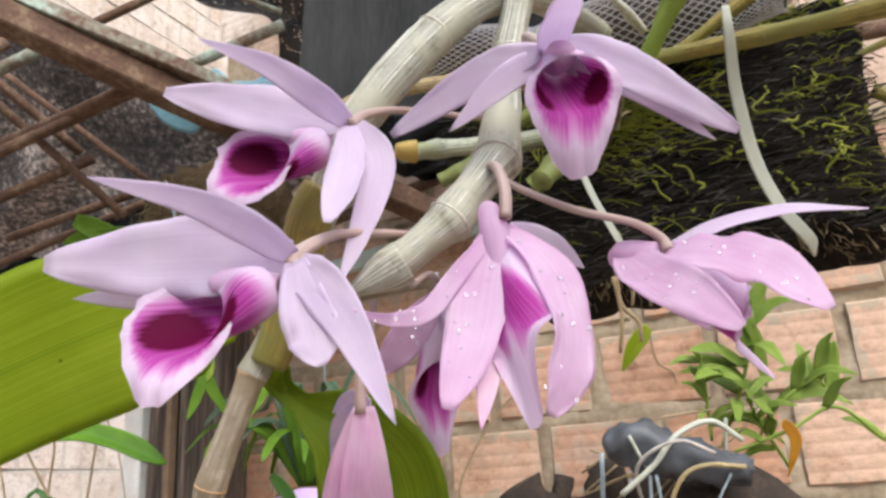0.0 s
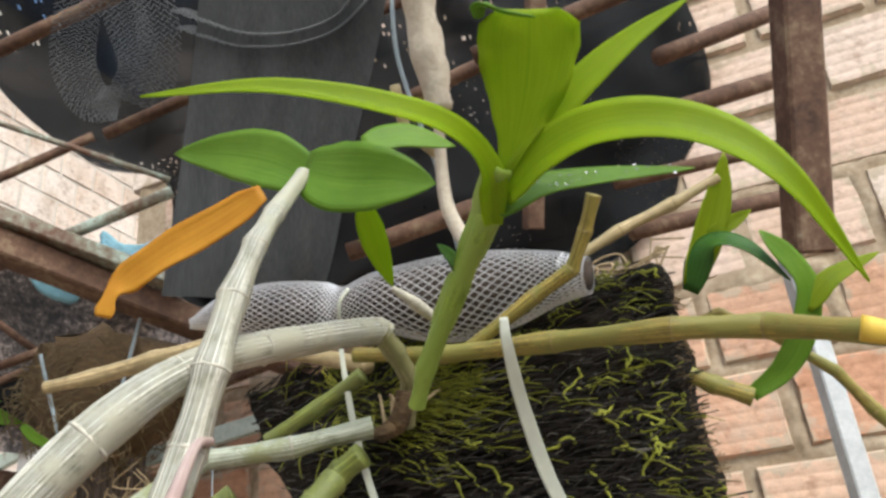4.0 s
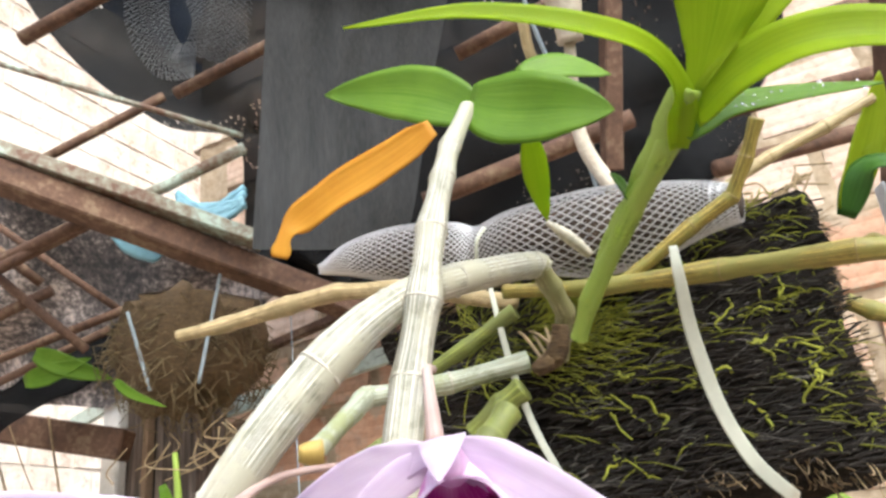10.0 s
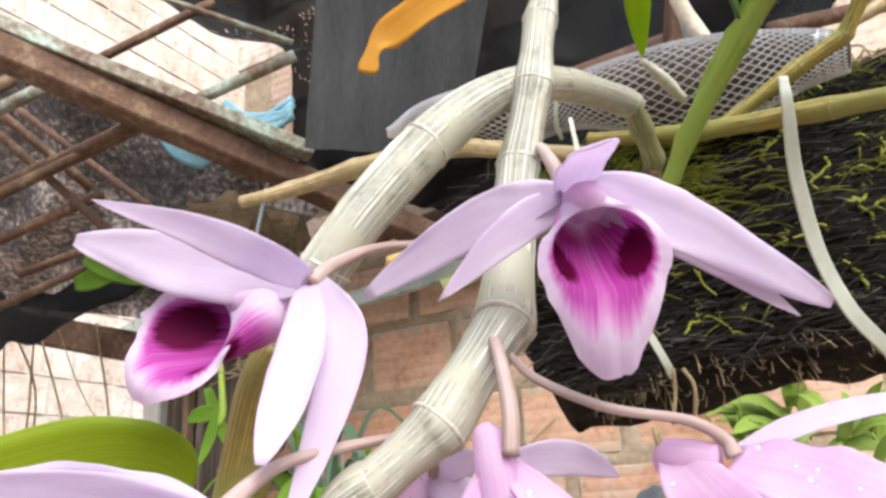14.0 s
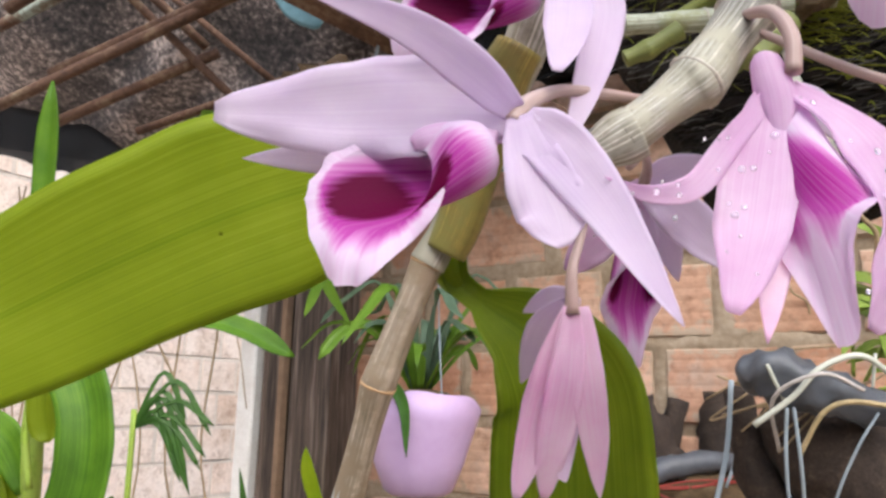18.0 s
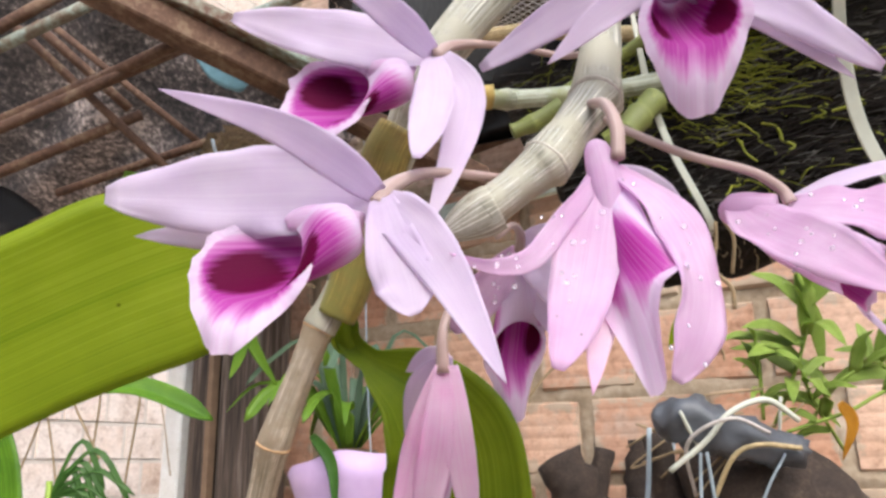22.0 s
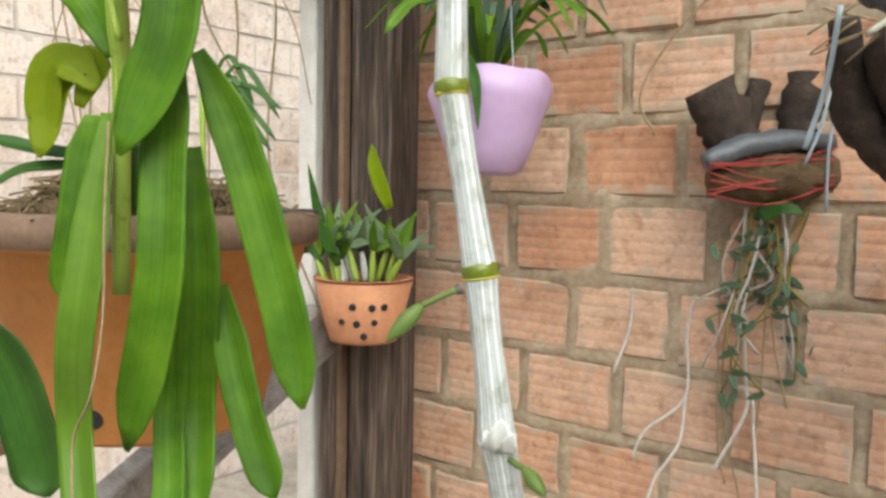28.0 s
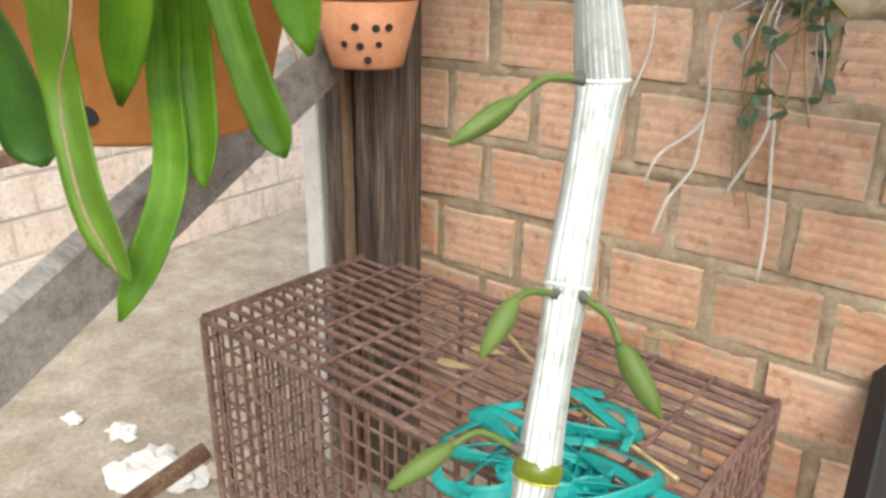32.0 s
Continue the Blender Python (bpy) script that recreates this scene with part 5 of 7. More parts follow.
# the folded bloom that hangs lowest
bloom([
    ("petal", [(0.5800, 0.7765, 1.5150), (0.5745, 0.7765, 1.5000), (0.5690, 0.7790, 1.4850), (0.5640, 0.7812, 1.4722)], 0.0080, CAM, "deep"),
    ("petal", [(0.5812, 0.7750, 1.5148), (0.5790, 0.7760, 1.4990), (0.5740, 0.7800, 1.4850), (0.5688, 0.7860, 1.4724)], 0.0085, CAM, "deep"),
    ("sepal", [(0.5820, 0.7770, 1.5150), (0.5830, 0.7790, 1.4980), (0.5820, 0.7850, 1.4840), (0.5800, 0.7920, 1.4726)], 0.0075, CAM, "deep"),
    ("sepal", [(0.5790, 0.7800, 1.5160), (0.5690, 0.7880, 1.5120), (0.5610, 0.7960, 1.5060), (0.5551, 0.8005, 1.4990)], 0.0095, CAM, ""),
    ("sepal", [(0.5790, 0.7840, 1.5160), (0.5690, 0.7900, 1.5190), (0.5580, 0.7960, 1.5170)], 0.0070, CAM, "")],
    ((0.5810, 0.7790, 1.5120), (0.5780, 0.7800, 1.4950), (0.5740, 0.7850, 1.4765), 0.0036, (0.3, -0.4, -0.85)),
    [((0.5823, 0.7822, 1.5456), .0013), ((0.5815, 0.7800, 1.5326), .0014), ((0.5805, 0.7765, 1.5233), .0017), ((0.5810, 0.7755, 1.5130), .0024)], 7)

hold = bmesh.new()
for k in range(14):
    a = V((0.6167, 0.9604, 1.6691)) + V((rng.uniform(-.004, .004), rng.uniform(-.004, .004), rng.uniform(-.004, .004)))
    b = on_block(0.30 + 0.016 * k, 0.10 + 0.03 * (k % 5), -0.022)
    tube(hold, [tuple(a), tuple(a.lerp(b, 0.5) + V((0, 0, 0.004))), tuple(b)], 5, 4, 0.0009, True)
tagged(part("anchoring_roots", hold, M_ROOT, orchid, "brown roots that grip the fern block"), kind="stuff")

# buds on the bare cane
def bud(pts, tip_pts, r):
    st = part("bud", tube(bmesh.new(), [(*p, .0009) for p in pts], 8, 6), M_BUD, orchid, "small green flower bud on a stalk")
    q0, q1 = V(pts[0]), V(pts[1])
    part("bract", tube(bmesh.new(), [(*(q0 - (q1 - q0) * 0.1), .0016), (*q0.lerp(q1, 0.06), .0014), (*q0.lerp(q1, 0.22), .0010)], 8, 3, None, True, 0.4), M_BLACKISH, st, "dark withered bract")
    a, b = V(pts[-1]), V(tip_pts)
    part("bud_tip", tube(bmesh.new(), [(*a, .0012), (*a.lerp(b, 0.12), r * 0.75), (*a.lerp(b, 0.4), r), (*a.lerp(b, 0.75), r * 0.7), (*b, r * 0.15)], 10, 5), M_BUD, st)


bud([(0.4773, 0.8016, 1.3019), (0.4747, 0.7970, 1.3001), (0.4718, 0.7922, 1.2978)], (0.4671, 0.7840, 1.2890), .0024)
bud([(0.4924, 0.8014, 1.2121), (0.4877, 0.7952, 1.2122), (0.4850, 0.7882, 1.2084)], (0.4780, 0.7753, 1.2005), .0024)
bud([(0.4853, 0.8099, 1.2583), (0.4917, 0.8077, 1.2561), (0.4962, 0.8069, 1.2551)], (0.5031, 0.8055, 1.2502), .0022)
bud([(0.4917, 0.7997, 1.1631), (0.4877, 0.7947, 1.1643), (0.4862, 0.7905, 1.1635)], (0.4848, 0.7790, 1.1529), .0028)
bud([(0.4965, 0.8030, 1.1626), (0.5034, 0.8027, 1.1597), (0.5082, 0.8000, 1.1552)], (0.5204, 0.7973, 1.1421), .0030)
bud([(0.4926, 0.7840, 1.1296), (0.4858, 0.7786, 1.1342), (0.4821, 0.7723, 1.1324)], (0.4749, 0.7583, 1.1256), .0027)

# hanging dry roll and stems behind
roll = thing("dried_stem", "dry papery old stem that hangs behind the net sleeve", "stem", at=(0.6528, 0.9961, 1.7599))
part("husk", tube(bmesh.new(), [(*(0.6662, 0.9313, 1.9170), .008), (*(0.6586, 0.9402, 1.8947), .0095), (*(0.6560, 0.9466, 1.8804), .0085), (*(0.6550, 0.9538, 1.8659), .0095), (*(0.6541, 0.9610, 1.8514), .0085), (*(0.6529, 0.9684, 1.8363), .007)], 14, 5, None, True, 0.35), M_PAPER, roll, "wrinkled tan husk")
part("stem", tube(bmesh.new(), [(*(0.6524, 0.9671, 1.8384), .003), (*(0.6452, 0.9814, 1.8057), .0035), (*(0.6451, 0.9872, 1.7832), .004), (*(0.6546, 0.9931, 1.7556), .0045)], 10, 5), M_PAPER, roll)
part("stem", tube(bmesh.new(), [(*(0.6433, 0.9853, 1.8197), .003), (*(0.6301, 0.9719, 1.8365), .003), (*(0.6305, 0.9612, 1.8574), .003)], 10, 5), M_CANET, roll)
wire("hanging_wire", [(0.6434, 0.9406, 1.9288), (0.6338, 0.9587, 1.8872), (0.6331, 0.9727, 1.8597), (0.6406, 0.9888, 1.8111), (0.6458, 0.9931, 1.7609)], 0.0013, M_WIRE, roll, "thin white hanging wire")


# ---- roof ----
roof = thing("roof_frame", "rusty steel roof frame with flaking mint paint", "roof frame", at=(-0.12, 1.37, 2.15))
def bar(name, a, b, w, h, material, parent=roof):
    return part(name, beam(bmesh.new(), a, b, w, h), material, parent)
bar("rafter", (-0.3236, 1.0746, 2.2123), (0.1160, 1.7720, 1.9750), 0.046, 0.04, M_RUST)
bar("lath", (-0.75, 1.955, 1.934), (0.35, 1.955, 2.027), 0.016, 0.036, M_MINTP)
bar("lath", (-0.62, 1.950, 2.035), (0.42, 1.950, 2.180), 0.022, 0.018, M_RUST)
bar("lath", (-0.96, 1.960, 2.010), (-0.60, 1.960, 2.100), 0.016, 0.036, M_MINTP)
bar("flange", (-0.3272, 1.0704, 2.2443), (0.0035, 1.5191, 2.0878), 0.034, 0.022, M_MINT)
for a, b, r, m in (((-0.2399, 1.1534, 2.3350), (0.0394, 1.4267, 2.2251), .0055, M_MINT), ((-0.2670, 1.3064, 2.2308), (-0.0961, 1.3976, 2.3361), .009, M_RUST), ((-0.1198, 1.3674, 2.1402), (0.0267, 1.4474, 2.2187), .011, M_MINT), ((-0.4580, 1.3380, 2.0958), (-0.1616, 1.3435, 2.1238), .012, M_RUST), ((-0.2499, 1.2489, 2.4228), (0.1184, 1.3256, 2.5315), .014, M_RUST), ((-0.0836, 1.4099, 2.3422), (0.5194, 1.5376, 2.5163), .012, M_RUST), ((-0.6130, 1.1988, 1.9509), (-0.2030, 1.3942, 2.1557), .011, M_RUST), ((-0.5756, 1.1763, 2.1016), (-0.3793, 1.2623, 2.2241), .012, M_RUST), ((-0.4923, 1.2573, 2.2077), (-0.3016, 1.4514, 1.9655), .009, M_RUST), ((-0.6392, 1.4747, 2.0019), (-0.3004, 1.5441, 2.0636), .010, M_RUST), ((-0.5668, 1.3809, 2.2862), (-0.3635, 1.5697, 2.0742), .008, M_RUST), ((-0.6043, 1.2740, 2.0349), (-0.2205, 1.3884, 2.1578), .012, M_RUST), ((-0.6165, 1.2926, 1.9520), (-0.3406, 1.4094, 2.0660), .011, M_RUST), ((-0.4772, 1.2883, 2.2168), (-0.3956, 1.4286, 2.0978), .010, M_RUST), ((-0.6178, 1.4198, 1.9201), (-0.3498, 1.5340, 2.0285), .009, M_RUST), ((-0.7661, 1.1741, 2.0708), (-0.2823, 1.2819, 2.2018), .012, M_MINT)):
    r *= 0.85
    part("rod", tube(bmesh.new(), [(*a, r), (*V(a).lerp(V(b), 0.5), r), (*b, r)], 8, 2), m, roof)
# laths in front of the brick wall
for a, b, r in (((0.7648, 1.4922, 2.2046), (0.9415, 1.6199, 2.3096), .012), ((0.7257, 1.5140, 2.1351), (0.9267, 1.6582, 2.2255), .013), ((0.6765, 1.5316, 2.0670), (0.9155, 1.6980, 2.1409), .010), ((0.6792, 1.5628, 2.0088), (0.9027, 1.7274, 2.0753), .012), ((0.2943, 1.5126, 2.0652), (0.5902, 1.5863, 2.1294), .014), ((0.5272, 1.4775, 2.2954), (0.8033, 1.5388, 2.3698), .013), ((0.3799, 1.4956, 2.2720), (0.6543, 1.5514, 2.3556), .011)):
    part("lath", tube(bmesh.new(), [(*a, r), (*V(a).lerp(V(b), 0.5), r), (*b, r)], 8, 2), M_RUST, roof)
bar("upright", (0.6621, 1.4037, 2.4177), (0.5533, 1.5568, 2.0466), 0.024, 0.024, M_RUST)
pole = part("rusty_pole", beam(bmesh.new(), (0.9426, 1.3802, 2.2708), (0.8637, 1.5159, 1.9084), 0.042, 0.042, (0.4, -0.9, 0)), M_RUST)
tagged(pole, "rusty square steel pole in front of the bricks", "pole")
wp = part("white_pole", beam(bmesh.new(), (0.8448, 1.5273, 1.9188), (0.836, 1.527, 0.0), 0.021, 0.021, (0.4, -0.9, 0)), plain("pale_grey_paint", (0.46, 0.47, 0.47), 0.6))
tagged(wp, "white painted steel pole standing in front of the bricks", "pole")


def sheet(name, rows, material, nu, parent=None, folds=0.01, holes=0.0, seed=0, label="", density=5.0):
    """A hung sheet between a left and a right border, with folds, and torn where holes says."""
    per = max(10, nu // 9)
    L = curve([r[0] for r in rows], per)
    R = curve([r[1] for r in rows], per)
    bm = bmesh.new()
    grid = []
    away = V((-0.43, 0.86, 0.28))
    for k, (a, b) in enumerate(zip(L, R)):
        row = []
        for j in range(nu + 1):
            p = V(a).lerp(V(b), j / nu)
            p = p + away * folds * (math.sin(j * 23.0 / nu + 4.0 * noise.noise(p * 3)) + 1.6 * noise.noise(p * 5 + V((seed, 0, 0))))
            row.append(p)
        grid.append(row)
    front = [[bm.verts.new(p) for p in row] for row in grid]
    back = [[bm.verts.new(p + away * 0.003) for p in row] for row in grid]
    for k in range(len(grid) - 1):
        for j in range(nu):
            c = grid[k][j]
            if holes and noise.noise(c * density + V((seed, 1, 2))) > 0.12 and random.random() < holes:
                continue
            bm.faces.new((front[k][j], front[k][j + 1], front[k + 1][j + 1], front[k + 1][j]))
            bm.faces.new((back[k][j], back[k + 1][j], back[k + 1][j + 1], back[k][j + 1]))
    for v in [v for v in bm.verts if not v.link_faces]:
        bm.verts.remove(v)
    return part(name, bm, material, parent, label)


tarp = sheet("black_tarp", [((-0.4967, 1.1105, 3.0160), (0.8200, 1.9700, 2.9536)), ((-0.3514, 1.3568, 2.5626), (0.8361, 2.0000, 2.4834)), ((-0.1918, 1.4723, 2.3628), (0.7481, 1.9991, 2.3150)), ((-0.0592, 1.5266, 2.2986), (0.7009, 1.9910, 2.2312)), ((-0.0702, 1.5643, 2.2029), (0.5762, 1.9718, 2.1454)), ((-0.0778, 1.5976, 2.1207), (0.3373, 1.8866, 2.0892)), ((0.0205, 1.6821, 2.0598), (0.1121, 1.7786, 2.0451))], M_CLOTH, 420, None, 0.02, 0.04, 2)
tagged(tarp, "torn black shade net stretched under the roof", "tarp")
strip = sheet("shade_cloth", [((0.2944, 1.1844, 2.5515), (0.5296, 1.3024, 2.5305)), ((0.2424, 1.2401, 2.3202), (0.4537, 1.3461, 2.3014)), ((0.2036, 1.2681, 2.1378), (0.3829, 1.3770, 2.1326)), ((0.1940, 1.2662, 1.9993), (0.3417, 1.3904, 2.0071)), ((0.1896, 1.2658, 1.9426), (0.3115, 1.4017, 1.9506))], surface("grey_cloth", [(0.3, (0.012, 0.0125, 0.013)), (0.7, (0.042, 0.042, 0.043))], 14, 0.95, 0.003, 0.6, 8, (3, 3, 0.3)), 40, None, 0.0035, 0.0, 5)
tagged(strip, "dusty dark grey shade cloth hanging down from the roof", "cloth")
sp, st, sb = nodes_of("old_roofing")
s1 = noise_tex(st, 85, 5, 0.7)
s2 = noise_tex(st, 6, 4, 0.6)
st.links.new(ramp(st, [(0.41, (0.034, 0.034, 0.038)), (0.51, (0.115, 0.102, 0.100)), (0.57, (0.27, 0.235, 0.225)), (0.63, (0.66, 0.57, 0.53))], math_node(st, "MULTIPLY_ADD", s2, 0.45, math_node(st, "MULTIPLY", s1, 0.6))).outputs[0], sb.inputs["Base Color"])
sb.inputs["Roughness"].default_value = 0.9
bump(st, sb, s1, 0.8, 0.006)
old = sheet("roof_sheet", [((-0.8473, 1.1526, 2.5070), (-0.0793, 1.7411, 2.1552)), ((-1.0141, 1.2610, 2.3583), (-0.1496, 1.7709, 2.1236)), ((-1.1684, 1.3532, 2.2588), (-0.2432, 1.7892, 2.0882)), ((-1.3411, 1.4478, 2.1878), (-0.4128, 1.7995, 2.0588)), ((-1.5176, 1.5366, 2.1527), (-0.6520, 1.7992, 1.9767))], sp, 160, None, 0.02, 0.0, 8)
tagged(old, "old dark roofing sheet, dusty and speckled with light", "roof")
eave = part("eave_beam", beam(bmesh.new(), (-0.9408, 1.5802, 1.9873), (-0.5127, 1.7316, 1.8703), 0.05, 0.06), M_RUST)
tagged(eave, "brown weathered eave beam that rests on the post", "beam")
random.seed(4)
low = [(-0.9816, 1.2752, 1.9658), (-0.8631, 1.3565, 1.9518), (-0.8089, 1.3962, 1.9260), (-0.7724, 1.4209, 1.9244), (-0.7231, 1.4589, 1.8864), (-0.6966, 1.4809, 1.8549), (-0.6711, 1.4943, 1.8823), (-0.6366, 1.5184, 1.8752), (-0.5945, 1.5421, 1.9099), (-0.5433, 1.5721, 1.9429), (-0.5064, 1.5953, 1.9556), (-0.4597, 1.6220, 1.9905)]
rag = sheet("torn_edge", [(tuple(V(q) + V((0.02, 0.02, 0.10))), q) for q in low], M_CLOTH, 9, None, 0.006, 0.0, 3)
tagged(rag, "torn black edge of the roof covering", "tarp")
bluep = part("blue_scrap", blade(bmesh.new(), [(-0.2002, 1.4033, 2.1363), (-0.1707, 1.4295, 2.1084), (-0.1365, 1.4511, 2.0952)], 0.05, CAM, shape="strap", thick=0.003, seed=2), M_BLUE)
tagged(bluep, "pale blue plastic scrap stuck in the roof frame", "plastic sheet")
bag = thing("plastic_bundle", "crumpled pale blue plastic bundle under the roof", "plastic bundle", at=(-0.1120, 1.5274, 2.1892))
for k in range(9):
    rr = random.Random(k)
    part("fold", tube(bmesh.new(), [tuple(V((-0.1628, 1.4979, 2.2028)) + V((0, 0, rr.uniform(-.018, .02)))), tuple(V((-0.1338, 1.5112, 2.1762)) + V((0, 0, rr.uniform(-.02, .02)))), tuple(V((-0.0940, 1.5284, 2.1789)) + V((0, 0, rr.uniform(-.02, .02)))), tuple(V((-0.0583, 1.5471, 2.2007)) + V((0, 0, rr.uniform(-.018, .02))))], 8, 4, 0.0065, True, 0.6), M_BLUE, bag)
# netting that hangs in loops
loops = thing("hanging_netting", "loose black netting hanging in loops under the roof", "netting", at=(0.1168, 1.2065, 2.3039))
for k, pts in enumerate(([(0.1261, 1.1540, 2.4115), (0.0949, 1.1829, 2.3341), (0.0732, 1.2052, 2.2758), (0.0833, 1.2325, 2.2302), (0.1167, 1.2470, 2.2256)], [(0.1595, 1.1684, 2.4070), (0.1517, 1.2074, 2.3263), (0.1533, 1.2399, 2.2648), (0.1267, 1.2513, 2.2242)], [(0.2144, 1.2416, 2.3041), (0.2951, 1.2871, 2.2726), (0.3870, 1.3181, 2.2770), (0.4644, 1.3216, 2.3242)], [(0.2138, 1.2308, 2.3246), (0.3062, 1.2842, 2.2860), (0.3998, 1.3130, 2.2956), (0.4526, 1.3023, 2.3531)], [(0.1829, 1.1786, 2.4038), (0.1877, 1.2301, 2.3078), (0.1565, 1.2589, 2.2304)])):
    nb2 = bmesh.new()
    path = curve(pts, 14)
    fr = frames(path)
    W2 = 0.022
    for i in range(len(fr) - 1):
        for j in range(-2, 3):
            p, q = fr[i][0] + fr[i][2] * W2 * j / 2 * (1 if i % 2 else 0.8), fr[i + 1][0] + fr[i + 1][2] * W2 * (j + (0.5 if i % 2 else -0.5)) / 2
            tube(nb2, [tuple(p), tuple(q)], 3, 1, 0.0008, False)
            q = fr[i + 1][0] + fr[i + 1][2] * W2 * (j - (0.5 if i % 2 else -0.5)) / 2
            tube(nb2, [tuple(p), tuple(q)], 3, 1, 0.0008, False)
    part("net_band", nb2, plain("net_dust", (0.08, 0.082, 0.086), 0.7) if k == 0 else bpy.data.materials["net_dust"], loops)

# hanging coir basket
M_GOLD = plain("golden_fibre", (0.14, 0.10, 0.045), 0.9, 0, 0.5, 90)
bc = V((-0.2305, 1.6060, 1.9709))
basket = thing("coir_basket", "dark brown husk orchid mount hanging on blue string", "hanging basket", at=tuple(bc))
bb = bmesh.new()
lathe(bb, [(0.001, -0.10), (0.06, -0.095), (0.11, -0.05), (0.125, 0.02), (0.11, 0.08), (0.06, 0.10), (0.001, 0.10)], 28, tuple(bc))
for v in bb.verts:
    v.co = rough_pt(v.co, 0.03)
part("husk", bb, M_COIR, basket)
rng = random.Random(9)
cf = bmesh.new()
for _ in range(520):
    d = V((rng.gauss(0, 1), rng.gauss(0, 1), rng.gauss(0, 0.8))).normalized()
    a = bc + V((d.x * 0.12, d.y * 0.12, d.z * 0.10))
    tube(cf, [tuple(a), tuple(a + d * 0.012 + V((rng.uniform(-.02, .02), rng.uniform(-.02, .02), rng.uniform(-.03, .01)))), tuple(a + d * 0.008 + V((rng.uniform(-.03, .03), rng.uniform(-.03, .03), rng.uniform(-.05, 0))))], 3, 2, 0.0011, False)
tagged(part("coir_matting", cf, M_GOLD, basket), kind="stuff")
for a, b in (((-0.0639, 1.4989, 2.0634), (-0.1314, 1.5224, 1.8881)), ((-0.2162, 1.4527, 2.0094), (-0.2009, 1.4912, 1.8860))):
    wire("string", [a, V(a).lerp(V(b), 0.5), b], 0.0028, M_WIRE, basket)
for k, (a, b, c, w_) in enumerate((((-0.2107, 1.5314, 1.7469), (-0.1943, 1.5481, 1.6838), (-0.1620, 1.5761, 1.6142), .022), ((-0.1941, 1.5450, 1.7203), (-0.2112, 1.5385, 1.6647), (-0.2252, 1.5325, 1.6274), .018), ((-0.1995, 1.5422, 1.7109), (-0.2224, 1.5274, 1.7052), (-0.2369, 1.5185, 1.6953), .026), ((-0.4335, 1.4567, 1.9887), (-0.3881, 1.4895, 1.9622), (-0.3258, 1.5309, 1.9341), .04), ((-0.4617, 1.4627, 1.9462), (-0.4159, 1.4797, 1.9557), (-0.3508, 1.5022, 1.9724), .035), ((-0.2453, 1.4615, 1.9065), (-0.2270, 1.4800, 1.8841), (-0.1851, 1.5103, 1.8596), .016))):
    blade_part("leaf", [a, b, c], w_, CAM, M_LEAF, basket, seed=40 + k)
part("shoot", tube(bmesh.new(), [(*(-0.1936, 1.5387, 1.7934), .004), (*(-0.1918, 1.5473, 1.7113), .006), (*(-0.1973, 1.5457, 1.6882), .003)], 8, 4), M_CANEG, basket)
roots = bmesh.new()
for _ in range(12):
    a = V((-0.1797, 1.5455, 1.8215)) + V((rng.uniform(-.09, .09), rng.uniform(-.05, .05), rng.uniform(-.02, .02)))
    tube(roots, [tuple(a), tuple(a + V((rng.uniform(-.05, .05), 0, -0.03))), tuple(a + V((rng.uniform(-.09, .09), 0, -0.05)))], 5, 4, 0.0013, False)
tagged(part("root_tangle", roots, M_ROOT, basket), kind="stuff")

M_LEAFG = thin_leaf("leaf_grey_green", [(0.3, (0.08, 0.135, 0.075)), (0.7, (0.18, 0.26, 0.17))], 0.45, 30, (0.7, 1.0, 0.6), 0.25, 30)

# ---- lilac half pot with a tufted plant ----
cc = V((-0.1000, 1.6896, 1.3489))
cup = thing("hanging_pot", "lilac plastic pot with wavy rim hung before the bricks", "pot", at=tuple(cc))
cb = bmesh.new()
SEG = 48
prof = [(0.0, 0.002), (0.044, 0.0), (0.058, 0.008), (0.076, 0.05), (0.093, 0.10), (0.104, 0.13), (0.101, 0.13), (0.089, 0.10), (0.070, 0.05), (0.046, 0.014), (0.0, 0.012)]
rings = []
for r, z in prof:
    row = []
    for k in range(SEG):
        an = 2 * math.pi * k / SEG
        lift = (0.034 * max(0, math.cos(an + 0.85)) + 0.003 * math.cos(6 * an + 0.6)) * max(0, (z - 0.06) / 0.07)
        row.append(cb.verts.new(cc + V((r * math.cos(an), r * math.sin(an) * 0.9, z + lift))))
    rings.append(row)
for a, b in zip(rings, rings[1:]):
    for k in range(SEG):
        cb.faces.new((a[k], a[(k + 1) % SEG], b[(k + 1) % SEG], b[k]))
part("bowl", cb, M_LILAC, cup)
part("compost", lathe(bmesh.new(), [(0.0, 0.172), (0.045, 0.166), (0.072, 0.145), (0.078, 0.10)], 24, tuple(cc)), M_COIR, cup)
wire("hanger", [(-0.0295, 1.6502, 1.4863), (-0.0431, 1.6586, 1.5885), (-0.0627, 1.6776, 1.7355), (-0.1365, 1.7601, 2.3705)], 0.0012, M_WIRE, cup)


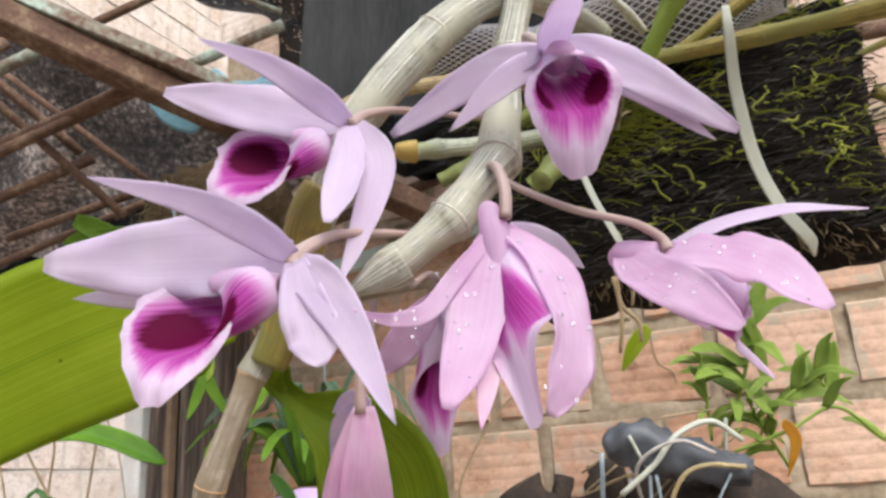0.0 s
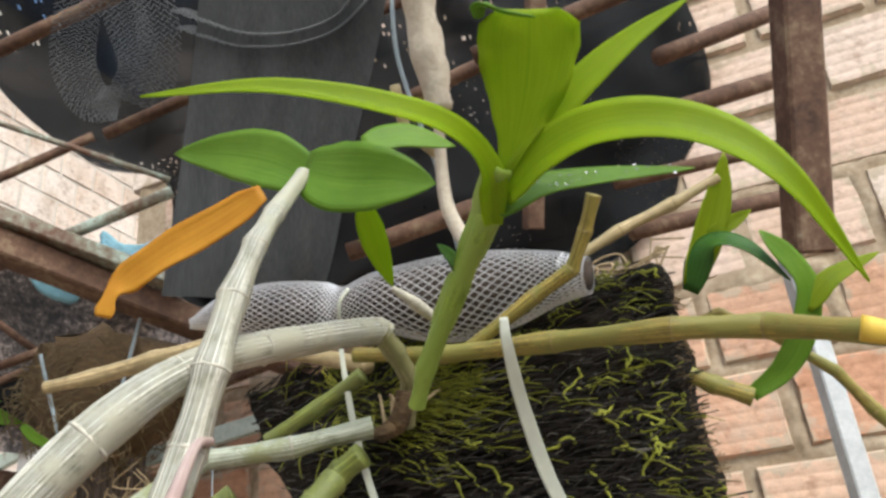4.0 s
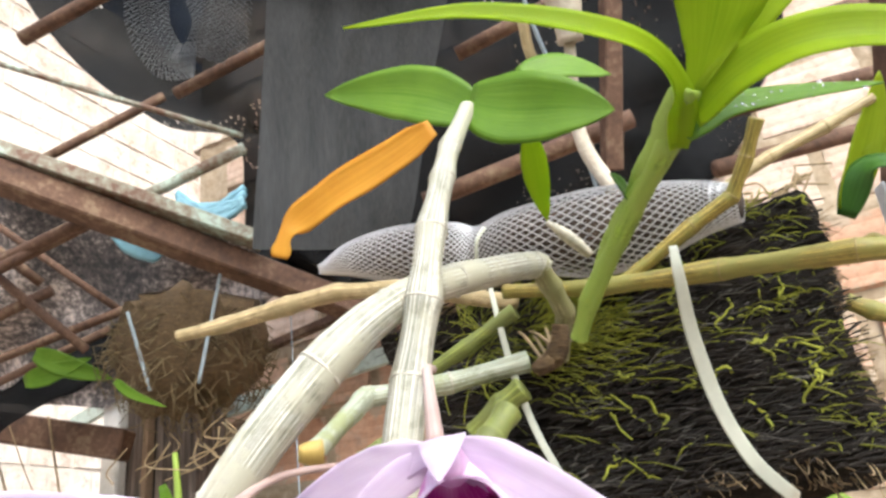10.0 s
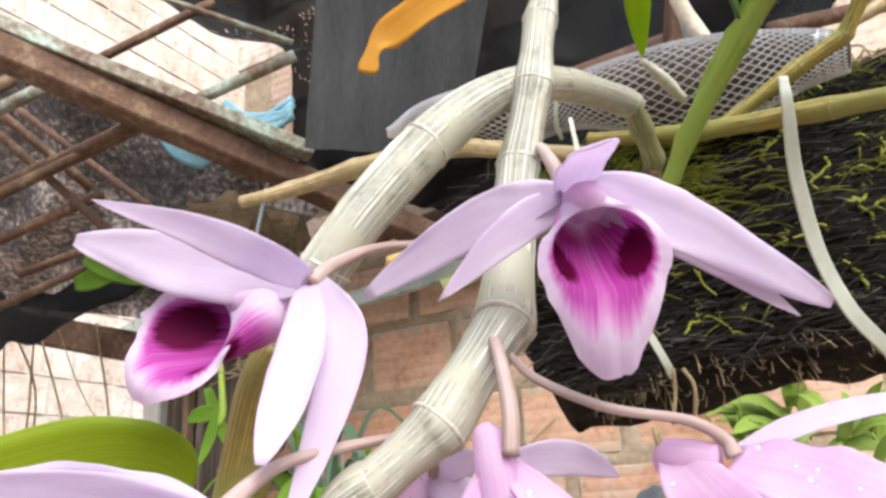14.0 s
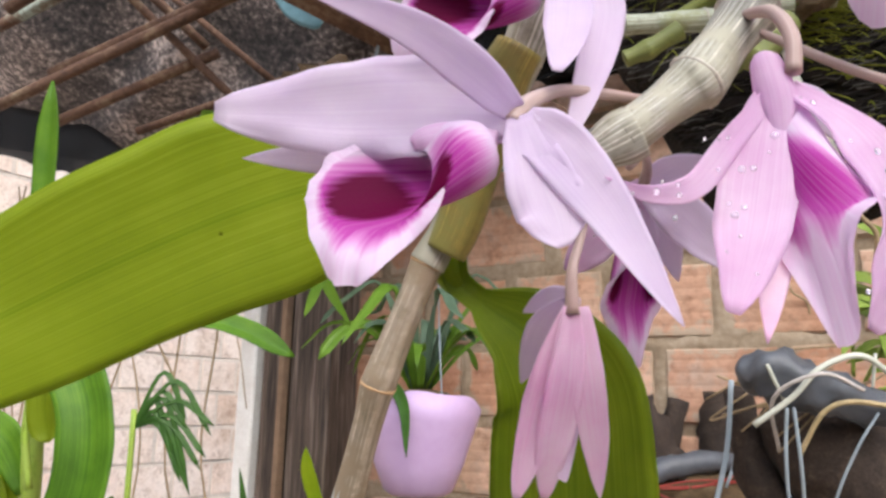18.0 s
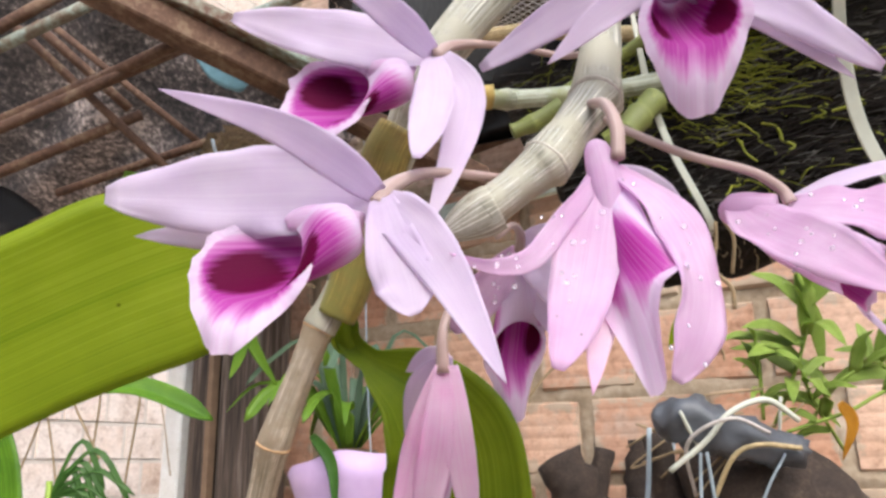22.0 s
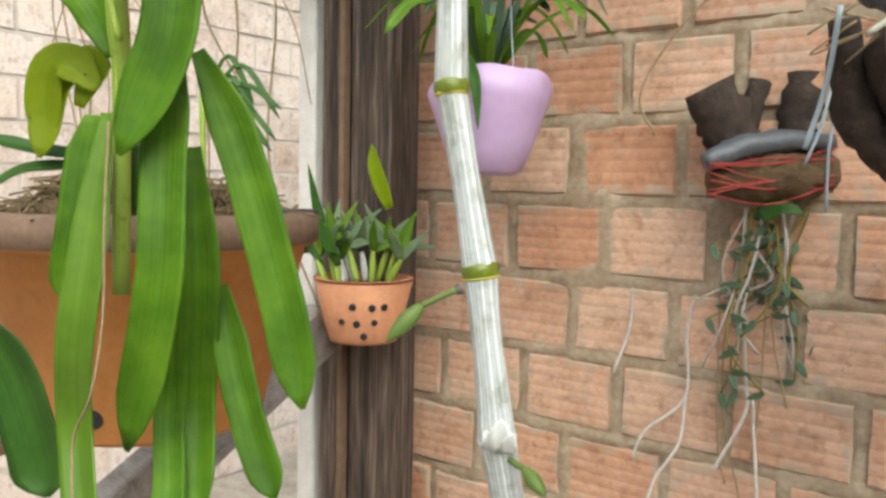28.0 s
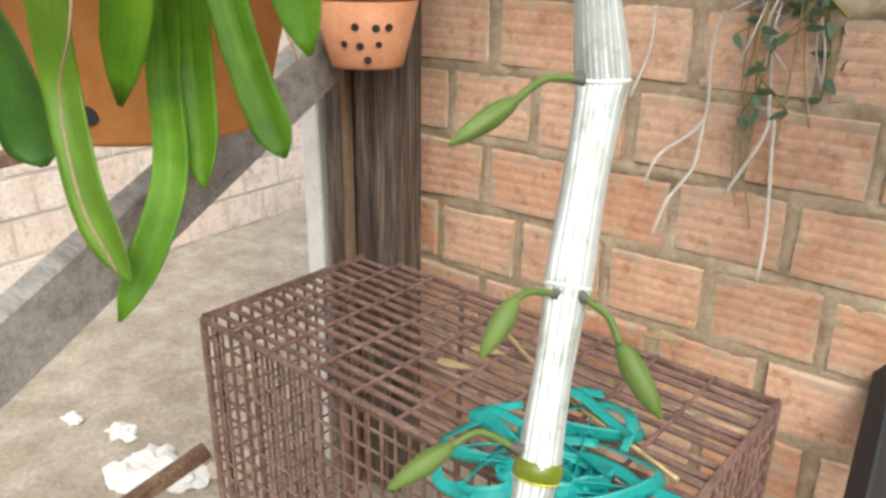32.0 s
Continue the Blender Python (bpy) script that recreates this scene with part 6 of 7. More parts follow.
def tuft(parent, centre, count, reach, width, material, seed, rise=0.6, droop=0.5, ref="leaf"):
    """Narrow arching leaves from one crown."""
    rg = random.Random(seed)
    for k in range(count):
        an = 2 * math.pi * k / count + rg.uniform(-0.3, 0.3)
        d = V((math.cos(an), math.sin(an), 0))
        L = reach * rg.uniform(0.6, 1.1)
        c = V(centre) + d * 0.012
        blade_part(ref, [c, c + d * L * 0.4 + V((0, 0, L * rise * rg.uniform(0.6, 1.2))), c + d * L * 0.8 + V((0, 0, L * (rise - droop * 0.3))), c + d * L * 1.1 + V((0, 0, L * (rise - droop) * rg.uniform(0.5, 1.3)))], width * rg.uniform(0.7, 1.15), (0.2, -0.3, 1) if abs(d.y) < 0.8 else (0.4, -0.6, 0.7), material, parent, seed=seed + k, per=4, across=4, shape="strap" if rg.random() < 0.5 else "leaf", cup=0.3)


tuft(cup, cc + V((0, 0, 0.165)), 15, 0.17, 0.021, M_LEAF, 60, 0.75, 0.4)
tuft(cup, cc + V((0, 0, 0.168)), 10, 0.15, 0.019, M_LEAFG, 90, 1.1, 0.3)
blade_part("leaf", [(-0.0941, 1.5809, 1.5374), (-0.0622, 1.5893, 1.4940), (-0.0535, 1.5909, 1.4134)], 0.02, CAM, M_LEAFD, cup, seed=99)

# ---- clay pots ----
M_LEAFP = thin_leaf("leaf_pale", [(0.3, (0.13, 0.22, 0.10)), (0.7, (0.30, 0.40, 0.24))], 0.4, 30, (0.8, 1.0, 0.5), 0.3, 30)
M_TERRA2 = surface("terracotta_orange", [(0.3, (0.42, 0.16, 0.035)), (0.7, (0.60, 0.28, 0.08))], 12, 0.8, 0.001, 0.4)
M_RIM = surface("weathered_rim", [(0.3, (0.10, 0.065, 0.042)), (0.7, (0.24, 0.155, 0.10))], 16, 0.85, 0.002, 0.5)
def clay_pot(base, r0, r1, h, label, holes, rim=0.0, group="clay pots"):
    b = V(base)
    ob = thing("clay_pot", label, "pot", group, at=tuple(b))
    body = lathe(bmesh.new(), [(0.0, 0.0), (r0 * 0.97, 0.0), (r0, 0.006), (r1, h - rim), (r1 + 0.35 * rim, h - rim), (r1 + 0.35 * rim, h - 0.004), (r1 + 0.35 * rim - 0.004, h), (r1 - 0.012, h), (r0 - 0.012, 0.014), (0.0, 0.014)], 40, tuple(b))
    part("body", body, M_TERRA if rim == 0 else M_TERRA2, ob)
    if rim:
        part("rim", lathe(bmesh.new(), [(r1 + 0.002, h - rim), (r1 + 0.35 * rim + 0.003, h - rim + 0.004), (r1 + 0.35 * rim + 0.003, h - 0.004), (r1 + 0.35 * rim - 0.004, h + 0.003), (r1 - 0.014, h + 0.003), (r1 - 0.016, h - rim)], 40, tuple(b)), M_RIM, ob, "grey weathered rim")
    part("growing_medium", lathe(bmesh.new(), [(0.0, h - 0.018), (r1 * 0.6, h - 0.014), (r1 - 0.013, h - 0.03)], 24, tuple(b)), M_COIR, ob)
    for an, z, r in holes:
        rr = r0 + (r1 - r0) * z / h
        c = b + V((rr * math.cos(an), rr * math.sin(an), z))
        d = V((math.cos(an), math.sin(an), -0.15))
        part("hole", tube(bmesh.new(), [(*(c - d * 0.004), r), (*(c + d * 0.0012), r)], 14, 1), M_BLACK, ob, "dark drainage hole")
    return ob


an0 = math.radians(-50)
pot1 = clay_pot((-0.4080, 1.7327, 1.0309), 0.067, 0.097, 0.122, "small terracotta orchid pot with round holes, hung on the post", [(an0 - 0.5, 0.045, .006), (an0 - 0.2, 0.075, .007), (an0 - 0.12, 0.042, .007), (an0 + 0.22, 0.073, .007), (an0 + 0.3, 0.045, .006), (an0 + 0.05, 0.018, .007), (an0 + 0.5, 0.074, .007)])
p1 = V((-0.4158, 1.7391, 1.1515))
rg = random.Random(3)
for k in range(12):
    x = rg.uniform(-0.07, 0.07)
    a = p1 + V((x * 0.8, x * 0.6 + rg.uniform(-.03, .03), -0.01))
    h = rg.uniform(0.02, 0.08)
    top = a + V((x * 0.5 + rg.uniform(-.02, .02), 0, h))
    st_ = part("stem", tube(bmesh.new(), [(*a, .006), (*a.lerp(top, 0.5), .007), (*top, .004)], 8, 4), M_CANEG if k % 3 else M_CANE, pot1)
    for j in range(5):
        d = V((rg.uniform(-1, 1), rg.uniform(-.6, .6), rg.uniform(0.2, 1.8))).normalized()
        blade_part("leaf", [top, top + d * 0.04, top + d * rg.uniform(0.05, 0.115) + V((0, 0, -0.012))], 0.018, (0.4, -0.8, 0.4), M_LEAFP if j % 2 else M_LEAF, pot1, seed=200 + k * 3 + j, per=4, across=4)
blade_part("leaf", [(-0.3697, 1.7617, 1.2846), (-0.3964, 1.7495, 1.3598), (-0.4056, 1.7476, 1.4083)], 0.03, CAM, M_LEAFB, pot1, seed=300)
blade_part("leaf", [(-0.4341, 1.6905, 1.1756), (-0.4649, 1.6752, 1.2501), (-0.4941, 1.6653, 1.3678)], 0.026, CAM, M_LEAFD, pot1, seed=301)
pot2 = clay_pot(tuple(V((-0.2672, 1.1872, 1.0272)) + V((0, 0, 0.008))), 0.135, 0.19, 0.255, "large terracotta pot with a grey rim and drainage holes", [(math.radians(-58), 0.035, .011), (math.radians(-66), 0.10, .009), (math.radians(-95), 0.07, .011), (math.radians(-20), 0.05, .011)], 0.036)
pm = bmesh.new()
part("coir_mound", lathe(bmesh.new(), [(0.0, 0.292), (0.06, 0.288), (0.12, 0.272), (0.172, 0.240)], 28, (-0.2672, 1.1872, 1.0352)), M_COIR, pot2, "brown coir heaped in the pot")
for k in range(620):
    an, rr = rg.uniform(0, 6.283), 0.17 * math.sqrt(rg.random())
    a = V((-0.2672, 1.1872, 1.0272)) + V((rr * math.cos(an), rr * math.sin(an), 0.296 - 1.7 * rr * rr + rg.uniform(-0.004, 0.012)))
    tube(pm, [tuple(a), tuple(a + V((rg.uniform(-.02, .02), rg.uniform(-.02, .02), rg.uniform(0.004, 0.018)))), tuple(a + V((rg.uniform(-.045, .045), rg.uniform(-.045, .045), rg.uniform(-0.004, 0.012))))], 4, 3, rg.uniform(0.0008, 0.0016), True)
tagged(part("dry_moss", pm, M_GOLD, pot2, "dry brown moss and root litter"), kind="stuff")
part("support", beam(bmesh.new(), (-0.5597, 0.9880, 0.9432), (-0.3093, 1.2653, 1.0235), 0.02, 0.02), M_RUST, pot2, "rusty bar under the pot")
blade_part("leaf", [(-0.1553, 1.2486, 1.2803), (-0.1176, 1.2737, 1.2822), (-0.0803, 1.3035, 1.2286)], 0.02, (0.4, -0.7, 0.5), M_LEAFD, pot2, seed=420)
cup2 = thing("black_cup", "small black plastic cup standing in the large pot", "cup", at=tuple(V((-0.1731, 1.3318, 1.2735))))
part("wall", lathe(bmesh.new(), [(0.0, -0.035), (0.026, -0.035), (0.036, 0.022), (0.033, 0.022), (0.024, -0.030), (0.0, -0.030)], 24, (-0.1731, 1.3318, 1.2735)), M_BLACK, cup2)
part("soil", lathe(bmesh.new(), [(0.0, 0.014), (0.02, 0.012), (0.0325, 0.008)], 20, (-0.1731, 1.3318, 1.2735)), M_COIR, cup2)

M_LEAFS = thin_leaf("leaf_strap", [(0.38, (0.055, 0.13, 0.005)), (0.5, (0.095, 0.21, 0.009)), (0.62, (0.155, 0.295, 0.016))], 0.48, 60, (0.7, 1.0, 0.2), 0.28, 20, 0.5)
# ---- strap-leaved orchid in the large pot ----
vanda = thing("strap_leaf_orchid", "large orchid with long hanging green strap leaves", "orchid", at=(0.0280, 0.9837, 1.2974))
part("stem", tube(bmesh.new(), [(*(0.0412, 0.9629, 1.2412), .007), (*(0.0498, 0.9600, 1.3967), .007), (*(0.0569, 0.9533, 1.4457), .008), (*(0.0582, 0.9455, 1.5422), .007), (*(0.0586, 0.9410, 1.5948), .004)], 10, 6), M_CANEG, vanda)
for k, (pts, w_, m, f) in enumerate((
    ([(0.0608, 0.9439, 1.5097), (0.0495, 0.9324, 1.5398), (0.0322, 0.9163, 1.5739), (0.0093, 0.8965, 1.6077)], .020, M_LEAFS, CAM),
    ([(0.0624, 0.9443, 1.5142), (0.0625, 0.9370, 1.5709), (0.0656, 0.9311, 1.6322), (0.0732, 0.9225, 1.7373)], .019, M_LEAFS, CAM),
    ([(0.0791, 0.9773, 1.5328), (0.0948, 0.9848, 1.5561), (0.1220, 0.9994, 1.5845)], .036, M_LEAFS, CAM),
    ([(0.0866, 0.9824, 1.5332), (0.1154, 0.9996, 1.5490), (0.1496, 1.0216, 1.5560), (0.1797, 1.0427, 1.5489), (0.2123, 1.0674, 1.5278)], .018, M_LEAFS, (0.4, -0.7, 0.5)),
    ([(0.0945, 0.9337, 1.5292), (0.1265, 0.9321, 1.5197), (0.1499, 0.9351, 1.4779), (0.1513, 0.9317, 1.4185), (0.1260, 0.9121, 1.3456)], .040, M_LEAFS, (0.5, -0.8, 0.2)),
    ([(0.0945, 0.9337, 1.5292), (0.0951, 0.9329, 1.5097), (0.0962, 0.9351, 1.4803), (0.0991, 0.9397, 1.4597)], .024, M_LEAFY, CAM),
    ([(0.0536, 0.9508, 1.4199), (0.0436, 0.9393, 1.4565), (0.0276, 0.9266, 1.4711), (-0.0052, 0.9041, 1.4752)], .028, M_LEAFS, (0.2, -0.7, 0.6)),
    ([(0.0225, 0.9568, 1.3993), (0.0061, 0.9432, 1.4188), (-0.0093, 0.9339, 1.4113), (-0.0183, 0.9350, 1.3568)], .030, M_LEAFY, (0.5, -0.7, 0.4)),
    ([(0.0360, 0.9445, 1.3776), (0.0375, 0.9390, 1.3348), (0.0335, 0.9318, 1.2764), (0.0235, 0.9307, 1.2337)], .036, M_LEAFS, (0.5, -0.8, 0.1)),
    ([(0.0054, 0.9508, 1.3852), (0.0120, 0.9592, 1.4205), (-0.0099, 0.9412, 1.4024), (-0.0168, 0.9303, 1.3452)], .028, M_LEAFY, (0.5, -0.7, 0.4)),
    ([(0.0806, 0.9307, 1.3761), (0.0868, 0.9158, 1.3053), (0.0878, 0.9017, 1.2209), (0.0679, 0.9110, 1.1503), (0.1096, 0.8950, 1.0821), (0.1506, 0.8916, 1.0407)], .028, M_LEAF, (0.5, -0.85, 0)),
    ([(0.1330, 0.9499, 1.4285), (0.1368, 0.9388, 1.3521), (0.1439, 0.9280, 1.2549), (0.1014, 0.9296, 1.1378)], .033, M_LEAFS, (0.5, -0.85, 0)),
    ([(0.1286, 0.9709, 1.4208), (0.1510, 0.9823, 1.3700), (0.1730, 0.9916, 1.2994), (0.1898, 0.9977, 1.2365), (0.2038, 1.0016, 1.1717)], .032, M_LEAFS, (0.6, -0.75, 0.2)),
    ([(0.1141, 0.9784, 1.3546), (0.1280, 0.9726, 1.2571), (0.1052, 0.9854, 1.1644), (0.1409, 0.9589, 1.0835)], .031, M_LEAFS, (0.5, -0.85, 0)),
    ([(0.1069, 0.9756, 1.2549), (0.0914, 0.9716, 1.1569), (0.1303, 0.9394, 1.0869), (0.1332, 0.8893, 1.0075)], .024, M_LEAFS, (0.6, -0.75, 0)),
    ([(0.1256, 0.9936, 1.2531), (0.1447, 0.9904, 1.1945), (0.1635, 0.9906, 1.1477), (0.1844, 0.9933, 1.1042)], .027, M_LEAFS, (0.6, -0.75, 0)),
    ([(0.0310, 0.9712, 1.3991), (0.0374, 0.9715, 1.3553), (0.0443, 0.9714, 1.3028)], .022, M_LEAFD, CAM),
    ([(-0.0477, 0.8949, 1.2214), (-0.0237, 0.9084, 1.1781), (-0.0062, 0.9161, 1.1258), (0.0055, 0.9204, 1.0822)], .055, M_LEAFD, CAM),
    ([(-0.0748, 0.9140, 1.3629), (-0.0414, 0.9379, 1.3538), (-0.0136, 0.9580, 1.3486)], .014, M_LEAFD, (0.2, -0.6, 0.8)),
    ([(-0.0719, 0.9116, 1.3176), (-0.0475, 0.9316, 1.3364), (-0.0131, 0.9576, 1.3408)], .014, M_LEAFD, (0.2, -0.6, 0.8)),
    ([(0.0133, 0.9451, 1.3468), (0.0056, 0.9433, 1.3107), (-0.0021, 0.9421, 1.2658)], .02, M_LEAFY, CAM))):
    blade_part("strap_leaf", pts, w_, f, m, vanda, shape="long", cup=0.12, fold=0.25, seed=500 + k, per=6, thick=0.0012)
wire("dry_stalk", [(0.0911, 0.9254, 1.3694), (0.1075, 0.9117, 1.2986), (0.1155, 0.9054, 1.2393), (0.1170, 0.8951, 1.1883), (0.0831, 0.9002, 1.1463), (0.1144, 0.8859, 1.0890), (0.1484, 0.8836, 1.0494)], 0.0009, M_ROOT, vanda, "withered brown leaf edge")
wire("flower_spike", [(0.0909, 0.9322, 1.5308), (0.0818, 0.9314, 1.4721), (0.0850, 0.9377, 1.4265)], 0.003, M_CANEG, vanda)

# arching plant against the far wall
fan = thing("arching_plant", "thin arching leaves of a plant by the far wall", "plant", at=(-0.4995, 1.4230, 1.4727))
fb = V((-0.4957, 1.4281, 1.4444))
part("stem", tube(bmesh.new(), [tuple(fb + V((0, 0.01, -0.42))), tuple(fb + V((0.006, 0, -0.18))), tuple(fb + V((0, 0, 0.03)))], 7, 6, 0.005, True), M_CANEG, fan)
for k in range(11):
    b_ = V((-0.3884, 1.4961, 1.4878)) - V((-0.4955, 1.4248, 1.4824))
    e = fb + b_ * rg.uniform(0.5, 1.1) + V((0, 0, rg.uniform(-0.12, 0.02)))
    m_ = fb.lerp(e, 0.5) + V((0, 0, rg.uniform(0.04, 0.09)))
    blade_part("leaf", [fb, m_, e], 0.010, (0.3, -0.7, 0.6), M_LEAFD, fan, shape="strap", seed=600 + k, per=5, across=4)
tw = bmesh.new()
for k in range(16):
    a = V((-0.9701, 1.4289, 1.9241)).lerp(V((-0.6187, 1.6628, 1.9419)), rg.random())
    b_ = a + V((rg.uniform(-.25, .25), 0.05, -rg.uniform(0.3, 0.9)))
    tube(tw, [tuple(a), tuple(a.lerp(b_, 0.3) + V((rg.uniform(-.1, .1), 0, 0))), tuple(a.lerp(b_, 0.65) + V((rg.uniform(-.1, .1), 0, 0))), tuple(b_)], 4, 5, rg.uniform(0.001, 0.0024), False)
tagged(tagged(part("dry_twigs", tw, M_ROOT), "thin dry twigs and roots hanging before the far wall", "twigs"), kind="stuff")

# ---- log mount with red string ----
lg = V((0.2621, 1.9693, 1.3664))
stump = thing("log_mount", "dark log mount wrapped in red string, hung on the bricks", "log", at=tuple(lg))
for a, b, r in (((0.1763, 1.9141, 1.5000), (0.2270, 1.9448, 1.3889), .042), ((0.2476, 1.9672, 1.5115), (0.2228, 1.9423, 1.3981), .018), ((0.3054, 2.0228, 1.5241), (0.3002, 2.0112, 1.3915), .036)):
    part("stub", tube(bmesh.new(), [(*a, r * 0.95), (*V(a).lerp(V(b), 0.5), r), (*b, r)], 12, 4, None, True, 0.4), M_BARK, stump)
part("log", tube(bmesh.new(), [(*(0.1904, 1.9032, 1.3501), .03), (*(0.2716, 1.9508, 1.3542), .042), (*(0.3474, 2.0195, 1.3641), .034)], 14, 6, None, True, 0.4), M_COIR, stump)
part("plastic_wrap", tube(bmesh.new(), [(*(0.1937, 1.8699, 1.3752), .016), (*(0.2309, 1.8984, 1.3963), .02), (*(0.2888, 1.9419, 1.4117), .018), (*(0.3543, 2.0024, 1.4115), .012)], 10, 6, None, True, 0.4), M_GREYP, stump, "grey plastic wrap")
for k in range(9):
    a, b = V((0.2034, 1.8587, 1.3812)), V((0.3603, 1.9870, 1.3908))
    dz = -0.008 * k
    wire("string", [a + V((0, 0, dz + rg.uniform(-.01, .02))), a.lerp(b, 0.5) + V((0, -0.012, dz + rg.uniform(-.02, .02))), b + V((0, 0, dz + rg.uniform(-.01, .02)))], 0.0013, M_RED, stump)
for pts in ([(0.3591, 1.9498, 1.5125), (0.3473, 1.9365, 1.4329), (0.3279, 1.9313, 1.3754)], [(0.3706, 1.9598, 1.5392), (0.3552, 1.9656, 1.4079), (0.3527, 1.9823, 1.2999)]):
    wire("tie_wire", pts, 0.0028, M_WIRE, stump)
vine = thing("hanging_vine", "small trailing vine with pale roots hanging over the bricks", "vine", at=(0.2608, 1.9653, 1.3148))
for k in range(22):
    rg.random()
    a = V((0.2338, 1.9325, 1.3048)).lerp(V((0.3313, 2.0043, 1.3077)), rg.random())
    L = rg.uniform(0.08, 0.34)
    pts = [a, a + V((rg.uniform(-.04, .02), rg.uniform(-.02, .03), -L * 0.4)), a + V((rg.uniform(-.07, .03), rg.uniform(-.02, .03), -L * 0.75)), a + V((rg.uniform(-.09, .03), 0.02, -L))]
    s_ = wire("stem", pts, rg.uniform(0.0012, 0.0028), M_AERIAL if k % 2 else M_CANEO, vine)
    if k % 2 == 0:
        c = curve(pts, 6)
        for j in range(3, len(c), 3):
            d = V((rg.uniform(-1, 1), rg.uniform(-.5, 0), rg.uniform(-.8, .2))).normalized()
            p = V(c[j])
            blade_part("leaf", [p, p + d * 0.015, p + d * 0.030], 0.013, CAM, M_LEAFG, s_, seed=700 + k * 20 + j, per=3, across=4)
for pts in ([(0.1505, 2.0248, 1.1832), (0.1386, 1.9865, 1.0863), (0.1462, 1.9695, 0.9682), (0.0927, 1.9229, 0.9058), (0.0772, 1.9093, 0.8573)], [(0.1462, 1.9695, 0.9682), (0.1470, 1.9465, 0.8904), (0.1174, 1.9181, 0.8280), (0.1034, 1.9014, 0.7651)], [(0.0220, 2.0122, 1.1650), (0.0286, 1.9895, 1.0737), (0.0153, 1.9547, 0.9921)], [(0.2241, 2.0093, 1.1605), (0.2444, 1.9799, 1.0122), (0.2497, 1.9670, 0.9565), (0.2098, 1.9322, 0.8560)], [(0.2565, 1.9807, 0.9845), (0.2813, 1.9463, 0.8084), (0.2865, 1.9235, 0.7201)]):
    wire("aerial_root", pts, 0.0032, M_AERIAL, vine, "pale grey aerial root")
for pts in ([(0.216, 1.984, 1.22), (0.2049, 1.984, 0.9753), (0.2464, 1.984, 0.7877)], [(0.2689, 1.984, 1.24), (0.2687, 1.984, 1.0055), (0.2588, 1.984, 0.874)], [(0.1924, 1.984, 1.20), (0.2008, 1.984, 0.903), (0.2172, 1.984, 0.8228)], [(0.2768, 1.984, 1.26), (0.2823, 1.984, 1.1025), (0.3107, 1.984, 0.9737)]):
    wire("dry_root", pts, 0.0018, M_ROOT, vine, "thin brown dry root")
blade_part("leaf", [(0.2654, 1.9338, 1.2903), (0.2923, 1.9431, 1.3092), (0.3279, 1.9558, 1.2968)], 0.035, (0.3, -0.8, 0.6), M_LEAFD, vine, seed=760)
wire("tendril", [(0.1890, 1.9924, 1.6913), (0.1321, 1.9698, 1.6376), (0.0717, 1.9541, 1.5544), (0.0499, 1.9435, 1.4860), (0.0762, 1.9570, 1.4269)], 0.0025, M_ROOT, vine)

# ---- wood mount with wires beside the wall ----
mount = thing("wood_mount", "dark hollow wood mount with grey plastic and wires", "planter", at=(0.5095, 1.5682, 1.4718))
part("trough", tube(bmesh.new(), [(*(0.4663, 1.5809, 1.4949), .02), (*(0.4900, 1.6001, 1.4763), .05), (*(0.5424, 1.6431, 1.4327), .085), (*(0.5985, 1.6943, 1.3567), .10), (*(0.6426, 1.7409, 1.2607), .095), (*(0.6679, 1.7827, 1.1184), .08)], 20, 6, None, True, 0.25), M_BARK, mount)
part("branch", tube(bmesh.new(), [(*(0.4310, 1.5888, 1.5228), .015), (*(0.4349, 1.6008, 1.4690), .020), (*(0.4496, 1.6089, 1.4092), .022), (*(0.4860, 1.6425, 1.3573), .020)], 12, 5, None, True, 0.4), M_BARK, mount)
part("plastic_wrap", tube(bmesh.new(), [(*(0.4564, 1.4787, 1.5412), .005), (*(0.4677, 1.4872, 1.5368), .019), (*(0.4969, 1.4959, 1.5298), .026), (*(0.5359, 1.5253, 1.5136), .022), (*(0.5949, 1.5678, 1.4982), .016)], 16, 6, None, True, 0.7), M_GREYP, mount, "dark grey plastic wrap")
for pts, r, m in (([(0.4729, 1.4656, 1.4806), (0.5107, 1.4726, 1.5101), (0.5368, 1.4839, 1.5396), (0.5714, 1.5044, 1.5523), (0.5989, 1.5272, 1.5307)], .0045, M_TAPE), ([(0.5024, 1.4815, 1.4991), (0.4975, 1.4889, 1.4470), (0.4957, 1.5107, 1.3944), (0.5060, 1.5359, 1.3647)], .0028, M_WIRE), ([(0.5083, 1.4854, 1.4993), (0.5100, 1.4995, 1.4360), (0.5041, 1.5359, 1.3587)], .0028, M_WIRE), ([(0.5804, 1.5341, 1.4964), (0.5595, 1.5274, 1.4610), (0.5351, 1.5343, 1.4077), (0.5192, 1.5471, 1.3534)], .0022, M_WIRE), ([(0.5101, 1.4961, 1.4533), (0.5338, 1.4913, 1.4939), (0.5587, 1.5054, 1.5063), (0.5970, 1.5318, 1.5021)], .004, M_CANET), ([(0.4329, 1.5509, 1.5291), (0.4222, 1.5598, 1.4509), (0.4036, 1.5623, 1.3788)], .0045, M_WIRE), ([(0.4892, 1.4639, 1.5418), (0.5014, 1.4796, 1.5048)], .003, M_TAPE), ([(0.4858, 1.5190, 1.4542), (0.4923, 1.4706, 1.5082), (0.5390, 1.4652, 1.5326), (0.5728, 1.4884, 1.5176)], .003, M_AERIAL)):
    wire("tie_wire", pts, r * 0.72, m, mount)
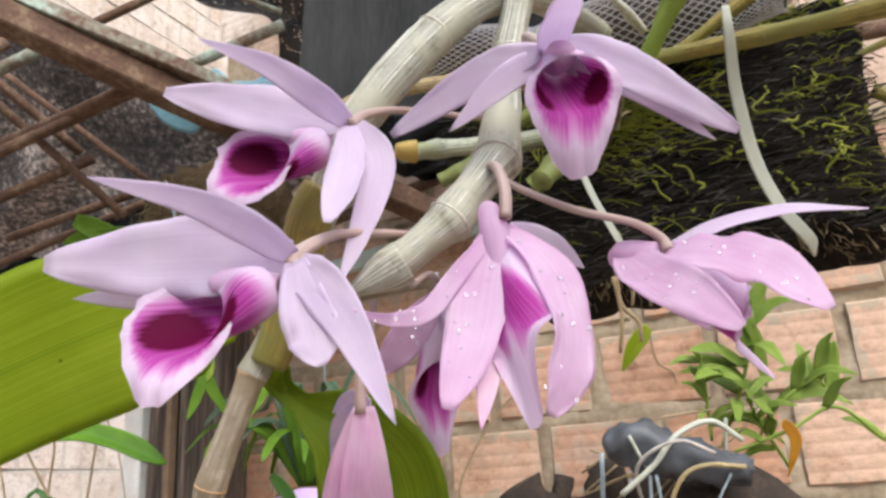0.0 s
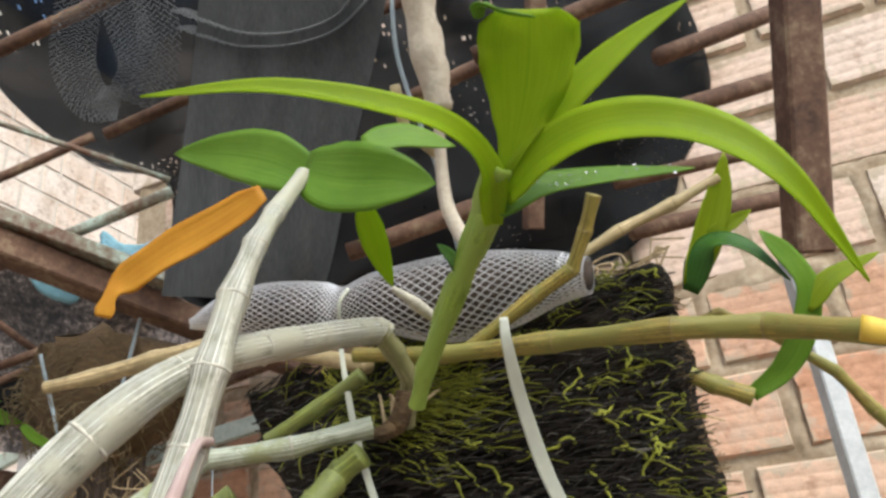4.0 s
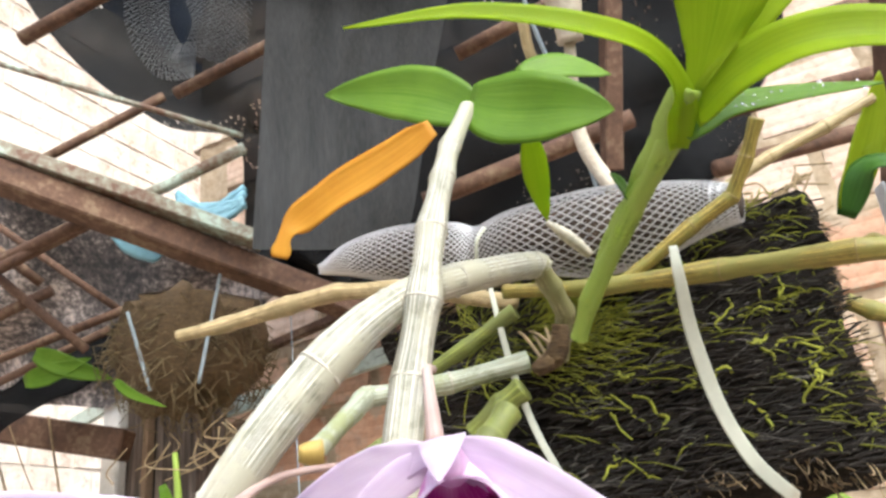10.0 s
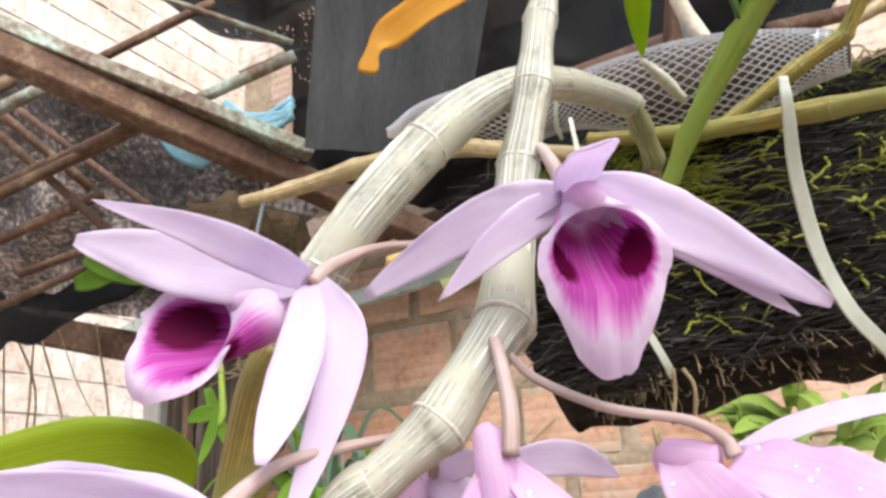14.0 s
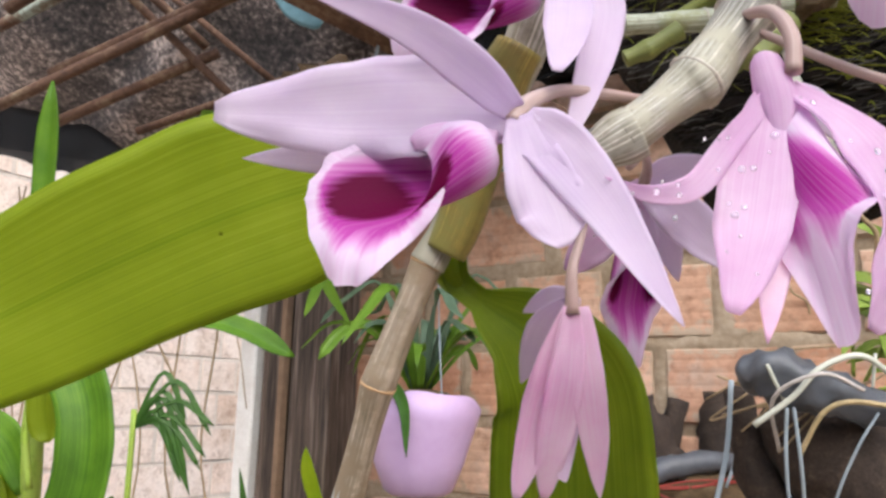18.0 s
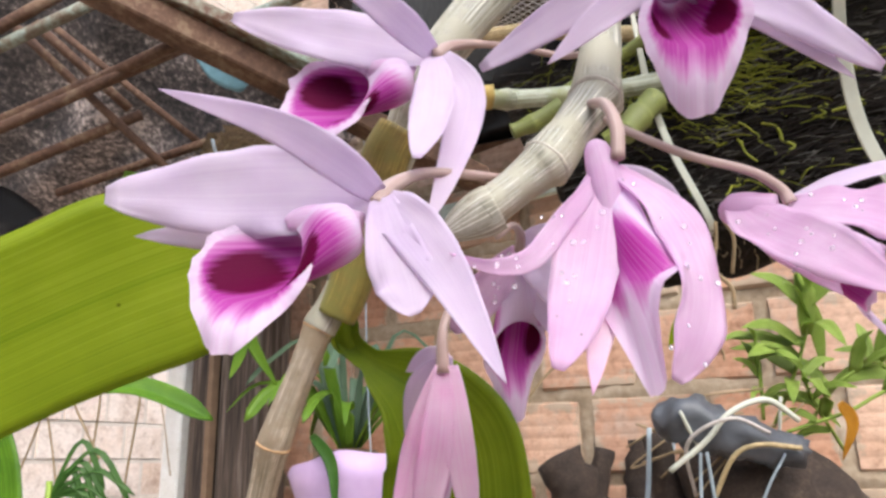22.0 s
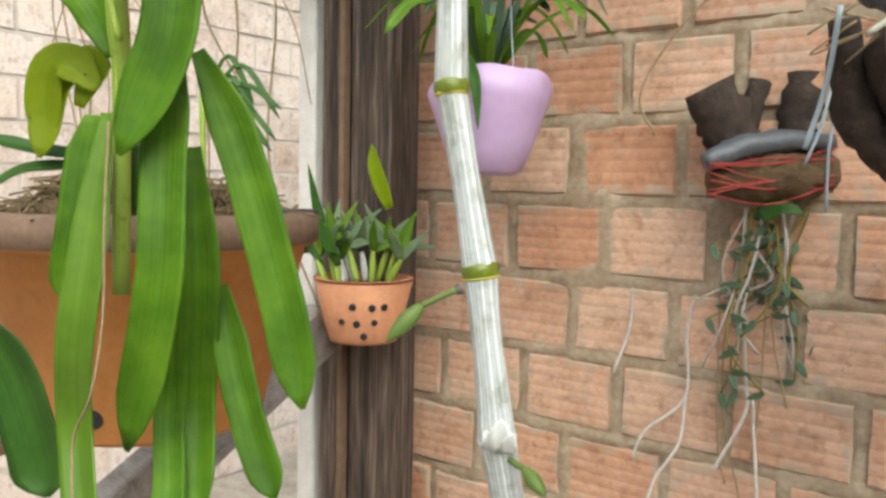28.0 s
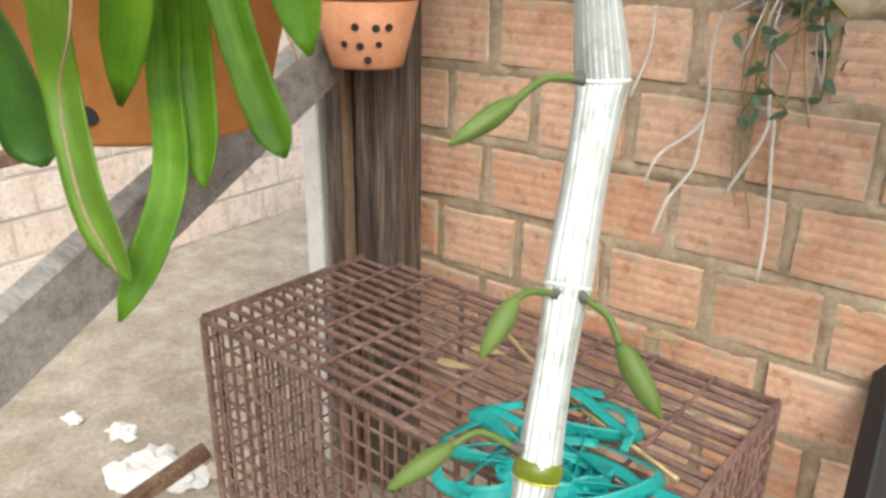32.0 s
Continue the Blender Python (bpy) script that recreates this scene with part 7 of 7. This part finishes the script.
for k in range(14):
    a = V((0.4498, 1.5607, 1.5363)) + V((rg.uniform(-.02, .1), rg.uniform(-.03, .03), rg.uniform(-.04, .02)))
    wire("root", [a, a + V((rg.uniform(-.05, .05), 0, rg.uniform(-.02, .03))), a + V((rg.uniform(-.09, .09), 0, rg.uniform(-.06, .03)))], 0.0013, M_ROOT, mount)


M_LEAFP = thin_leaf("leaf_pale", [(0.3, (0.22, 0.32, 0.05)), (0.5, (0.31, 0.42, 0.08)), (0.7, (0.42, 0.52, 0.14))], 0.4, 40, (0.9, 1.0, 0.4), 0.4, 30, 0.4)


def sprig(name, label, pts, leaves, size, material, seed, r=0.0025):
    """A stem with leaves along it."""
    ob = thing(name, label, "plant", "sprigs", at=tuple(V(pts[0])))
    wire("stem", pts, r, M_CANEG, ob)
    c = curve(pts, 8)
    rr = random.Random(seed)
    for k in range(leaves):
        p = V(c[int((0.2 + 0.8 * k / max(1, leaves - 1)) * (len(c) - 1))])
        d = V((rr.uniform(-1, 1), rr.uniform(-.8, .3), rr.uniform(-.3, .8))).normalized()
        L = size * rr.uniform(0.7, 1.2)
        blade_part("leaf", [p, p + d * L * 0.5 + V((0, 0, 0.15 * L)), p + d * L], L * 0.27, (0.3, -0.7, 0.6), material, ob, seed=seed + k, per=4, across=4, cup=0.25)
    return ob


sprig("leafy_shoot", "fresh green leafy shoot growing before the bricks", [(0.5548, 1.6940, 1.5301), (0.5928, 1.6823, 1.6048), (0.6136, 1.6704, 1.6595), (0.6171, 1.6584, 1.6941)], 16, 0.085, M_LEAFP, 800)
sprig("leafy_shoot", "fresh green leafy shoot growing before the bricks", [(0.5910, 1.7116, 1.5282), (0.6349, 1.7109, 1.5817), (0.6799, 1.7218, 1.6073), (0.6956, 1.7376, 1.5856)], 10, 0.07, M_LEAFP, 830)
sprig("leafy_shoot", "dark leafy shoot growing beside the wood mount", [(0.5463, 1.6739, 1.5392), (0.5507, 1.6561, 1.5954), (0.5523, 1.6419, 1.6376)], 7, 0.055, M_LEAFP, 850)
sprig("leafy_shoot", "dark leafy shoot growing beside the wood mount", [(0.6310, 1.7291, 1.4985), (0.6041, 1.6930, 1.5637), (0.5978, 1.6773, 1.5994)], 8, 0.06, M_LEAFP, 860)
yl = sprig("leafy_shoot", "pale drooping shoot with a yellow leaf", [(0.5722, 1.6689, 1.5229), (0.6417, 1.6940, 1.5462), (0.6983, 1.7127, 1.5702), (0.7466, 1.7518, 1.5256)], 3, 0.05, M_LEAFP, 870)
blade_part("leaf", [(0.6347, 1.6754, 1.5563), (0.6446, 1.6889, 1.5317), (0.6278, 1.6962, 1.4883)], 0.016, CAM, M_LEAFO, yl, "withered yellow leaf", seed=880)
wire("tendril", [(0.4283, 1.9639, 1.7597), (0.4334, 1.9805, 1.6953), (0.4554, 1.9998, 1.6731), (0.4550, 2.0080, 1.6316)], 0.0022, M_ROOT, yl)
blade_part("leaf", [(0.4312, 1.9551, 1.7527), (0.4042, 1.9439, 1.7196), (0.3797, 1.9362, 1.6775)], 0.03, CAM, M_LEAFY, yl, seed=881)
wire("dangling_root", [(0.5788, 1.5766, 1.5592), (0.5709, 1.5900, 1.5157)], 0.002, M_TAPE, yl)

# ---- cage ----
CX0, CX1, CY0, CY1, CZ = -0.515, 0.37, 1.375, 1.795, 0.60
M_CAGE = surface("cage_rust", [(0.35, (0.085, 0.048, 0.038)), (0.55, (0.19, 0.115, 0.092)), (0.75, (0.33, 0.23, 0.195))], 22, 0.85, 0.001, 0.5)
cage = thing("wire_cage", "rusty welded wire cage standing against the wall", "cage", at=((CX0 + CX1) / 2, (CY0 + CY1) / 2, 0))
def cbar(a, b, r, nm="bar"):
    part(nm, tube(bmesh.new(), [(*a, r), (*b, r)], 6, 1, None, True, 0.0), M_CAGE, cage, smooth=True)
for k in range(15):
    y = CY0 + (CY1 - CY0) * k / 14
    cbar((CX0, y, CZ), (CX1, y, CZ + 0.005 * math.sin(k * 1.7)), 0.0052)
for k in range(10):
    x = CX0 + (CX1 - CX0) * k / 9
    cbar((x, CY0, CZ + 0.006), (x, CY1, CZ + 0.006), 0.0036)
for k in range(17):
    y = CY0 + (CY1 - CY0) * k / 16
    cbar((CX0, y, 0), (CX0, y, CZ), 0.0036)
    cbar((CX1, y, 0), (CX1, y, CZ), 0.003)
for k in range(15):
    z = CZ * k / 14
    cbar((CX0, CY0, z), (CX0, CY1, z), 0.0028)
for k in range(17):
    z = CZ * k / 16
    cbar((CX0, CY0, z), (CX1, CY0, z), 0.0028)
    cbar((CX1, CY0, z), (CX1, CY1, z), 0.0028)
for k in range(32):
    x = CX0 + (CX1 - CX0) * k / 31
    cbar((x, CY0, 0), (x, CY0, CZ), 0.003)
for a, b in (((CX0, CY0), (CX0, CY1)), ((CX1, CY0), (CX1, CY1)), ((CX0, CY0), (CX1, CY0)), ((CX0, CY1), (CX1, CY1))):
    cbar((*a, CZ), (*b, CZ), 0.006, "frame_bar")
for x in (CX0, CX1, -0.25):
    cbar((x, CY0 + 0.1 * (x == -0.25), 0), (x, CY0 + 0.1 * (x == -0.25), CZ), 0.007, "frame_bar")
    cbar((x, CY1, 0), (x, CY1, CZ), 0.006, "frame_bar")
for z in (0.5,):
    cbar((-0.3, CY0 + 0.1, z), (0.1, CY0 + 0.1, z), 0.009, "frame_bar")
cage.rotation_euler = (0, 0, radians(-4))
rib = thing("teal_ribbon", "tangled teal ribbon lying on the cage top", "ribbon", at=(0.2116, 1.4527, 0.6150))
rc = V((0.2000, 1.4150, 0.6120))
for k in range(18):
    an = rg.uniform(0, 6.28)
    c = rc + V((rg.gauss(0, .045), rg.gauss(0, .055), 0.003 + 0.001 * k))
    pts = []
    for j in range(6):
        q = an + j * rg.uniform(0.7, 1.2)
        R_ = rg.uniform(0.045, 0.085)
        pts.append(tuple(c + V((R_ * math.cos(q), R_ * 0.9 * math.sin(q), abs(0.02 * math.sin(j * 1.7 + k)) * rg.uniform(0.3, 1.0)))))
    blade_part("loop", pts, 0.021, (0.2, -0.6, 0.9), M_TEAL, rib, shape="strap", seed=900 + k, per=7, across=3, thick=0.0015, twist=1.5)
for k, (px, w_) in enumerate((((-0.0575, 1.5293, 0.6120), .03), ((0.1664, 1.8258, 0.6120), .028), ((-0.0406, 1.6017, 0.6120), .03))):
    ob = part("husk", blade(bmesh.new(), [V(px) + V((-w_, 0, 0)), V(px) + V((0, 0, 0.004)), V(px) + V((w_, 0.01, 0.003))], 0.016, (0.1, -0.3, 1), thick=0.004, seed=k, cup=0.2), M_ROOT)
    tagged(ob, "small dry beige husk lying on the cage", "husk", "husks")
stick = wire("twig", [(-0.1045, 1.7153, 0.6150), (0.1182, 1.5606, 0.6220), (0.3348, 1.4744, 0.6150)], 0.004, M_CANET)
tagged(stick, "thin brown stick lying across the cage top", "stick")
blk2 = bmesh.new()
beam(blk2, (0.5161, 2.0379, 0.5954), (0.5373, 1.7510, 0.3860), 0.07, 0.05, (0.5, -0.8, 0))
tagged(part("black_case", blk2, M_BLACK), "black plastic case leaning against the brick wall", "case")
# litter on the ground
rg = random.Random(77)
def scrap(px, s, m, nm, lab):
    b = bmesh.new()
    bmesh.ops.create_icosphere(b, subdivisions=3, radius=s)
    o = V(px) + V((0, 0, s * 0.3))
    for v in b.verts:
        q = v.co * (1.6 / s)
        k = 1 + 0.5 * noise.noise(q + o * 9) + 0.35 * noise.noise(q * 2.3 + o * 5)
        v.co = o + V((v.co.x * 1.5 * k, v.co.y * k, v.co.z * 0.5 * k)) + V((noise.noise(q + o * 3), noise.noise(q + V((7, 0, 0)) + o * 9), 0)) * s * 0.5
    return tagged(part(nm, b, m, smooth=False), lab, nm.replace("_", " "), nm.replace("_", " ") + "s on the ground")
for px, s in (((-0.9717, 1.4529, 0.0000), .045), ((-0.9553, 1.5214, 0.0000), .05), ((-0.8621, 1.5376, 0.0000), .04), ((-1.1583, 1.5471, 0.0000), .03), ((-1.3220, 1.5038, 0.0000), .02)):
    scrap(px, s, M_WHITE, "white_scrap", "crumpled white scrap lying on the bare earth")
for px, s in (((-1.2403, 1.9830, 0.0000), .05), ((-1.1027, 2.0023, 0.0000), .045), ((-0.9388, 1.9667, 0.0000), .04), ((-0.9444, 2.2146, 0.0000), .05), ((-0.8028, 1.6111, 0.0000), .035), ((-0.7937, 1.6753, 0.0000), .03), ((-1.2270, 2.1355, 0.0000), .04)):
    scrap(px, s, M_PAPER, "pale_stone", "pale stone lying on the earth behind the cage")
part("floor_bar", beam(bmesh.new(), (-0.6899, 1.1970, 0.1474), (-0.6292, 1.4187, 0.2361), 0.03, 0.03), M_RUST, cage)

# ---- bricks of the near wall, each its own ----
def brick_mesh(name, w_, h, d, material, ribs=6, seed=0):
    """A hollow clay brick: ribbed face, worn edges. Its face looks to -y."""
    bm = bmesh.new()
    prof = [(0.010, 0.0)]
    for k in range(ribs):
        z0, z1 = h * (k + 0.24) / ribs, h * (k + 0.76) / ribs
        prof += [(0.0003, z0), (0.0, (z0 + z1) / 2), (0.0003, z1)] + ([(0.0010, h * (k + 1) / ribs)] if k < ribs - 1 else [])
    prof += [(0.010, h)]
    left, right = [], []
    for y, z in prof:
        c = 0.003
        chip = [0.006 * max(0.0, noise.noise(V((z * 28, s_, seed * 5.3)))) + 0.002 * noise.noise(V((z * 90, s_, seed))) for s_ in (1.5, 8.5)]
        left.append(bm.verts.new((0.0 + (c if y < 0.005 else 0) + chip[0], y, z)))
        right.append(bm.verts.new((w_ - (c if y < 0.005 else 0) - chip[1], y, z)))
    bl = [bm.verts.new((0, d, 0)), bm.verts.new((0, d, h))]
    br = [bm.verts.new((w_, d, 0)), bm.verts.new((w_, d, h))]
    for k in range(len(prof) - 1):
        bm.faces.new((left[k], right[k], right[k + 1], left[k + 1]))
    bm.faces.new((left[0], bl[0], br[0], right[0]))
    bm.faces.new((left[-1], right[-1], br[1], bl[1]))
    bm.faces.new([*left[::-1], bl[1], bl[0]][::-1])
    bm.faces.new([*right, br[1], br[0]][::-1])
    bmesh.ops.recalc_face_normals(bm, faces=bm.faces[:])
    return mesh_of(name, bm, material, False)


forms = [brick_mesh("brick", BW * k, BH, 0.06, M_BRICKS, 6, n_) for n_, k in enumerate((1.0, 0.985, 1.01, 0.99, 1.0, 0.975, 1.005, 0.995))]
pale = [brick_mesh("brick", BW * k, BH, 0.06, M_BRICKLIT, 6, 20 + n_) for n_, k in enumerate((1.0, 0.985, 1.01, 0.99, 1.0, 0.975, 1.005, 0.995))]
rb = random.Random(12)
for row in range(-8, 13):
    z = 1.155 + MZ * row
    off = COURSE.get(row, 0.1 * (row % 2))
    k0 = math.floor((-0.55 - off) / MX)
    for k in range(k0, k0 + 14):
        x = off + k * MX + 0.0097
        # courses above 1.96 m take the copy with the light in its colour
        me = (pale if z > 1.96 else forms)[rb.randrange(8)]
        if x < -0.70:
            continue
        b = new("brick", me)
        b.location = (x + rb.uniform(-.002, .002), 1.998 + rb.uniform(-0.003, 0.004), z + 0.0097 + rb.uniform(-.003, .003))
        b.rotation_euler = (rb.uniform(-.008, .008), rb.uniform(-.012, .012), rb.uniform(-.01, .01))
        b.parent = wall_n
# the brick with its six core holes turned outwards
hb = V((-0.5181, 1.9950, 1.8207))
for i in range(2):
    for j in range(3):
        c = hb + V((0.026 * (i - 0.5), 0, 0.030 * (j - 1)))
        part("core_hole", (lambda q: (box(q, (c.x - 0.008, 1.988, c.z - 0.009), (c.x + 0.008, 1.996, c.z + 0.009)), q)[1])(bmesh.new()), M_BLACK, wall_n, smooth=False)

# far wall: bricks joined, they stay far off
fw = bmesh.new()
rb = random.Random(31)
for row in range(29):
    for k in range(38):
        y = -1.6 + (k + 0.5 * (row % 2)) * MX
        z = 0.01 + row * MZ
        a = rb.uniform(0, 0.006)
        box(fw, (-2.22, y, z), (-2.200 + a, y + BW + rb.uniform(-.004, .002), z + BH))
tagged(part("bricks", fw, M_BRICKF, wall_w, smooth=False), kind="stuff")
